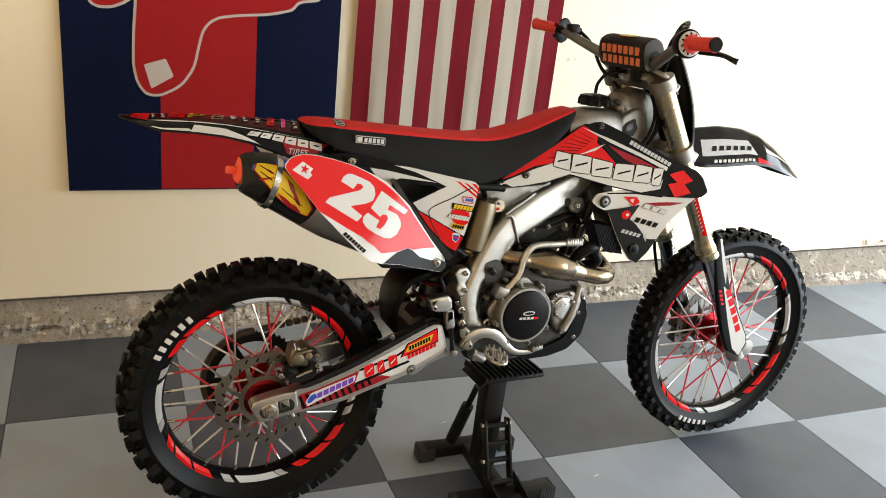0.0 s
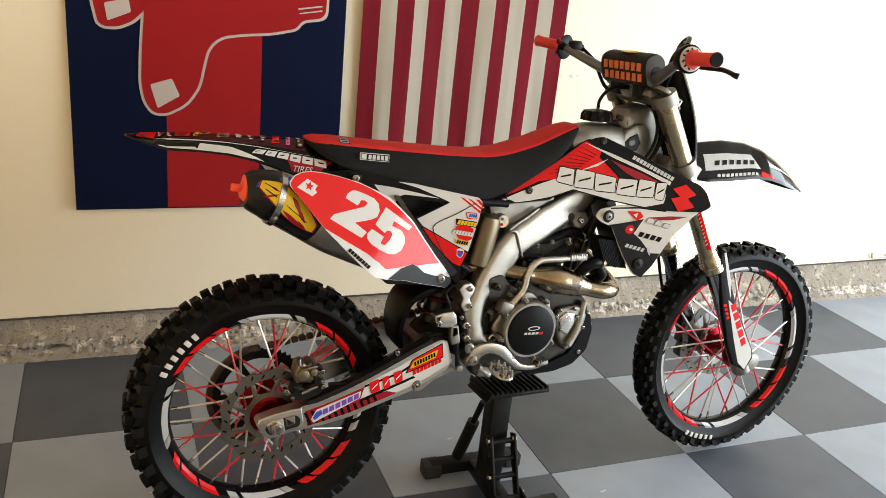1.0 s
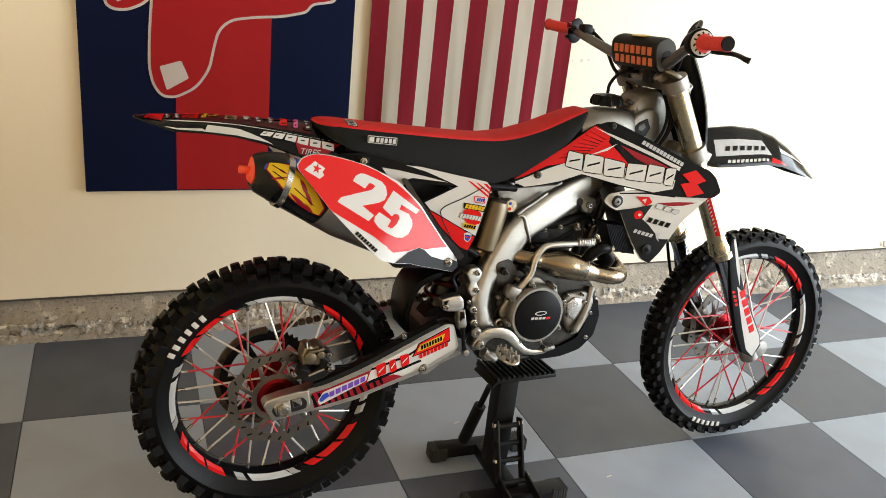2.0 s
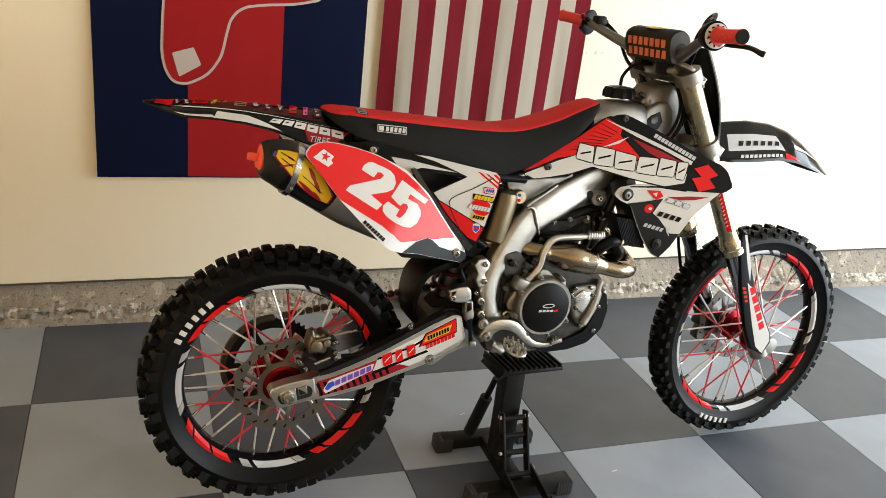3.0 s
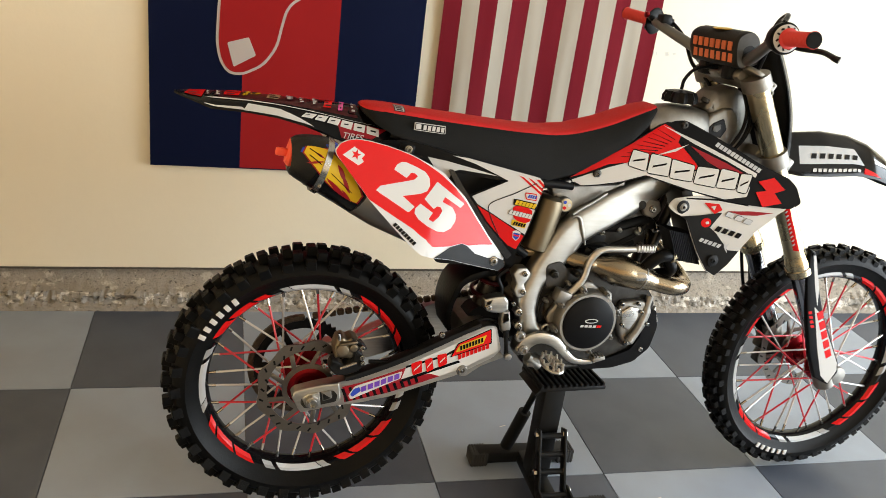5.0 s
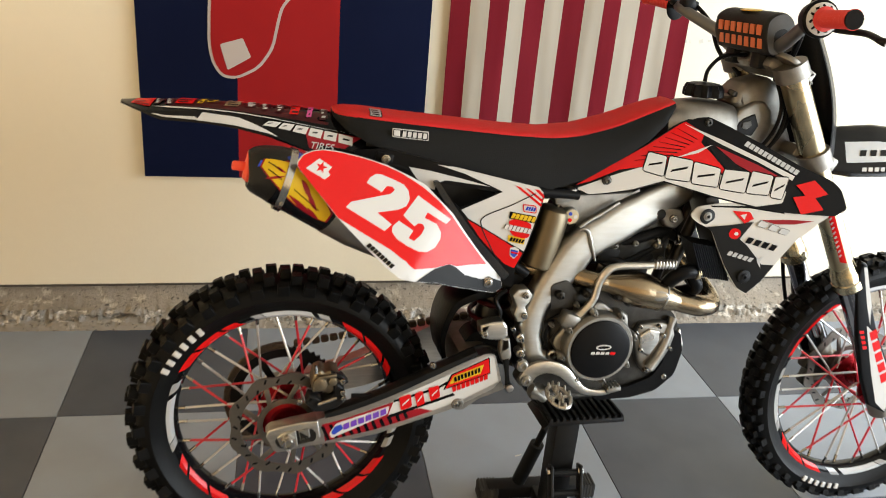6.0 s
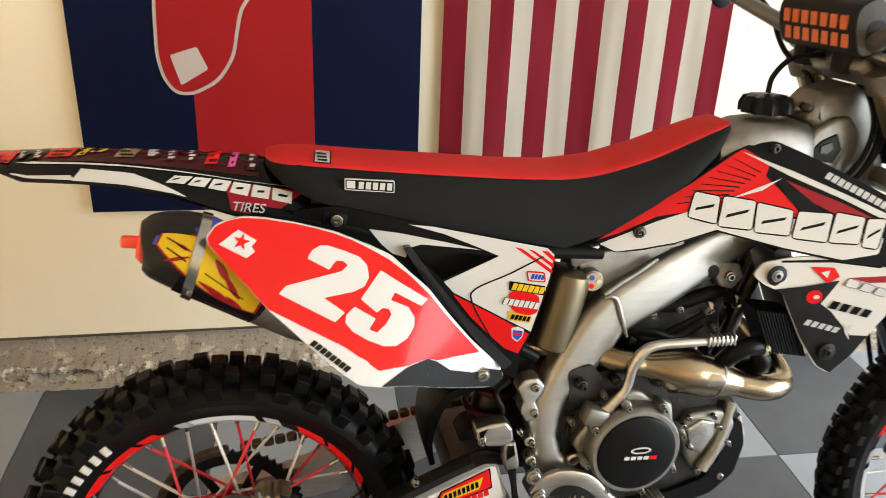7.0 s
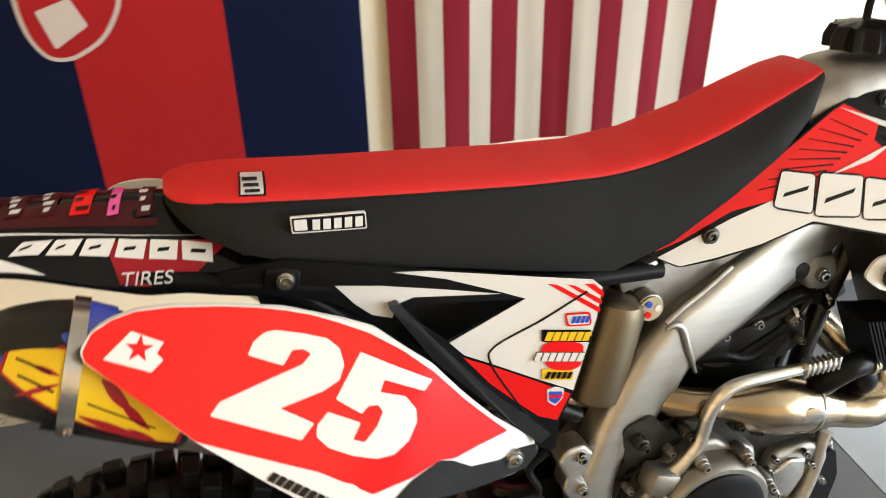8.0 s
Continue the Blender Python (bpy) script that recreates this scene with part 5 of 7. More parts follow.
for k in range(6):
    x = 1.288 + k * 0.026
    fender_decal(ff, FRONT_F, [(x, -0.75), (x + 0.016, -0.75), (x + 0.020, -0.66), (x + 0.004, -0.66)], "gloss", 3, "", "logo_block")
for k in range(10):
    x = 1.292 + k * 0.0155
    fender_decal(ff, FRONT_F, [(x, -0.955), (x + 0.011, -0.955), (x + 0.013, -0.905), (x + 0.002, -0.905)], "white", 3, "", "logo_block")
fender_decal(ff, FRONT_F, [(1.455, -0.97), (1.52, -0.98), (1.49, -0.90), (1.46, -0.86)], "red", 2)
fender_decal(ff, FRONT_F, [(1.50, -0.72), (1.60, -0.62), (1.65, -0.55), (1.50, -0.60)], "white", 2, "white flash")

# the word on the dark red patch
curve = bpy.data.curves.new("word", "FONT")
curve.body, curve.size, curve.extrude, curve.shear = "TIRES", 0.019, 0.0003, 0.2
temp = new("word_curve", curve)
bpy.context.view_layer.update()
me = bpy.data.meshes.new_from_object(temp.evaluated_get(bpy.context.evaluated_depsgraph_get()))
bpy.data.objects.remove(temp)
me.materials.clear()
me.materials.append(M["white"])
p0, p1 = fender_pt(REAR_F, 0.058, -0.985), fender_pt(REAR_F, 0.125, -0.985)
word = new("word", me)
word.parent = rf
word.matrix_local = pose(p0.x - 0.018, min(p0.y, p1.y) - 0.003, p0.z + 0.009) @ pose(0, 0, 0, 84, 0, 0) @ pose(0, 0, 0, 0, 0, math.degrees(math.atan2(p1.z - p0.z, p1.x - p0.x)))
tagged(word, "white lettering")

# ---- seat ----
sl = [(0.090, 0.664), (0.098, 0.662), (0.115, 0.661), (0.150, 0.658), (0.232, 0.649), (0.332, 0.640), (0.451, 0.630), (0.535, 0.626), (0.606, 0.632), (0.683, 0.653), (0.738, 0.674), (0.785, 0.692), (0.812, 0.702)]
sb = (0.656, 0.648, 0.634, 0.616, 0.587, 0.570, 0.542, 0.525, 0.545, 0.587, 0.622, 0.660, 0.694)
crown = (0.006, 0.010, 0.012, 0.013, 0.013, 0.013, 0.012, 0.012, 0.013, 0.013, 0.013, 0.010, 0.005)
half = (0.022, 0.040, 0.051, 0.058, 0.060, 0.062, 0.063, 0.062, 0.060, 0.056, 0.052, 0.048, 0.040)
SEAT = [(a[0], a[1] + c, a[1], min(z, a[1] - 0.004), h, 0.0) for a, z, c, h in zip(sl, sb, crown, half)]


def seat_section(x, t):
    """t from 0 at the lower edge, 1 at the colour line, 2 on the ridge."""
    zt, zl, zb, wl, wt = x
    if t <= 1:
        return wl + (0.024 * (1 - t) + 0.006 * math.sin(math.pi * t)) * min(1, (zl - zb) / 0.05), zb + (zl - zb) * t
    a = (t - 1) * math.pi / 2
    return wl * math.cos(a) ** 0.75 if a < 1.57 else 0.0, zl + (zt - zl) * math.sin(a) ** 0.9


def seat_mesh(t0, t1, m=10, n=120):
    b = bmesh.new()
    g = []
    for i in range(n + 1):
        x = SEAT[0][0] + (SEAT[-1][0] - SEAT[0][0]) * i / n
        row = lerp_table(SEAT, x)
        ts = [t0 + (t1 - t0) * k / m for k in range(m + 1)]
        right = [seat_section(row, t) for t in ts]
        ring = [(x, -w, z) for w, z in right] + [(x, w, z) for w, z in reversed(right)]
        g.append([b.verts.new(p) for p in ring])
    for r0, r1 in zip(g, g[1:]):
        for k in range(len(r0) - 1):
            b.faces.new((r0[k], r0[k + 1], r1[k + 1], r1[k]))
        b.faces.new((r0[-1], r0[0], r1[0], r1[-1]))
    b.faces.new(g[0])
    b.faces.new(g[-1][::-1])
    bmesh.ops.remove_doubles(b, verts=b.verts, dist=0.0004)
    return b


seat = part("seat", seat_mesh(0, 1.0), "seat", bike, "long seat with black gripper sides and red top")
part("seat_top", seat_mesh(1.0, 2.0), "seatred", seat, "red seat top")
part("seam", tube([(x, -seat_section(lerp_table(SEAT, x), 1.0)[0] - 0.0005, lerp_table(SEAT, x)[1]) for x in [SEAT[0][0] + 0.05 * k for k in range(15)]], 0.0012, 6), "seat", seat)
ys = lambda x, z: -0.079
tag = part("seat_tag", skin([(0.199, 0.645), (0.271, 0.639), (0.271, 0.621), (0.199, 0.628)], ys, 0.001, 0.003, 0.03, 0.002), "white", seat, "small white rubber tag")
part("tag_face", skin([(0.2005, 0.6435), (0.2695, 0.6375), (0.2695, 0.6225), (0.2005, 0.6295)], ys, 0.0018, 0.002, 0.03, 0.002), "black", tag)
blocks(tag, *[(0.217, 0.6295), (0.268, 0.6250)], 0.0105, 5, lambda x, z: -0.080, "white", 3, 0.3, 0.0)
decal(tag, [(0.202, 0.642), (0.214, 0.641), (0.214, 0.630), (0.202, 0.631)], lambda x, z: -0.080, "white", 3, 0.001)


def seat_patch(x0, x1, t0, t1, lift, lean=0.0):
    """A thin patch laid on the seat's right side between two stations; lean shears it towards the ridge."""
    b = bmesh.new()
    g = []
    for i in range(5):
        t = t0 + (t1 - t0) * i / 4
        row = []
        for k in range(5):
            x = x0 + (x1 - x0) * k / 4 + lean * (t - t0)
            w, z = seat_section(lerp_table(SEAT, x), t)
            row.append(b.verts.new((x, -w - lift * 0.6, z + lift)))
        g.append(row)
    for p, q in zip(g, g[1:]):
        for k in range(4):
            b.faces.new((p[k], p[k + 1], q[k + 1], q[k]))
    return b


part("seat_base", beam([(0.15, 0, 0.602), (0.25, 0, 0.570), (0.34, 0, 0.552), (0.45, 0, 0.528), (0.54, 0, 0.512), (0.62, 0, 0.538)], [0.03] * 6, [0.12] * 6), "satin", seat, "black plastic seat base")
lab = part("seat_label", seat_patch(0.157, 0.182, 1.24, 1.95, 0.0010, 0.006), "black", seat, "pale sewn label")
part("label_face", seat_patch(0.159, 0.180, 1.28, 1.93, 0.0016, 0.006), "palegrey", lab)
for k in range(3):
    part("label_bar", seat_patch(0.163, 0.177, 1.34 + 0.18 * k, 1.44 + 0.18 * k, 0.0022, 0.006), "satin", lab)

# ---- side number panel ----
panel_outline = [(0.011, 0.598), (0.022, 0.611), (0.039, 0.617), (0.059, 0.619), (0.086, 0.615), (0.126, 0.605), (0.179, 0.588), (0.227, 0.565), (0.258, 0.548), (0.283, 0.523), (0.312, 0.495), (0.342, 0.453), (0.379, 0.405), (0.438, 0.338), (0.441, 0.318), (0.421, 0.312), (0.370, 0.331), (0.281, 0.362), (0.235, 0.371), (0.204, 0.380), (0.177, 0.403), (0.137, 0.443), (0.109, 0.473), (0.085, 0.498), (0.062, 0.528), (0.039, 0.557), (0.022, 0.578), (0.013, 0.589)]
panel = bodywork("side_panel", panel_outline, numpanel, "white", "glossy white side number panel with red field and the number 25", 0.006, 0.005, step=0.018)
FIELD = [(0.013, 0.597), (0.023, 0.610), (0.039, 0.616), (0.058, 0.618), (0.086, 0.614), (0.126, 0.604), (0.155, 0.595), (0.179, 0.586), (0.203, 0.575), (0.227, 0.561), (0.252, 0.545), (0.283, 0.519), (0.312, 0.488), (0.342, 0.447), (0.394, 0.381), (0.355, 0.387), (0.324, 0.389), (0.307, 0.396), (0.275, 0.393), (0.233, 0.395), (0.186, 0.435), (0.127, 0.472), (0.085, 0.499), (0.062, 0.529), (0.039, 0.557), (0.022, 0.579), (0.014, 0.589)]
decal(panel, FIELD, numpanel, "red", 1, 0.003, "number_field", "glossy red number field")
TWO = [(0.140, 0.558), (0.147, 0.568), (0.158, 0.573), (0.168, 0.572), (0.192, 0.562), (0.212, 0.552), (0.222, 0.540), (0.224, 0.524), (0.217, 0.512), (0.201, 0.507), (0.160, 0.504), (0.188, 0.481), (0.174, 0.470), (0.100, 0.517), (0.110, 0.526), (0.162, 0.533), (0.186, 0.536), (0.195, 0.543), (0.189, 0.549), (0.179, 0.551), (0.169, 0.540)]
FIVE = [(0.241, 0.531), (0.309, 0.482), (0.299, 0.474), (0.260, 0.499), (0.254, 0.489), (0.279, 0.476), (0.288, 0.460), (0.287, 0.447), (0.276, 0.432), (0.259, 0.425), (0.241, 0.428), (0.218, 0.440), (0.197, 0.455), (0.188, 0.468), (0.190, 0.478), (0.202, 0.487), (0.231, 0.467), (0.221, 0.454), (0.232, 0.448), (0.246, 0.458), (0.254, 0.470), (0.250, 0.478), (0.241, 0.480), (0.233, 0.475), (0.211, 0.496)]
for digit in (TWO, FIVE):
    decal(panel, digit, numpanel, "white", 2, 0.0015, "digit", "white block numeral")
decal(panel, [(0.027, 0.588), (0.052, 0.604), (0.075, 0.588), (0.068, 0.581), (0.072, 0.574), (0.061, 0.567)], numpanel, "white", 2, 0.0, "emblem", "white emblem with a red star")
decal(panel, [(0.0555 + r * math.cos(radians(a)), 0.5885 + r * math.sin(radians(a))) for k in range(5) for a, r in ((70 + 72 * k, 0.0115), (106 + 72 * k, 0.0045))], numpanel, "red", 3, 0.0, "emblem")
blocks(panel, (0.137, 0.4465), (0.187, 0.401), 0.0085, 8, numpanel, "gloss", 2, 0.2, 0.25)
# black lower corner
decal(panel, [(0.236, 0.372), (0.275, 0.391), (0.307, 0.396), (0.322, 0.388), (0.343, 0.369), (0.382, 0.352), (0.410, 0.348), (0.437, 0.334), (0.440, 0.319), (0.421, 0.313), (0.370, 0.332), (0.281, 0.363)], numpanel, "satin", 3, 0.0, "corner_guard", "black plastic corner")
part("panel_screw", bolt(0.400, numpanel(0.400, 0.342) - 0.004, 0.342, 0.0115, 0.009), "steel", panel)

# upper airbox cover with its dark opening
cover_outline = [(0.126, 0.602), (0.187, 0.607), (0.252, 0.592), (0.321, 0.575), (0.437, 0.548), (0.511, 0.526), (0.506, 0.489), (0.495, 0.447), (0.480, 0.398), (0.464, 0.360), (0.461, 0.319), (0.442, 0.327), (0.379, 0.403), (0.323, 0.473), (0.285, 0.518), (0.228, 0.553), (0.173, 0.574), (0.126, 0.589)]
hole = [(0.293, 0.537), (0.306, 0.539), (0.362, 0.532), (0.421, 0.526), (0.376, 0.506), (0.339, 0.490), (0.318, 0.509)]
cover = bodywork("airbox_cover", cover_outline, upper_side, "black", "black, white and red airbox cover with an air slot", 0.006, 0.005, holes=[hole])
decal(cover, [(0.232, 0.572), (0.276, 0.565), (0.342, 0.550), (0.398, 0.536), (0.308, 0.547), (0.290, 0.542), (0.285, 0.527), (0.265, 0.534), (0.249, 0.549)], upper_side, "white", 1, 0.0, "cover_graphic", "white graphic")
decal(cover, [(0.289, 0.578), (0.325, 0.574), (0.430, 0.551), (0.497, 0.537), (0.508, 0.526), (0.503, 0.489), (0.492, 0.447), (0.479, 0.400), (0.434, 0.425), (0.391, 0.450), (0.357, 0.469), (0.342, 0.487), (0.424, 0.526), (0.398, 0.538), (0.342, 0.562)], upper_side, "white", 1, 0.0, "cover_graphic", "white graphic")
decal(cover, [(0.356, 0.466), (0.391, 0.447), (0.434, 0.422), (0.476, 0.396), (0.461, 0.363), (0.439, 0.373), (0.413, 0.398), (0.384, 0.428)], upper_side, "red", 2, 0.0, "cover_graphic", "red graphic")
line = [(0.491, 0.524), (0.442, 0.498), (0.390, 0.474), (0.386, 0.452), (0.411, 0.403), (0.428, 0.374)]
part("panel_seam", tube([(a, upper_side(a, c) - 0.001, c) for a, c in line], 0.0012, 6), "black", cover)
for q in ([(0.447, 0.540), (0.458, 0.537), (0.507, 0.501), (0.505, 0.496)], [(0.468, 0.536), (0.477, 0.533), (0.508, 0.511), (0.507, 0.505)], [(0.488, 0.533), (0.498, 0.532), (0.510, 0.520), (0.509, 0.514)]):
    decal(cover, q, upper_side, "red", 2, 0.0, "cover_graphic", "red slash")
# sponsor stickers: coloured fields with plain bars
decal(cover, [(0.466, 0.502), (0.495, 0.499), (0.497, 0.482), (0.469, 0.485)], upper_side, "red", 4, 0.004, "sponsor_sticker")
decal(cover, [(0.468, 0.4995), (0.493, 0.497), (0.4945, 0.4845), (0.471, 0.487)], upper_side, "white", 5, 0.003, "sponsor_sticker")
blocks(cover, (0.472, 0.4895), (0.493, 0.4870), 0.008, 4, upper_side, "blue", 6, 0.25, 0.2, "sponsor_sticker")
decal(cover, [(0.441, 0.486), (0.497, 0.476), (0.496, 0.461), (0.441, 0.471)], upper_side, "gloss", 4, 0.002, "sponsor_sticker")
blocks(cover, (0.443, 0.4725), (0.494, 0.4635), 0.011, 6, upper_side, "yellow", 5, 0.16, 0.2, "sponsor_sticker")
decal(cover, [(0.440, 0.466), (0.452, 0.470), (0.480, 0.464), (0.489, 0.459), (0.487, 0.432), (0.474, 0.428), (0.452, 0.434), (0.444, 0.444)], upper_side, "red", 5, 0.006, "sponsor_sticker")
blocks(cover, (0.431, 0.4490), (0.487, 0.4385), 0.011, 7, upper_side, "white", 6, 0.2, 0.2, "sponsor_sticker", rim="gloss")
decal(cover, [(0.442, 0.436), (0.478, 0.429), (0.477, 0.415), (0.442, 0.422)], upper_side, "yellow", 4, 0.002, "sponsor_sticker")
blocks(cover, (0.444, 0.4240), (0.475, 0.4180), 0.008, 5, upper_side, "gloss", 5, 0.3, 0.2, "sponsor_sticker")
decal(cover, [(0.448, 0.408), (0.458, 0.410), (0.468, 0.405), (0.466, 0.392), (0.458, 0.384), (0.449, 0.391)], upper_side, "white", 4, 0.002, "sponsor_sticker")
decal(cover, [(0.450, 0.405), (0.466, 0.402), (0.4645, 0.393), (0.458, 0.3865), (0.4505, 0.393)], upper_side, "blue", 5, 0.002, "sponsor_sticker")
decal(cover, [(0.4505, 0.4005), (0.4655, 0.3975), (0.465, 0.3945), (0.4505, 0.3970)], upper_side, "red", 6, 0.0, "sponsor_sticker")
blade = [(0.280, 0.545), (0.290, 0.548), (0.328, 0.494), (0.376, 0.431), (0.450, 0.352), (0.438, 0.340), (0.379, 0.407), (0.323, 0.473)]
part("cover_blade", skin(blade, upper_side, 0.010, 0.012, 0.03, 0.003), "blade", cover, "grey gloss edge blade")
b = skin([(0.154, 0.585), (0.265, 0.577), (0.385, 0.526), (0.497, 0.482), (0.528, 0.348), (0.486, 0.296), (0.285, 0.312), (0.173, 0.485)], -0.06, 0.0, 0.12, 0.04, 0.01)
part("airbox", b, "satin", bike, "dark airbox behind the covers")
b = bolt(0.186, -0.093, 0.587, 0.0095, 0.012)
part("fender_screw", b, "steel", bike)
part("screw_tab", box(0.184, -0.086, 0.586, 0.036, 0.010, 0.026, 0.004, (0, 10, 0)), "black", bike)

# ---- silencer ----
A, D = Vector((-0.070, -0.122, 0.591)), Vector((0.850, 0.09, -0.518)).normalized()


def along(d):
    return A + D * d


tail = Vector((-0.070, -0.121, 0.577))


CAP = 0.060


def sil_c(d):
    """The silencer's centre line: the end cap bends from the axis down to the outlet."""
    return tail.lerp(along(CAP), d / CAP) if d < CAP else along(d)


def sil_r(d):
    """The silencer's radius along its axis: a tapered end cap, then a straight sleeve."""
    return 0.038 + (0.0560 - 0.038) * min(1.0, max(0.0, d / CAP)) ** 0.6


b = tube([tail - Vector((0.003, 0, 0)), *[sil_c(CAP * k / 5) for k in range(6)], along(0.080)], [0.030, *[sil_r(CAP * k / 5) for k in range(6)], 0.0560], 16, 1, curve=False)
sil = part("silencer", b, "carbon", bike, "short carbon and titanium exhaust silencer with yellow logo field")
part("sleeve", tube([along(0.074), along(0.21)], [0.0556, 0.0556], 32, 1, curve=False), "carbon", sil)
part("front_cone", tube([along(0.176), along(0.180), along(0.240), along(0.33), along(0.40)], [0.0540, 0.0564, 0.0560, 0.046, 0.036], 24, 1, curve=False), "greysleeve", sil, "grey silencer skin")
side = D.cross(Vector((0, 0, 1))).normalized()
upv = side.cross(D).normalized()


def on_sil(d, ang, lift=0.0):
    """A point on the silencer; ang: 0 faces the right side, positive upwards."""
    a = radians(ang)
    return sil_c(d) + (-Vector((0, 1, 0)) * math.cos(a) + upv * math.sin(a)) * (sil_r(d) + 0.0008 + lift)


def sil_patch(d0, d1, a0, a1, mat, layer, shape=None, name="silencer_graphic", label="", slant=0.0):
    """A patch wrapped on the silencer; shape narrows it along its length, slant turns it."""
    b = bmesh.new()
    g = []
    n, m = 18, 12
    for i in range(n + 1):
        t = i / n
        half = shape(t) if shape else 1.0
        mid = (a0 + a1) / 2 + slant * (t - 0.5)
        g.append([b.verts.new(on_sil(d0 + (d1 - d0) * t, mid + (a1 - a0) / 2 * half * (-1 + 2 * k / m), 0.0004 * layer)) for k in range(m + 1)])
    for i in range(n):
        for k in range(m):
            b.faces.new((g[i][k], g[i][k + 1], g[i + 1][k + 1], g[i + 1][k]))
    bmesh.ops.remove_doubles(b, verts=b.verts, dist=1e-5)
    return part(name, b, mat, sil, label)


# the clamp band slants round the sleeve
b = bmesh.new()
rings = []
for k in range(49):
    a = -180 + 7.5 * k
    d = 0.0735 - 0.013 * math.sin(radians(a))
    rings.append([b.verts.new(on_sil(d + o, a, h)) for o, h in ((-0.008, -0.003), (-0.007, 0.0034), (0.007, 0.0034), (0.008, -0.003))])
for p, q in zip(rings, rings[1:]):
    for k in range(3):
        b.faces.new((p[k], p[k + 1], q[k + 1], q[k]))
part("clamp_band", b, "steel", sil, "bright clamp band")
oval = lambda t: math.sin(math.pi * (0.06 + 0.88 * t)) ** 0.6
sil_patch(0.062, 0.178, -56, 100, "gloss", 1, None)
sil_patch(0.006, 0.062, 20, 52, "blue", 2, lambda t: 0.5 + 0.5 * t, label="blue corner", slant=18)
sil_patch(0.060, 0.092, 46, 112, "blue", 2, None)
sil_patch(0.010, 0.176, -21, 39, "darkred", 3, oval, label="dark red flames round the logo", slant=-44)
sil_patch(0.013, 0.172, -18, 35, "yellow", 4, oval, label="yellow oval logo field", slant=-44)
for d0, d1, a0, a1, sl in ((0.030, 0.062, 4, 10, 14), (0.086, 0.150, -24, -14, -16), (0.034, 0.060, 22, 27, -8), (0.092, 0.124, 8, 20, -20), (0.112, 0.146, -6, 4, -22), (0.128, 0.160, -24, -18, -12)):
    sil_patch(d0, d1, a0, a1, "darkred", 5, lambda t: 0.15 + 0.85 * math.sin(math.pi * t), slant=sl)
for d0, d1, a0, a1 in ((0.026, 0.060, 12, 14), (0.088, 0.150, -4, -2.5), (0.020, 0.052, 27, 29)):
    sil_patch(d0, d1, a0, a1, "gloss", 6, None, slant=-12)
b = tube([tail + Vector((-0.010, 0, 0.001)), tail + Vector((-0.006, 0, 0)), tail + Vector((0.002, 0, 0))], [0.022, 0.029, 0.029], 24, 1, curve=False)
plug = part("exhaust_plug", b, "plug", sil, "orange rubber exhaust plug")
b = box(tail.x - 0.020, tail.y, tail.z + 0.001, 0.026, 0.012, 0.017, 0.004, (0, 6, 0))
part("plug_tab", b, "plug", plug)
part("clamp_bolt", bolt(*on_sil(0.084, -34, 0.004), 0.004, 0.006), "steel", sil)
part("mid_pipe", tube([along(0.34), (0.28, -0.085, 0.39), (0.38, -0.06, 0.350), (0.46, -0.045, 0.345), (0.56, -0.05, 0.335), (0.645, -0.096, 0.326), (0.680, -0.101, 0.321)], [0.022, 0.021, 0.021, 0.022, 0.021, 0.0205, 0.0205], 18), "titan", bike, "titanium mid pipe")

# ---- shock reservoir ----
ra, rb = (0.553, 0.470), (0.527, 0.350)
q0, q1 = Vector((ra[0], -0.062, ra[1])), Vector((rb[0], -0.062, rb[1]))
ax = (q1 - q0).normalized()
b = tube([q0 - ax * 0.012, q0 - ax * 0.006, q0 + ax * 0.01, q1 - ax * 0.004, q1], [0.024, 0.033, 0.037, 0.037, 0.033], 28, 1, curve=False)
res = part("shock_reservoir", b, "matgold", bike, "bronze shock reservoir with round sticker")
b = disc(0.588, -0.072, 0.465, 0.018, 0.02, 0.004, 24)
part("adjuster_cap", b, "cast", res)
part("round_sticker", disc(0.588, -0.083, 0.465, 0.0155, 0.002, 0.0, 24), "gold2", res, "small round sticker")
for a, mt in ((0, "white"), (120, "blue"), (240, "red")):
    part("sticker_dot", disc(0.588 + 0.008 * math.cos(radians(a)), -0.0845, 0.465 + 0.008 * math.sin(radians(a)), 0.0042, 0.002, 0.0, 12), mt, res)
b = box(0.572, -0.062, 0.508, 0.052, 0.04, 0.026, 0.006, (0, -14, 0))
part("shock_mount", b, "cast", bike, "grey cast shock mount")
b = tube([(0.52, 0, 0.50), (0.44, 0, 0.18)], 0.03, 20, 1, curve=False)
part("shock_body", b, "darkcast", bike)
coil = [(0.52 - 0.08 * t + 0.040 * math.cos(t * 7 * 2 * math.pi), 0.040 * math.sin(t * 7 * 2 * math.pi), 0.46 - 0.26 * t) for t in [k / 112 for k in range(113)]]
part("shock_spring", tube(coil, 0.006, 8, 1, curve=False), "maroon", bike, "maroon shock spring")

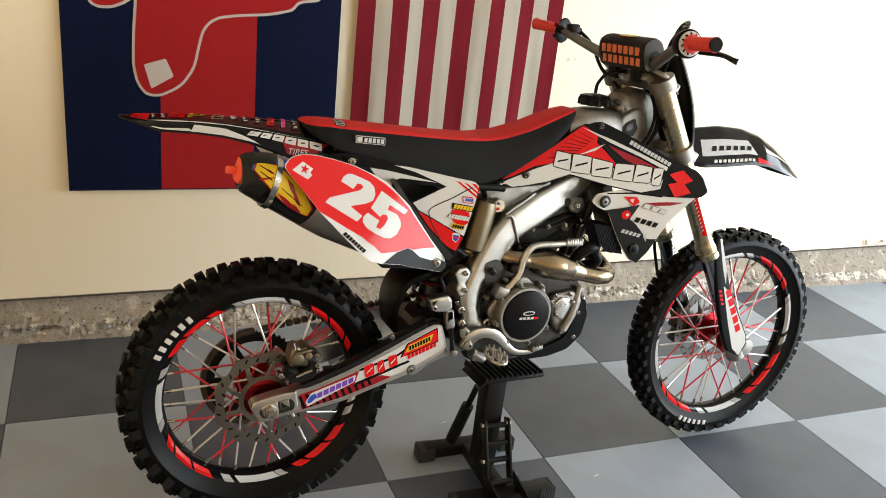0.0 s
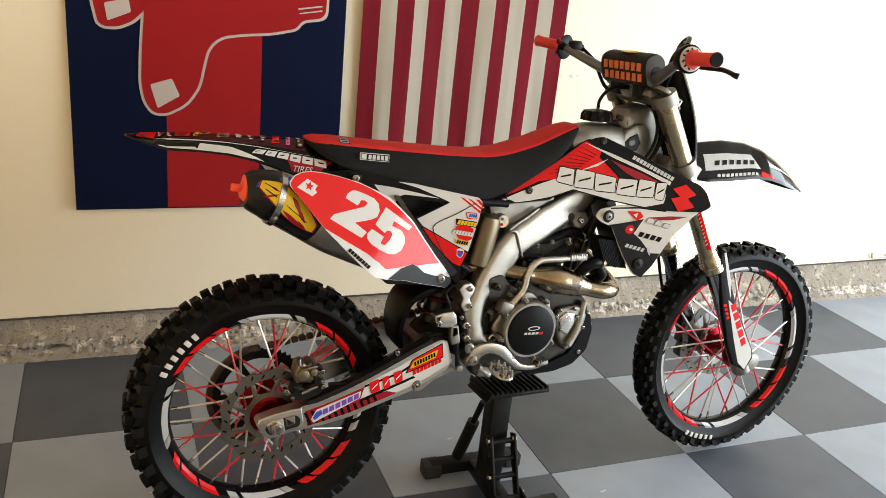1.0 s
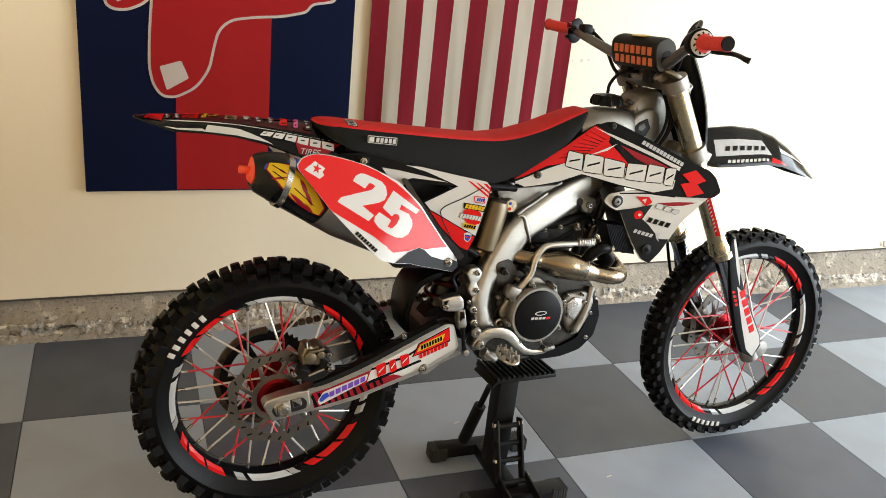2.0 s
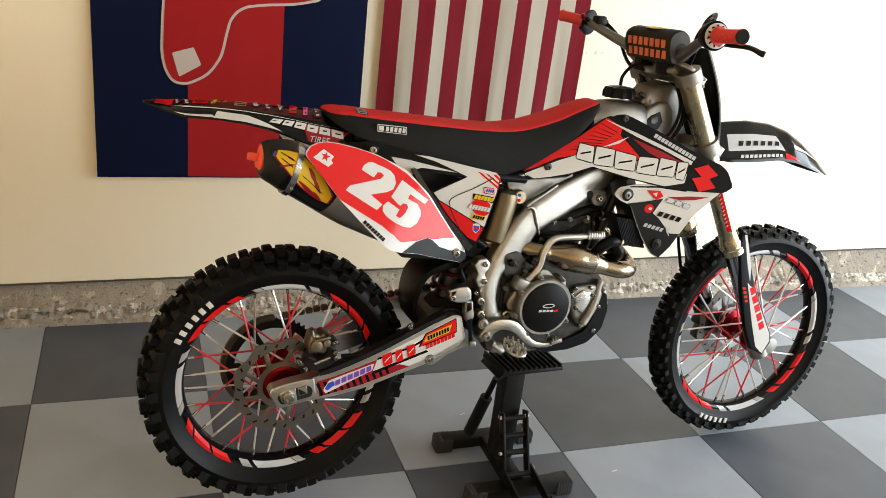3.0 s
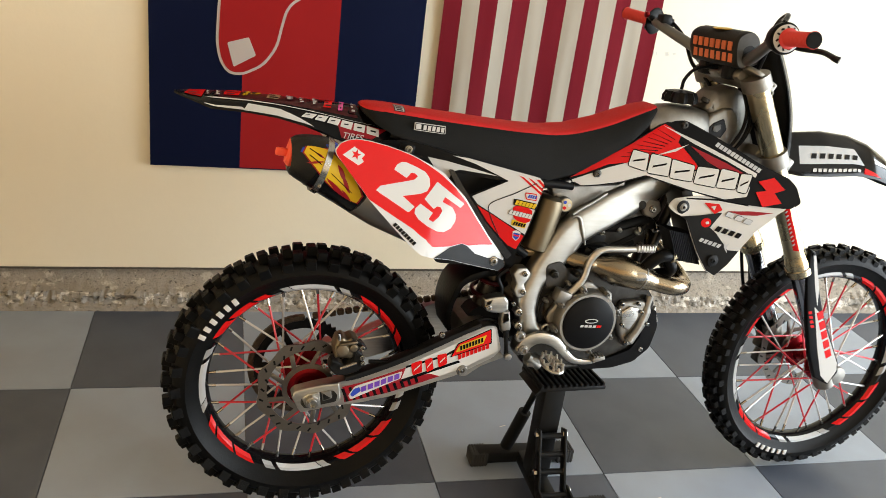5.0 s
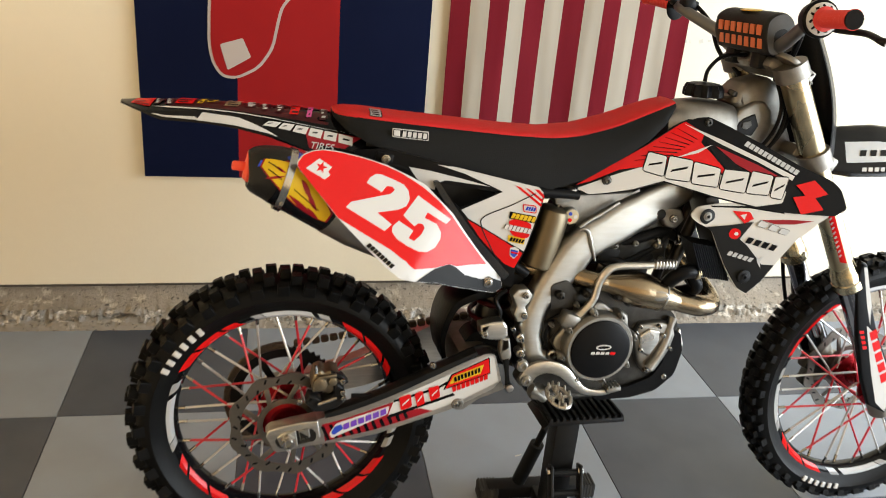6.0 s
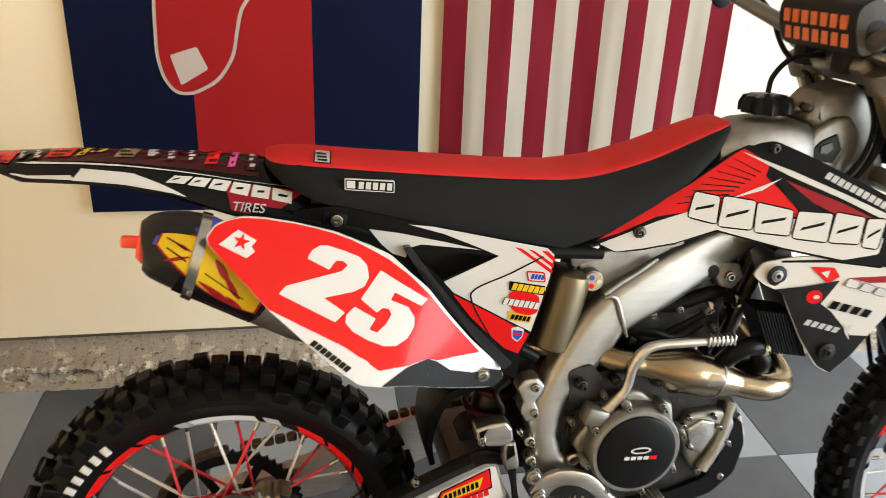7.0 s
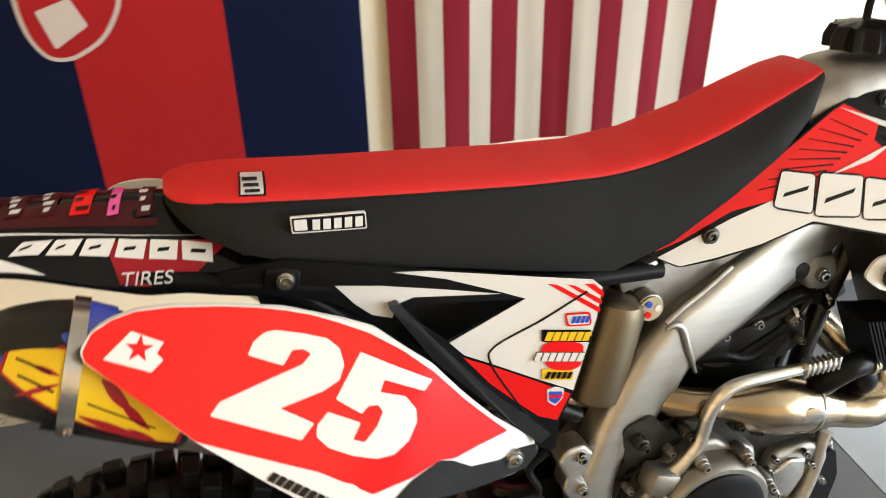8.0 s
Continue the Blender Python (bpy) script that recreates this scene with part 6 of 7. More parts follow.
# ---- engine ----
b = skin([(0.50, 0.10), (0.56, 0.06), (0.70, 0.045), (0.82, 0.07), (0.87, 0.13), (0.87, 0.22), (0.82, 0.28), (0.74, 0.31), (0.60, 0.31), (0.53, 0.27), (0.50, 0.18)], -0.095, 0.0, 0.19, 0.04, 0.02)
eng = part("engine", b, "darkcast", bike, "single cylinder engine with black clutch cover")
cc = (0.660, -0.115, 0.187)
b = lathe([(0.0, 0.02), (0.079, 0.02), (0.079, -0.02), (0.078, -0.032), (0.0745, -0.037), (0.068, -0.037), (0.068, -0.030), (0.0, -0.030)], 64, cc, closed=False)
flange = [(cc[0] + (0.090 + 0.006 * math.cos(radians(8 * a + 20))) * math.cos(radians(a)), cc[2] + (0.090 + 0.006 * math.cos(radians(8 * a + 20))) * math.sin(radians(a))) for a in range(0, 360, 10)]
part("case_flange", pillow(flange, -0.118, 0.008, 0.05), "cast", eng, "cast engine case round the clutch")
cl = part("clutch_cover", b, "cast", eng, "silver clutch cover ring")
b = lathe([(0.0, -0.043), (0.060, -0.043), (0.067, -0.040), (0.0695, -0.034), (0.0695, -0.02), (0.0, -0.02)], 64, cc, closed=False)
face = part("cover_face", b, "black", cl, "black round clutch cover face")
blocks(face, (0.634, 0.180), (0.690, 0.177), 0.006, 5, lambda x, z: -0.159, "white", 1, 0.25)
decal(face, [(0.679, 0.178), (0.691, 0.177), (0.693, 0.183), (0.681, 0.184)], lambda x, z: -0.159, "red", 3, 0.0)
decal(face, [(0.664 + 0.018 * math.cos(radians(a)), 0.195 + 0.006 * math.sin(radians(a))) for a in range(0, 360, 20)], lambda x, z: -0.159, "white", 1, 0.0, "logo_oval")
decal(face, [(0.664 + 0.014 * math.cos(radians(a)), 0.195 + 0.0035 * math.sin(radians(a))) for a in range(0, 360, 20)], lambda x, z: -0.159, "gloss", 2, 0.0, "logo_oval")
for k in range(8):
    a = 2 * math.pi * (k + 0.3) / 8
    b = bolt(cc[0] + 0.084 * math.cos(a), -0.140, cc[2] + 0.084 * math.sin(a), 0.0065, 0.02)
    disc(cc[0] + 0.084 * math.cos(a), -0.125, cc[2] + 0.084 * math.sin(a), 0.0085, 0.030, 0.003, 14, b)
    part("cover_bolt", b, "cast", cl)
wp = part("water_pump", pillow([(0.755, 0.196), (0.771, 0.224), (0.820, 0.228), (0.850, 0.220), (0.860, 0.193), (0.850, 0.153), (0.823, 0.103), (0.797, 0.098), (0.774, 0.130)], -0.112, 0.010, 0.05, 0.006), "cast", eng, "cast water pump cover")
part("pump_face", pillow([(0.775, 0.159), (0.767, 0.198), (0.790, 0.214), (0.816, 0.208), (0.817, 0.179), (0.798, 0.146)], -0.118, 0.004, 0.01, 0.005), "alu", wp)
part("pump_outlet", tube([(a, -0.121 + 0.004 * i, c) for i, (a, c) in enumerate([(0.799, 0.119), (0.820, 0.148), (0.836, 0.185), (0.843, 0.217), (0.849, 0.235)])], [0.011, 0.010, 0.009, 0.0085, 0.0105], 14), "cast", wp)
for x, z in [(0.757, 0.206), (0.765, 0.221), (0.811, 0.220), (0.824, 0.197), (0.774, 0.164), (0.845, 0.165), (0.803, 0.126), (0.793, 0.114)]:
    part("pump_bolt", bolt(x, -0.119, z, 0.0048, 0.012), "steel", wp)
part("pump_bracket", pillow([(0.872, 0.142), (0.869, 0.188), (0.882, 0.200), (0.896, 0.158), (0.894, 0.141)], -0.09, 0.004, 0.01, 0.003), "alu", eng)
b = skin([(0.555, 0.262), (0.60, 0.245), (0.615, 0.295), (0.59, 0.33), (0.55, 0.32)], -0.105, 0.0, 0.06, 0.02, 0.01)
part("kick_housing", b, "darkcast", eng)
part("case_cover", pillow([(0.561, 0.207), (0.567, 0.244), (0.588, 0.255), (0.618, 0.250), (0.635, 0.226), (0.624, 0.184), (0.616, 0.140), (0.598, 0.121), (0.576, 0.142)], -0.102, 0.008, 0.04, 0.006), "darkcast", eng)
for x, z, rr in ((*[(0.602, 0.219)][0], 0.010), (*[(0.558, 0.232)][0], 0.006), (*[(0.604, 0.168)][0], 0.007), (*[(0.611, 0.276)][0], 0.006), (*[(0.649, 0.255)][0], 0.006), (*[(0.719, 0.249)][0], 0.006)):
    part("case_boss", bolt(x, -0.112, z, rr, 0.016), "cast", eng)
# cylinder, head and cover, leaning forward a little
b = bmesh.new()
for k in range(3):
    box(0.735 + 0.012 * k, 0, 0.325 + 0.035 * k, 0.13, 0.11, 0.026, 0.006, (0, 14, 0), b)
box(0.745, 0, 0.35, 0.11, 0.12, 0.13, 0.008, (0, 14, 0), b)
part("cylinder", b, "darkcast", eng)
b = box(0.765, 0, 0.430, 0.17, 0.105, 0.075, 0.012, (0, 14, 0))
part("cylinder_head", b, "darkcast", eng)
b = box(0.765, 0, 0.487, 0.15, 0.095, 0.055, 0.016, (0, 14, 0))
for k in range(4):
    disc(0.71 + 0.037 * k, -0.036, 0.517 - 0.009 * k, 0.009, 0.014, 0.002, 12, b, (0, 14, 0))
part("head_cover", b, "satin", eng)
b = box(0.635, 0, 0.415, 0.13, 0.12, 0.10, 0.02, (0, 10, 0))
tube([(0.575, 0.0, 0.41), (0.70, 0, 0.42)], 0.05, 20, 1, bm=b, curve=False)
disc(0.64, -0.065, 0.42, 0.026, 0.03, 0.004, 20, b)
part("throttle_body", b, "satin", eng)
part("air_boot", tube([(0.42, 0, 0.43), (0.50, 0, 0.425), (0.58, 0, 0.41)], [0.07, 0.055, 0.05], 18), "black", bike)
b = tube([(0.60, -0.043, 0.44), (0.66, -0.053, 0.445), (0.72, -0.053, 0.455), (0.80, -0.043, 0.50)], 0.006, 8)
tube([(0.58, -0.037, 0.37), (0.64, -0.053, 0.375), (0.69, -0.056, 0.40), (0.74, -0.056, 0.44)], 0.005, 8, bm=b)
tube([(0.66, -0.043, 0.37), (0.70, -0.057, 0.345), (0.75, -0.058, 0.36), (0.82, -0.056, 0.40), (0.86, -0.043, 0.47)], 0.007, 8, bm=b)
part("wiring_loom", b, "black", eng, "black hoses and wiring")
b = box(0.695, -0.053, 0.372, 0.05, 0.02, 0.03, 0.005, (0, 10, 0))
part("sensor_box", b, "satin", eng)
b = tube([(0.70, -0.046, 0.395), (0.76, -0.053, 0.405), (0.82, -0.050, 0.42), (0.86, -0.043, 0.405)], 0.013, 12)
tube([(0.86, -0.062, 0.275), (0.885, -0.115, 0.31), (0.87, -0.118, 0.345), (0.90, -0.12, 0.36), (0.93, -0.12, 0.345)], 0.015, 12, bm=b)
tube([(0.62, -0.037, 0.35), (0.70, -0.056, 0.36), (0.75, -0.056, 0.345), (0.80, -0.053, 0.365)], 0.010, 12, bm=b)
part("coolant_hose", b, "black", eng, "black coolant hoses")
for (x, z) in [(0.811, 0.395), (0.858, 0.405)]:
    part("hose_clamp", disc(x, -0.053, z, 0.0155, 0.010, 0.002, 20, None, (0, 80, 0)), "steel", eng)
b = box(0.79, -0.053, 0.475, 0.05, 0.03, 0.03, 0.006, (0, 20, 0))
box(0.83, -0.050, 0.455, 0.03, 0.03, 0.04, 0.006, (0, 40, 0), b)
disc(0.80, -0.062, 0.465, 0.012, 0.02, 0.002, 16, b)
part("engine_hanger", b, "darkcast", eng)
for x, z, r in ((0.58, 0.13, 0.007), (0.70, 0.295, 0.008), (0.73, 0.28, 0.008), (0.57, 0.30, 0.008), (0.63, 0.30, 0.007)):
    part("case_bolt", bolt(x, -0.122, z, r * 0.8, 0.012, disc(x, -0.105, z, r * 1.2, 0.03, 0.003, 14)), "darkcast", eng)
# rocker cover, spark plug lead, frame brackets and the hoses round the head
part("head_bracket", pillow([(0.800, 0.462), (0.818, 0.482), (0.850, 0.476), (0.860, 0.452), (0.842, 0.430), (0.816, 0.436)], -0.070, 0.006, 0.03, 0.006), "cast", eng, "cast head bracket")
part("head_bracket_bolt", bolt(0.830, -0.074, 0.456, 0.009, 0.012), "steel", eng)
part("cam_cover", pillow([(0.665, 0.455), (0.690, 0.488), (0.748, 0.492), (0.780, 0.462), (0.770, 0.420), (0.700, 0.410)], -0.062, 0.014, 0.05, 0.010), "satin", eng, "black cam cover")
part("head_side", pillow([(0.690, 0.408), (0.780, 0.412), (0.830, 0.400), (0.836, 0.352), (0.800, 0.330), (0.700, 0.340)], -0.060, 0.008, 0.04, 0.008), "darkcast", eng, "oily cylinder head side")
for x, z in ((0.705, 0.392), (0.752, 0.398), (0.803, 0.392), (0.820, 0.360)):
    part("head_bolt", bolt(x, -0.066, z, 0.0065, 0.012), "cast", eng)
b = tube([(0.868, -0.125, 0.352), (0.845, -0.128, 0.352), (0.826, -0.122, 0.338), (0.818, -0.110, 0.318)], 0.016, 14)
part("lower_hose", b, "black", eng, "black lower radiator hose")
part("hose_clamp", tube([(0.872, -0.125, 0.352), (0.880, -0.125, 0.352)], 0.0178, 18, 1, curve=False), "gold2", eng)
part("hose_spigot", tube([(0.880, -0.125, 0.352), (0.915, -0.118, 0.352)], 0.0150, 16, 1, curve=False), "cast", eng)
b = tube([(0.56, -0.10, 0.23), (0.545, -0.115, 0.21), (0.55, -0.11, 0.18), (0.53, -0.10, 0.165)], 0.004, 8)
tube([(0.52, -0.08, 0.22), (0.58, -0.10, 0.25), (0.56, -0.09, 0.30), (0.64, -0.08, 0.33)], 0.004, 8, bm=b)
part("wiring", b, "black", eng)
# kickstarter
kp = [(0.602, 0.252), (0.618, 0.264), (0.640, 0.294), (0.648, 0.332), (0.660, 0.356), (0.682, 0.369), (0.738, 0.371), (0.767, 0.371)]
kick = [(a, -0.126 - 0.001 * i, c) for i, (a, c) in enumerate(kp)]
b = tube(kick, [0.010, 0.0095, 0.0085, 0.0085, 0.009, 0.008, 0.008, 0.007], 14)
ks = part("kickstarter", b, "alu", bike, "silver folding kick-start lever")
b = box(kp[0][0] - 0.010, -0.124, kp[0][1] - 0.004, 0.04, 0.035, 0.034, 0.007, (0, 20, 0))
part("kick_boss", b, "cast", ks)
kx = kp[-1][0] + 0.024
part("kick_pedal", box(kx, -0.136, kp[-1][1] + 0.001, 0.050, 0.012, 0.011, 0.003, (0, 2, 0)), "alu", ks)
for k in range(7):
    part("pedal_tooth", box(kx - 0.022 + 0.0074 * k, -0.136, kp[-1][1] + 0.003, 0.0032, 0.015, 0.018, 0.001, (0, 2, 0)), "alu", ks)
# header and resonance chamber
part("header_pipe", tube([(0.845, 0.012, 0.40), (0.885, 0.008, 0.355), (0.925, -0.008, 0.310), (0.950, -0.045, 0.276), (0.942, -0.092, 0.262), (0.905, -0.116, 0.266), (0.865, -0.116, 0.274), (0.828, -0.112, 0.284)], [0.022, 0.022, 0.0225, 0.023, 0.0235, 0.0235, 0.0235, 0.0225], 22), "titan", bike, "heat-tinted titanium header")
b = tube([(0.846, -0.114, 0.279), (0.838, -0.113, 0.281), (0.812, -0.111, 0.289), (0.804, -0.110, 0.291), (0.764, -0.107, 0.303), (0.738, -0.105, 0.309), (0.712, -0.103, 0.315), (0.686, -0.101, 0.320), (0.672, -0.100, 0.322)], [0.0235, 0.0245, 0.0325, 0.0335, 0.0385, 0.0385, 0.031, 0.0215, 0.0205], 32, 2, curve=False)
reso = part("resonance_chamber", b, "titan", bike, "titanium exhaust resonance chamber")
bb = lathe([(0.020, 0), (0.016, 0.001), (0.0, 0.001)], 30, (0, 0, 0), closed=False)
bmesh.ops.transform(bb, matrix=pose(0.786, -0.1445, 0.304, -8, 0, -8) @ Matrix.Diagonal((1, -1, 0.55, 1)), verts=bb.verts)
part("stamped_badge", bb, "steel", reso)
part("weld_ring", tube([(0.8065, -0.110, 0.2903), (0.8035, -0.110, 0.2912)], 0.0345, 28, 1, curve=False), "cast", reso)
# skid plate, brake pedal, footpegs
b = skin([(0.840, 0.190), (0.874, 0.199), (0.886, 0.149), (0.874, 0.091), (0.833, 0.053), (0.773, 0.038), (0.686, 0.036), (0.674, 0.057), (0.760, 0.066), (0.819, 0.087), (0.843, 0.127)], -0.105, 0.0, 0.21, 0.05, 0.01)
part("skid_plate", b, "black", bike, "black plastic skid plate")
part("skid_bolt", bolt(*(lambda q: (q[0][0], -0.107, q[0][1]))([(0.848, 0.088)]), 0.007, 0.006), "steel", bike)
b = beam([(q[0], -0.138 - 0.01 * i / 6, q[1]) for i, q in enumerate([(0.500, 0.115), (0.515, 0.138), (0.546, 0.147), (0.583, 0.135), (0.613, 0.105), (0.639, 0.086), (0.679, 0.081), (0.703, 0.088)])], [0.034, 0.034, 0.030, 0.028, 0.022, 0.018, 0.014, 0.012], [0.012] * 8, corner=0.8)
pedal = part("brake_pedal", b, "alu", bike, "polished aluminium brake pedal")
b = box(0.700, -0.150, 0.092, 0.034, 0.026, 0.012, 0.003, (0, -12, 0))
for k in range(4):
    box(0.688 + 0.008 * k, -0.150, 0.099, 0.003, 0.026, 0.006, 0.0, (0, -12, 0), b)
part("pedal_tip", b, "cast", pedal)
part("pedal_pivot", bolt(0.500, -0.148, 0.118, 0.012, 0.014), "steel", pedal)
for s in (-1, 1):
    b = box(0.530, s * 0.142, 0.088, 0.040, 0.035, 0.03, 0.008, (0, 10, 0))
    tube([(0.512, s * 0.150, 0.10), (0.545, s * 0.150, 0.075)], 0.011, 14, 1, bm=b, curve=False)
    peg = part("footpeg_bracket", b, "cast", bike, "dirty steel footpeg")
    (px, pz), = [(0.561, 0.102)]
    ring = [(px + 0.023 * math.cos(a), s * (0.188 + 0.040 * math.sin(a)), pz - 0.10 * 0.040 * (1 + math.sin(a))) for a in [2 * math.pi * k / 24 for k in range(25)]]
    b = tube(ring, 0.0042, 8, 1, curve=False, caps=False)
    tube([(px, s * 0.150, pz), (px, s * 0.226, pz - 0.008)], 0.004, 8, 1, bm=b, curve=False)
    tube([(px - 0.021, s * 0.188, pz - 0.004), (px + 0.021, s * 0.188, pz - 0.004)], 0.004, 8, 1, bm=b, curve=False)
    part("peg_cage", b, "alu", peg, "worn toothed steel footpeg cage")
    for k in range(0, 24, 2):
        x, y, z = ring[k]
        part("peg_tooth", tube([(x, y, z), (x, y, z + 0.013)], [0.0042, 0.0024], 6, 1, curve=False), "alu", peg)
    for k in range(4):
        y = s * (0.166 + 0.015 * k)
        part("peg_tooth", tube([(px, y, pz - 0.003), (px, y, pz + 0.011)], [0.0042, 0.0024], 6, 1, curve=False), "alu", peg)
rm = part("rear_master_cylinder", pillow([(0.393, 0.243), (0.417, 0.249), (0.444, 0.251), (0.455, 0.237), (0.457, 0.215), (0.440, 0.207), (0.415, 0.209), (0.397, 0.217)], -0.130, 0.005, 0.03, 0.004), "alu", bike, "cast rear brake master cylinder")
for (x, z), rr in zip([(0.403, 0.224), (0.465, 0.234)], (0.008, 0.005)):
    part("banjo_bolt", bolt(x, -0.133, z, rr, 0.012), "steel", rm)
part("clevis", pillow([(0.441, 0.212), (0.462, 0.211), (0.470, 0.168), (0.465, 0.153), (0.449, 0.154), (0.442, 0.176)], -0.128, 0.005, 0.02, 0.004), "cast", rm)
part("push_rod", tube([(a, -0.126, c) for a, c in [(0.457, 0.162), (0.462, 0.130), (0.467, 0.095)]], [0.008, 0.005, 0.006], 12), "satin", rm)
part("rod_joint", disc(*(lambda q: (q[0][0], -0.130, q[0][1]))([(0.469, 0.095)]), 0.009, 0.016, 0.002, 16), "steel", rm)
part("reservoir_hose", tube([(a, -0.10, c) for a, c in [(0.440, 0.235), (0.444, 0.259), (0.432, 0.290), (0.454, 0.311)]], 0.005, 8), "black", rm)
part("swingarm_pivot", bolt(0.492, -0.138, 0.150, 0.014, 0.012), "steel", bike)
b = skin([(0.348, 0.058), (0.408, 0.081), (0.457, 0.099), (0.468, 0.082), (0.410, 0.061), (0.375, 0.036), (0.358, 0.036)], -0.11, 0.0, 0.03, 0.03, 0.004)
link = part("linkage_arm", b, "cast", bike, "cast linkage arm below the swingarm")
(lx, lz), = [(0.358, 0.059)]
part("linkage_boss", lathe([(0.014, 0.02), (0.014, -0.004), (0.011, -0.008), (0.006, -0.008), (0.0055, -0.004), (0.0, -0.004)], 24, (lx, -0.120, lz), closed=False), "cast", link)

# ---- radiator and shrouds ----
for s in (1, -1):
    rad = part("radiator", box(0.925, s * 0.075, 0.43, 0.03, 0.09, 0.20, 0.006, (0, -24, 0)), "radiator", bike, "dark finned radiator")
for k in range(13):
    part("louvre", box(0.862 + 0.0055 * k, -0.115, 0.385 - 0.001 * k, 0.0022, 0.055, 0.085, 0.0, (0, -24, 0)), "black", rad)
up_outline = [(0.822, 0.663), (0.843, 0.673), (0.886, 0.678), (0.928, 0.661), (1.004, 0.626), (1.080, 0.588), (1.146, 0.563), (1.164, 0.545), (1.173, 0.508), (1.144, 0.493), (1.053, 0.495), (0.974, 0.502), (0.881, 0.520), (0.779, 0.545), (0.713, 0.527), (0.660, 0.517), (0.615, 0.513), (0.588, 0.531), (0.670, 0.574), (0.748, 0.618)]
sh = bodywork("radiator_shroud", up_outline, shroud, "black", "red, white and black radiator shroud", 0.008, 0.004)
decal(sh, [(0.821, 0.660), (0.834, 0.666), (0.873, 0.645), (0.864, 0.626), (0.884, 0.607), (0.901, 0.589), (0.917, 0.567), (0.840, 0.572), (0.748, 0.575), (0.687, 0.566), (0.625, 0.541), (0.593, 0.532), (0.669, 0.573), (0.748, 0.616)], shroud, "red", 1, 0.0, "shroud_graphic", "red shroud graphic")
decal(sh, [(0.594, 0.526), (0.686, 0.559), (0.748, 0.577), (0.855, 0.572), (0.964, 0.556), (1.042, 0.538), (1.031, 0.515), (0.974, 0.506), (0.881, 0.523), (0.779, 0.548), (0.713, 0.529), (0.660, 0.520), (0.618, 0.515)], shroud, "white", 2, 0.003, "shroud_graphic", "white shroud graphic")
decal(sh, [(0.828, 0.663), (0.909, 0.634), (0.985, 0.603), (1.062, 0.569), (1.056, 0.560), (0.984, 0.594), (0.905, 0.626)], shroud, "white", 3, 0.0, "shroud_graphic", "white stripe")
for k in range(8):
    p0, p1 = [(0.814, 0.653), (0.856, 0.633)]
    q0, q1 = [(0.706, 0.576), (0.767, 0.578)]
    t = k / 8
    s0 = (p0[0] + (q0[0] - p0[0]) * t, p0[1] + (q0[1] - p0[1]) * t)
    s1 = (p1[0] + (q1[0] - p1[0]) * t * 0.8, p1[1] + (q1[1] - p1[1]) * t * 0.8)
    decal(sh, [s0, (s0[0] + 0.0004, s0[1] - 0.0008), (s1[0], s1[1] - 0.0018), s1], shroud, "gloss", 3, 0.0, "pin_stripe")
decal(sh, [(0.874, 0.631), (0.921, 0.602), (0.965, 0.563), (0.940, 0.555), (0.897, 0.592)], shroud, "gloss", 3, 0.0, "shroud_graphic")
decal(sh, [(0.895, 0.621), (0.983, 0.588), (1.026, 0.568), (0.984, 0.565), (0.936, 0.588)], shroud, "darkred", 4, 0.0, "shroud_graphic", "dark red flash")
decal(sh, [(0.803, 0.593), (0.889, 0.624), (0.856, 0.606)], shroud, "white", 4, 0.0)
for q in ([(0.735, 0.567), (0.750, 0.603), (0.788, 0.596), (0.778, 0.557)], [(0.781, 0.554), (0.795, 0.597), (0.844, 0.590), (0.833, 0.549)], [(0.837, 0.546), (0.847, 0.588), (0.902, 0.577), (0.892, 0.541)], [(0.896, 0.538), (0.911, 0.576), (0.964, 0.573), (0.950, 0.532)], [(0.953, 0.532), (0.971, 0.575), (1.015, 0.568), (1.001, 0.530)], [(1.005, 0.526), (1.020, 0.566), (1.049, 0.566), (1.029, 0.523)]):
    mark(sh, q, shroud, "white", 4, "gloss", "gloss")
decal(sh, [(1.063, 0.552), (1.105, 0.563), (1.131, 0.537), (1.103, 0.528), (1.119, 0.506), (1.069, 0.495), (1.054, 0.528), (1.082, 0.532)], shroud, "red", 6, 0.0, "emblem", "red angular emblem")
blocks(sh, (0.955, 0.626), (1.066, 0.571), 0.0115, 12, shroud, "palegrey", 4, 0.22, 0.3)
b = bolt(*(lambda q: (q[0][0], shroud(*q[0]) - 0.002, q[0][1]))([(0.658, 0.543)]), 0.0105, 0.008)
part("shroud_screw", b, "darkcast", sh)
b = bolt(*(lambda q: (q[0][0], shroud(*q[0]) - 0.002, q[0][1]))([(0.883, 0.667)]), 0.0085, 0.008)
part("shroud_screw", b, "darkcast", sh)
low_outline = [(0.833, 0.481), (0.851, 0.499), (0.895, 0.507), (0.975, 0.513), (1.053, 0.499), (1.138, 0.493), (1.108, 0.476), (1.065, 0.435), (1.040, 0.397), (1.009, 0.343), (0.980, 0.311), (0.955, 0.324), (0.924, 0.369), (0.897, 0.420), (0.881, 0.454), (0.848, 0.468)]
lo = bodywork("shroud_wing", low_outline, lambda x, z: shroud(x, z) + 0.004, "white", "white and black lower shroud wing", 0.008, 0.004)
lw = lambda x, z: shroud(x, z) + 0.004
decal(lo, [(0.868, 0.460), (0.912, 0.465), (0.969, 0.475), (0.944, 0.436), (0.963, 0.422), (1.001, 0.381), (1.029, 0.380), (1.008, 0.344), (0.980, 0.313), (0.957, 0.325), (0.942, 0.345), (0.922, 0.374), (0.900, 0.415), (0.882, 0.450)], lw, "satin", 2, 0.0, "wing_graphic", "black wing graphic")
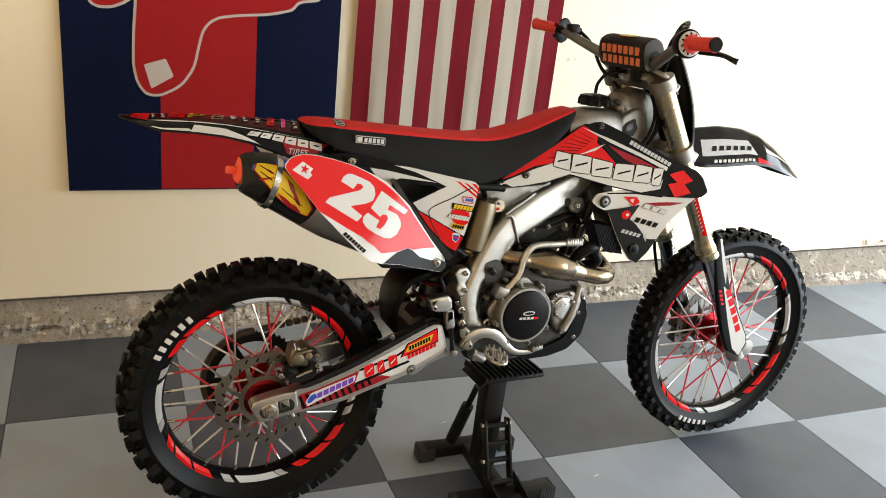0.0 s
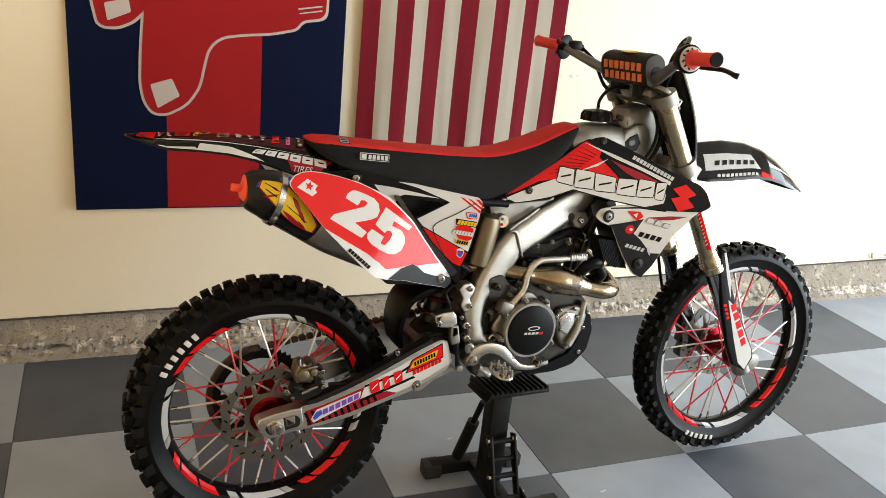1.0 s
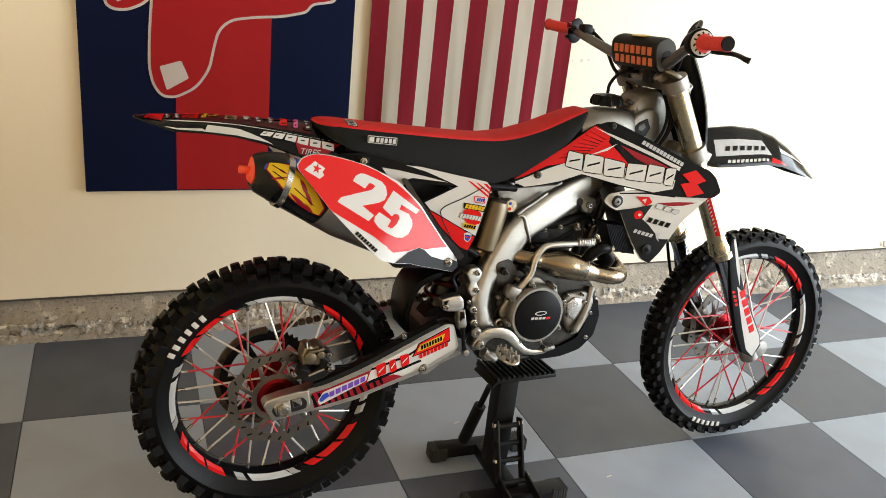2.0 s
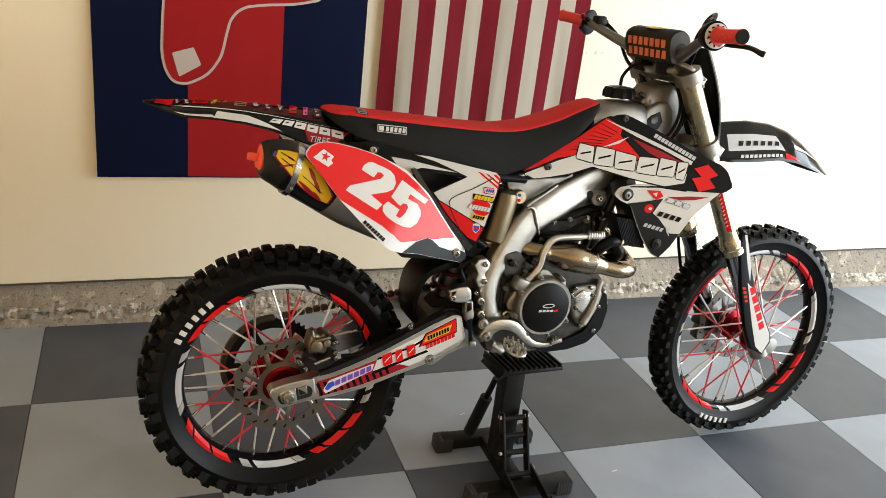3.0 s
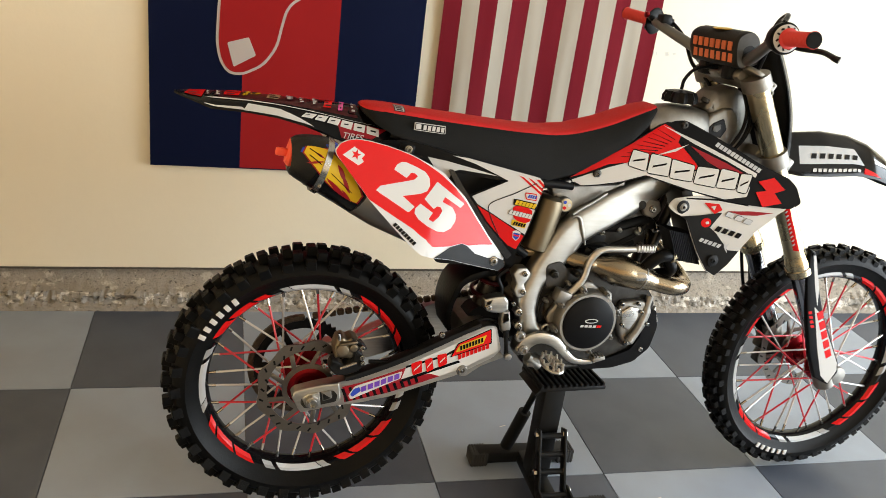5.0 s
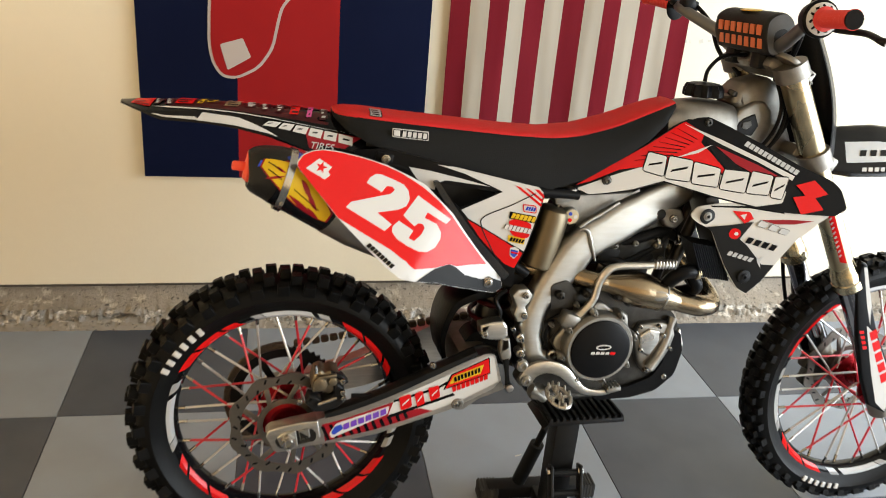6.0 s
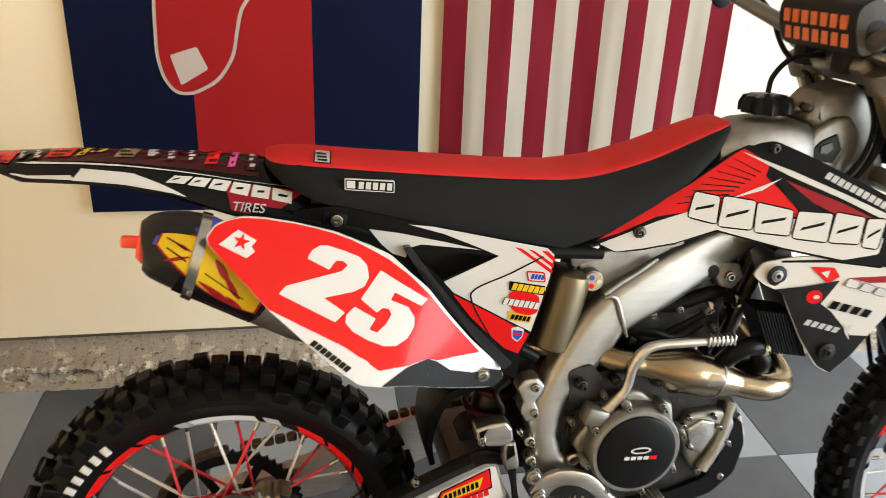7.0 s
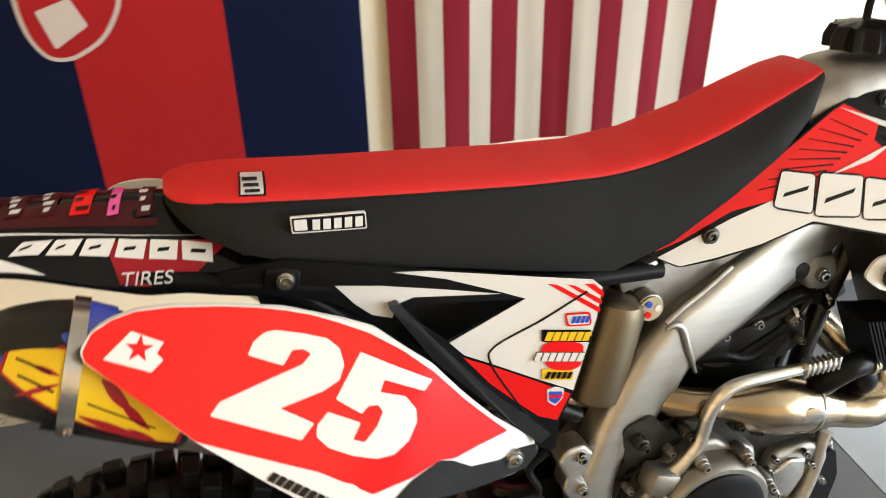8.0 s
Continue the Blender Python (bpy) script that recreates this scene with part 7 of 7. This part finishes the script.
decal(lo, [(0.880, 0.503), (0.962, 0.505), (1.037, 0.496), (1.037, 0.493), (0.962, 0.501), (0.880, 0.500)], lw, "gloss", 1, 0.0, "wing_graphic")
decal(lo, [(0.985, 0.479), (1.046, 0.482), (1.101, 0.481), (1.057, 0.473), (1.015, 0.472)], lw, "darkred", 1, 0.0, "wing_graphic", "dark red flash")
decal(lo, [(0.924, 0.495), (0.962, 0.494), (0.969, 0.481), (0.948, 0.471)], lw, "red", 4, 0.002, "emblem", "red pointed emblem")
decal(lo, [(0.940, 0.487), (0.954, 0.490), (0.948, 0.479)], lw, "white", 5, 0.0, "emblem")
blocks(lo, (0.974, 0.4685), (1.044, 0.448), 0.0125, 3, lw, "palegrey", 3, 0.22, 0.3, rim="gloss")
blocks(lo, (0.953, 0.430), (1.024, 0.412), 0.0135, 4, lw, "gloss", 3, 0.30, 0.3, rim="palegrey")
decal(lo, [(0.931 + 0.013 * math.cos(radians(a)), 0.448 + 0.012 * math.sin(radians(a))) for a in range(0, 360, 30)], lw, "red", 4, 0.0, "emblem", "red round emblem")
decal(lo, [(0.934 + 0.005 * math.cos(radians(a)), 0.448 + 0.004 * math.sin(radians(a))) for a in range(0, 360, 60)], lw, "white", 5, 0.0, "emblem")
blocks(lo, (0.920, 0.4005), (0.978, 0.385), 0.010, 5, lw, "palegrey", 3, 0.3, 0.3)
decal(lo, [(0.985, 0.403), (0.993, 0.393), (1.001, 0.400), (0.996, 0.387), (1.000, 0.373), (0.991, 0.385)], lw, "palegrey", 4, 0.0, "emblem")
for a, c, rr in ((0.869, 0.482, 0.0100), (0.967, 0.352, 0.0090)):
    part("screw_recess", disc(a, lw(a, c) - 0.003, c, rr * 1.7, 0.003, 0.001, 24), "satin", lo)
    part("wing_screw", bolt(a, lw(a, c) - 0.004, c, rr, 0.006), "cast" if c > 0.4 else "satin", lo)
# front caliper and its line on the far side
b = box(1.42, 0.10, -0.035, 0.05, 0.05, 0.09, 0.012, (0, 20, 0))
box(1.40, 0.10, 0.0, 0.04, 0.04, 0.05, 0.01, (0, 20, 0), b)
part("front_caliper", b, "darkcast", bike, "front brake caliper")
b = tube([(1.36, 0.12, 0.02), (1.30, 0.13, 0.20), (1.25, 0.12, 0.36), (1.20, 0.10, 0.50), (1.12, 0.06, 0.66)], 0.005, 8)
part("front_brake_hose", b, "black", bike)


# ---- lift stand ----
stand = thing("lift_stand", pose(-0.735, -0.045, 0.0), "black steel motorcycle lift stand with grey rubber feet", "stand")
SI = stand.matrix_world.inverted()


def st(name, bm, mat, label=""):
    bmesh.ops.transform(bm, matrix=SI, verts=bm.verts)
    return part(name, bm, mat, stand, label)


# two floor bars joined by a rail, feet at the ends
bars = box(-0.742, 0.080, 0.027, 0.27, 0.046, 0.036, 0.005)
box(-0.725, -0.165, 0.027, 0.28, 0.046, 0.036, 0.005, bm=bars)
box(-0.735, -0.047, 0.032, 0.05, 0.21, 0.040, 0.006, bm=bars)
st("base", bars, "satin", "black welded steel base")
for x in (-0.870, -0.608):
    for y, dx in ((0.080, 0.0), (-0.165, 0.012)):
        foot = st("foot", box(x + dx, y, 0.0225, 0.052, 0.050, 0.041, 0.004), "footrub", "ribbed grey rubber foot")
        for k in range(6):
            b = box(x + dx - 0.020 + 0.008 * k, y, 0.0230, 0.0045, 0.0522, 0.0425, 0.001)
            bmesh.ops.transform(b, matrix=SI, verts=b.verts)
            part("rib", b, "footrub", foot)
b = box(-0.735, -0.03, 0.19, 0.058, 0.058, 0.29, 0.005)
st("post", b, "satin", "square black post")
b = box(-0.735, -0.03, 0.345, 0.045, 0.045, 0.05, 0.004)
st("inner_post", b, "cast")
b = tube([(-0.792, 0.07, 0.060), (-0.768, 0.04, 0.195)], 0.018, 18, 1, curve=False)
tube([(-0.768, 0.04, 0.195), (-0.757, 0.02, 0.27)], 0.009, 12, 1, bm=b, curve=False)
st("damper", b, "satin", "black damper strut")
# foot lever: two flat bars with rungs
lever = st("lever_axle", tube([(-0.770, -0.080, 0.200), (-0.700, -0.080, 0.200)], 0.008, 12, 1, curve=False), "satin", "black foot lever with rungs")
for dx in (-0.036, 0.036):
    b = bmesh.new()
    lev = [(-0.735 + dx * 0.9, -0.075, 0.212), (-0.731 + dx * 1.1, -0.137, 0.064), (-0.725 + dx * 1.25, -0.26, 0.048), (-0.720 + dx * 1.35, -0.42, 0.078)]
    for p, q in zip(lev, lev[1:]):
        p, q = Vector(p), Vector(q)
        m = (p + q) / 2
        d = q - p
        box(m.x, m.y, m.z, 0.007, d.length + 0.012, 0.030, 0.002, (math.degrees(math.atan2(d.z, -d.y)) * -1, 0, 0), b)
    bmesh.ops.transform(b, matrix=SI, verts=b.verts)
    part("lever_bar", b, "satin", lever)
for y, z in ((-0.099, 0.155), (-0.117, 0.112), (-0.152, 0.062), (-0.40, 0.075)):
    b = tube([(-0.775, y, z), (-0.695, y, z)], 0.008, 12, 1, curve=False)
    bmesh.ops.transform(b, matrix=SI, verts=b.verts)
    part("rung", b, "satin", lever)
for x, y, z in ((-0.773, -0.08, 0.205), (-0.697, -0.08, 0.205), (-0.775, -0.117, 0.112), (-0.683, -0.137, 0.064)):
    st("lever_bolt", disc(x, y, z, 0.009, 0.014, 0.002, 6, None, (0, 90, 0)), "steel")
# grooved top plate, tilted with the bike
T = BIKE @ pose(0.668, -0.060, -0.012)
b = box(0, 0.006, 0, 0.185, 0.128, 0.012, 0.003)
box(-0.094, 0.0, -0.006, 0.006, 0.115, 0.022, 0.001, (0, 50, 0), b)
bmesh.ops.transform(b, matrix=T, verts=b.verts)
top = st("top_plate", b, "satin", "ribbed black rubber-topped platform")
for k in range(12):
    b = box(-0.086 + 0.0156 * k, 0.006, 0.009, 0.007, 0.128, 0.008, 0.001)
    bmesh.ops.transform(b, matrix=SI @ T, verts=b.verts)
    part("rib", b, "satin", top)

# ---- floor tiles ----
tile_me = {}
for key, mat in (("d", "tile_dark"), ("l", "tile_light")):
    tile_me[key] = finish("tile", box(0, 0, 0, TILE - 0.0022, TILE - 0.0022, 0.004, 0.0008, seg=1), M[mat], False)
for i in range(-7, 8):
    for j in range(-11, 2):
        x, y = (i + 0.5) * TILE, (j + 0.5) * TILE
        if x - TILE / 2 < X0 - 0.1 or x + TILE / 2 > X1 + 0.14 or y - TILE / 2 < Y0:
            continue
        t = new("tile", tile_me["d" if (i + j) % 2 else "l"])
        t.location = (x, y, -0.002)
        t.parent = floor
for o in floor.children:
    tagged(o, "charcoal tile" if o.data == tile_me["d"] else "grey tile")

# ---- faint scuffs on the wall ----
for q in ([(-0.059, 1.044), (-0.052, 1.046), (-0.047, 1.034), (-0.054, 1.031)], [(-0.041, 1.043), (-0.039, 1.045), (-0.034, 1.032), (-0.039, 1.032)], [(-0.006, 1.045), (0.008, 1.048), (0.013, 1.035), (-0.001, 1.032)], [(0.026, 1.045), (0.039, 1.048), (0.040, 1.041), (0.030, 1.038)], [(0.608, 1.008), (0.613, 1.009), (0.615, 1.002), (0.610, 1.001)]):
    b = skin(q, 0.0, 0.0, 0.0012, 0.05, 0.001)
    bmesh.ops.translate(b, vec=(0, WALL_Y - 0.0004, 0), verts=b.verts)
    part("scuff", b, "scuff", wall_north, "faint grey scuff")

# ---- a thin pipe low on the wall ----
pa, pb = [(1.932, 0.206), (1.954, 0.179)]
pipe = thing("wall_pipe", pose(pa[0] + 0.2, WALL_Y, pa[1] - 0.02), "thin off-white pipe clipped low along the wall", "pipe")
b = tube([(-0.2, -0.012, 0.02), (-0.195, -0.014, 0.0), (-0.17, -0.016, -0.004), (0.05, -0.016, 0.0), (0.15, -0.016, 0.0)], 0.006, 10)
part("pipe_run", b, "flagwhite", pipe)
part("pipe_clip", box(-0.08, -0.011, 0.0, 0.012, 0.020, 0.022, 0.003), "palegrey", pipe)

# ---- pale scratches on the tiles ----
for q in ([(-0.751, 0.244), (-0.731, 0.251), (-0.730, 0.248), (-0.750, 0.241)], [(-0.396, -0.117), (-0.376, -0.112), (-0.377, -0.118), (-0.397, -0.122)], [(-1.276, 0.006), (-1.265, 0.014), (-1.263, 0.012), (-1.274, 0.004)], [(0.391, 0.110), (0.428, 0.119), (0.428, 0.116), (0.390, 0.106)], [(-1.656, 0.177), (-1.638, 0.182), (-1.638, 0.179), (-1.656, 0.174)]):
    b = bmesh.new()
    b.faces.new([b.verts.new((x, y, 0.0004)) for x, y in q])
    part("scratch", b, "scuff", floor, "pale scratch on a tile")
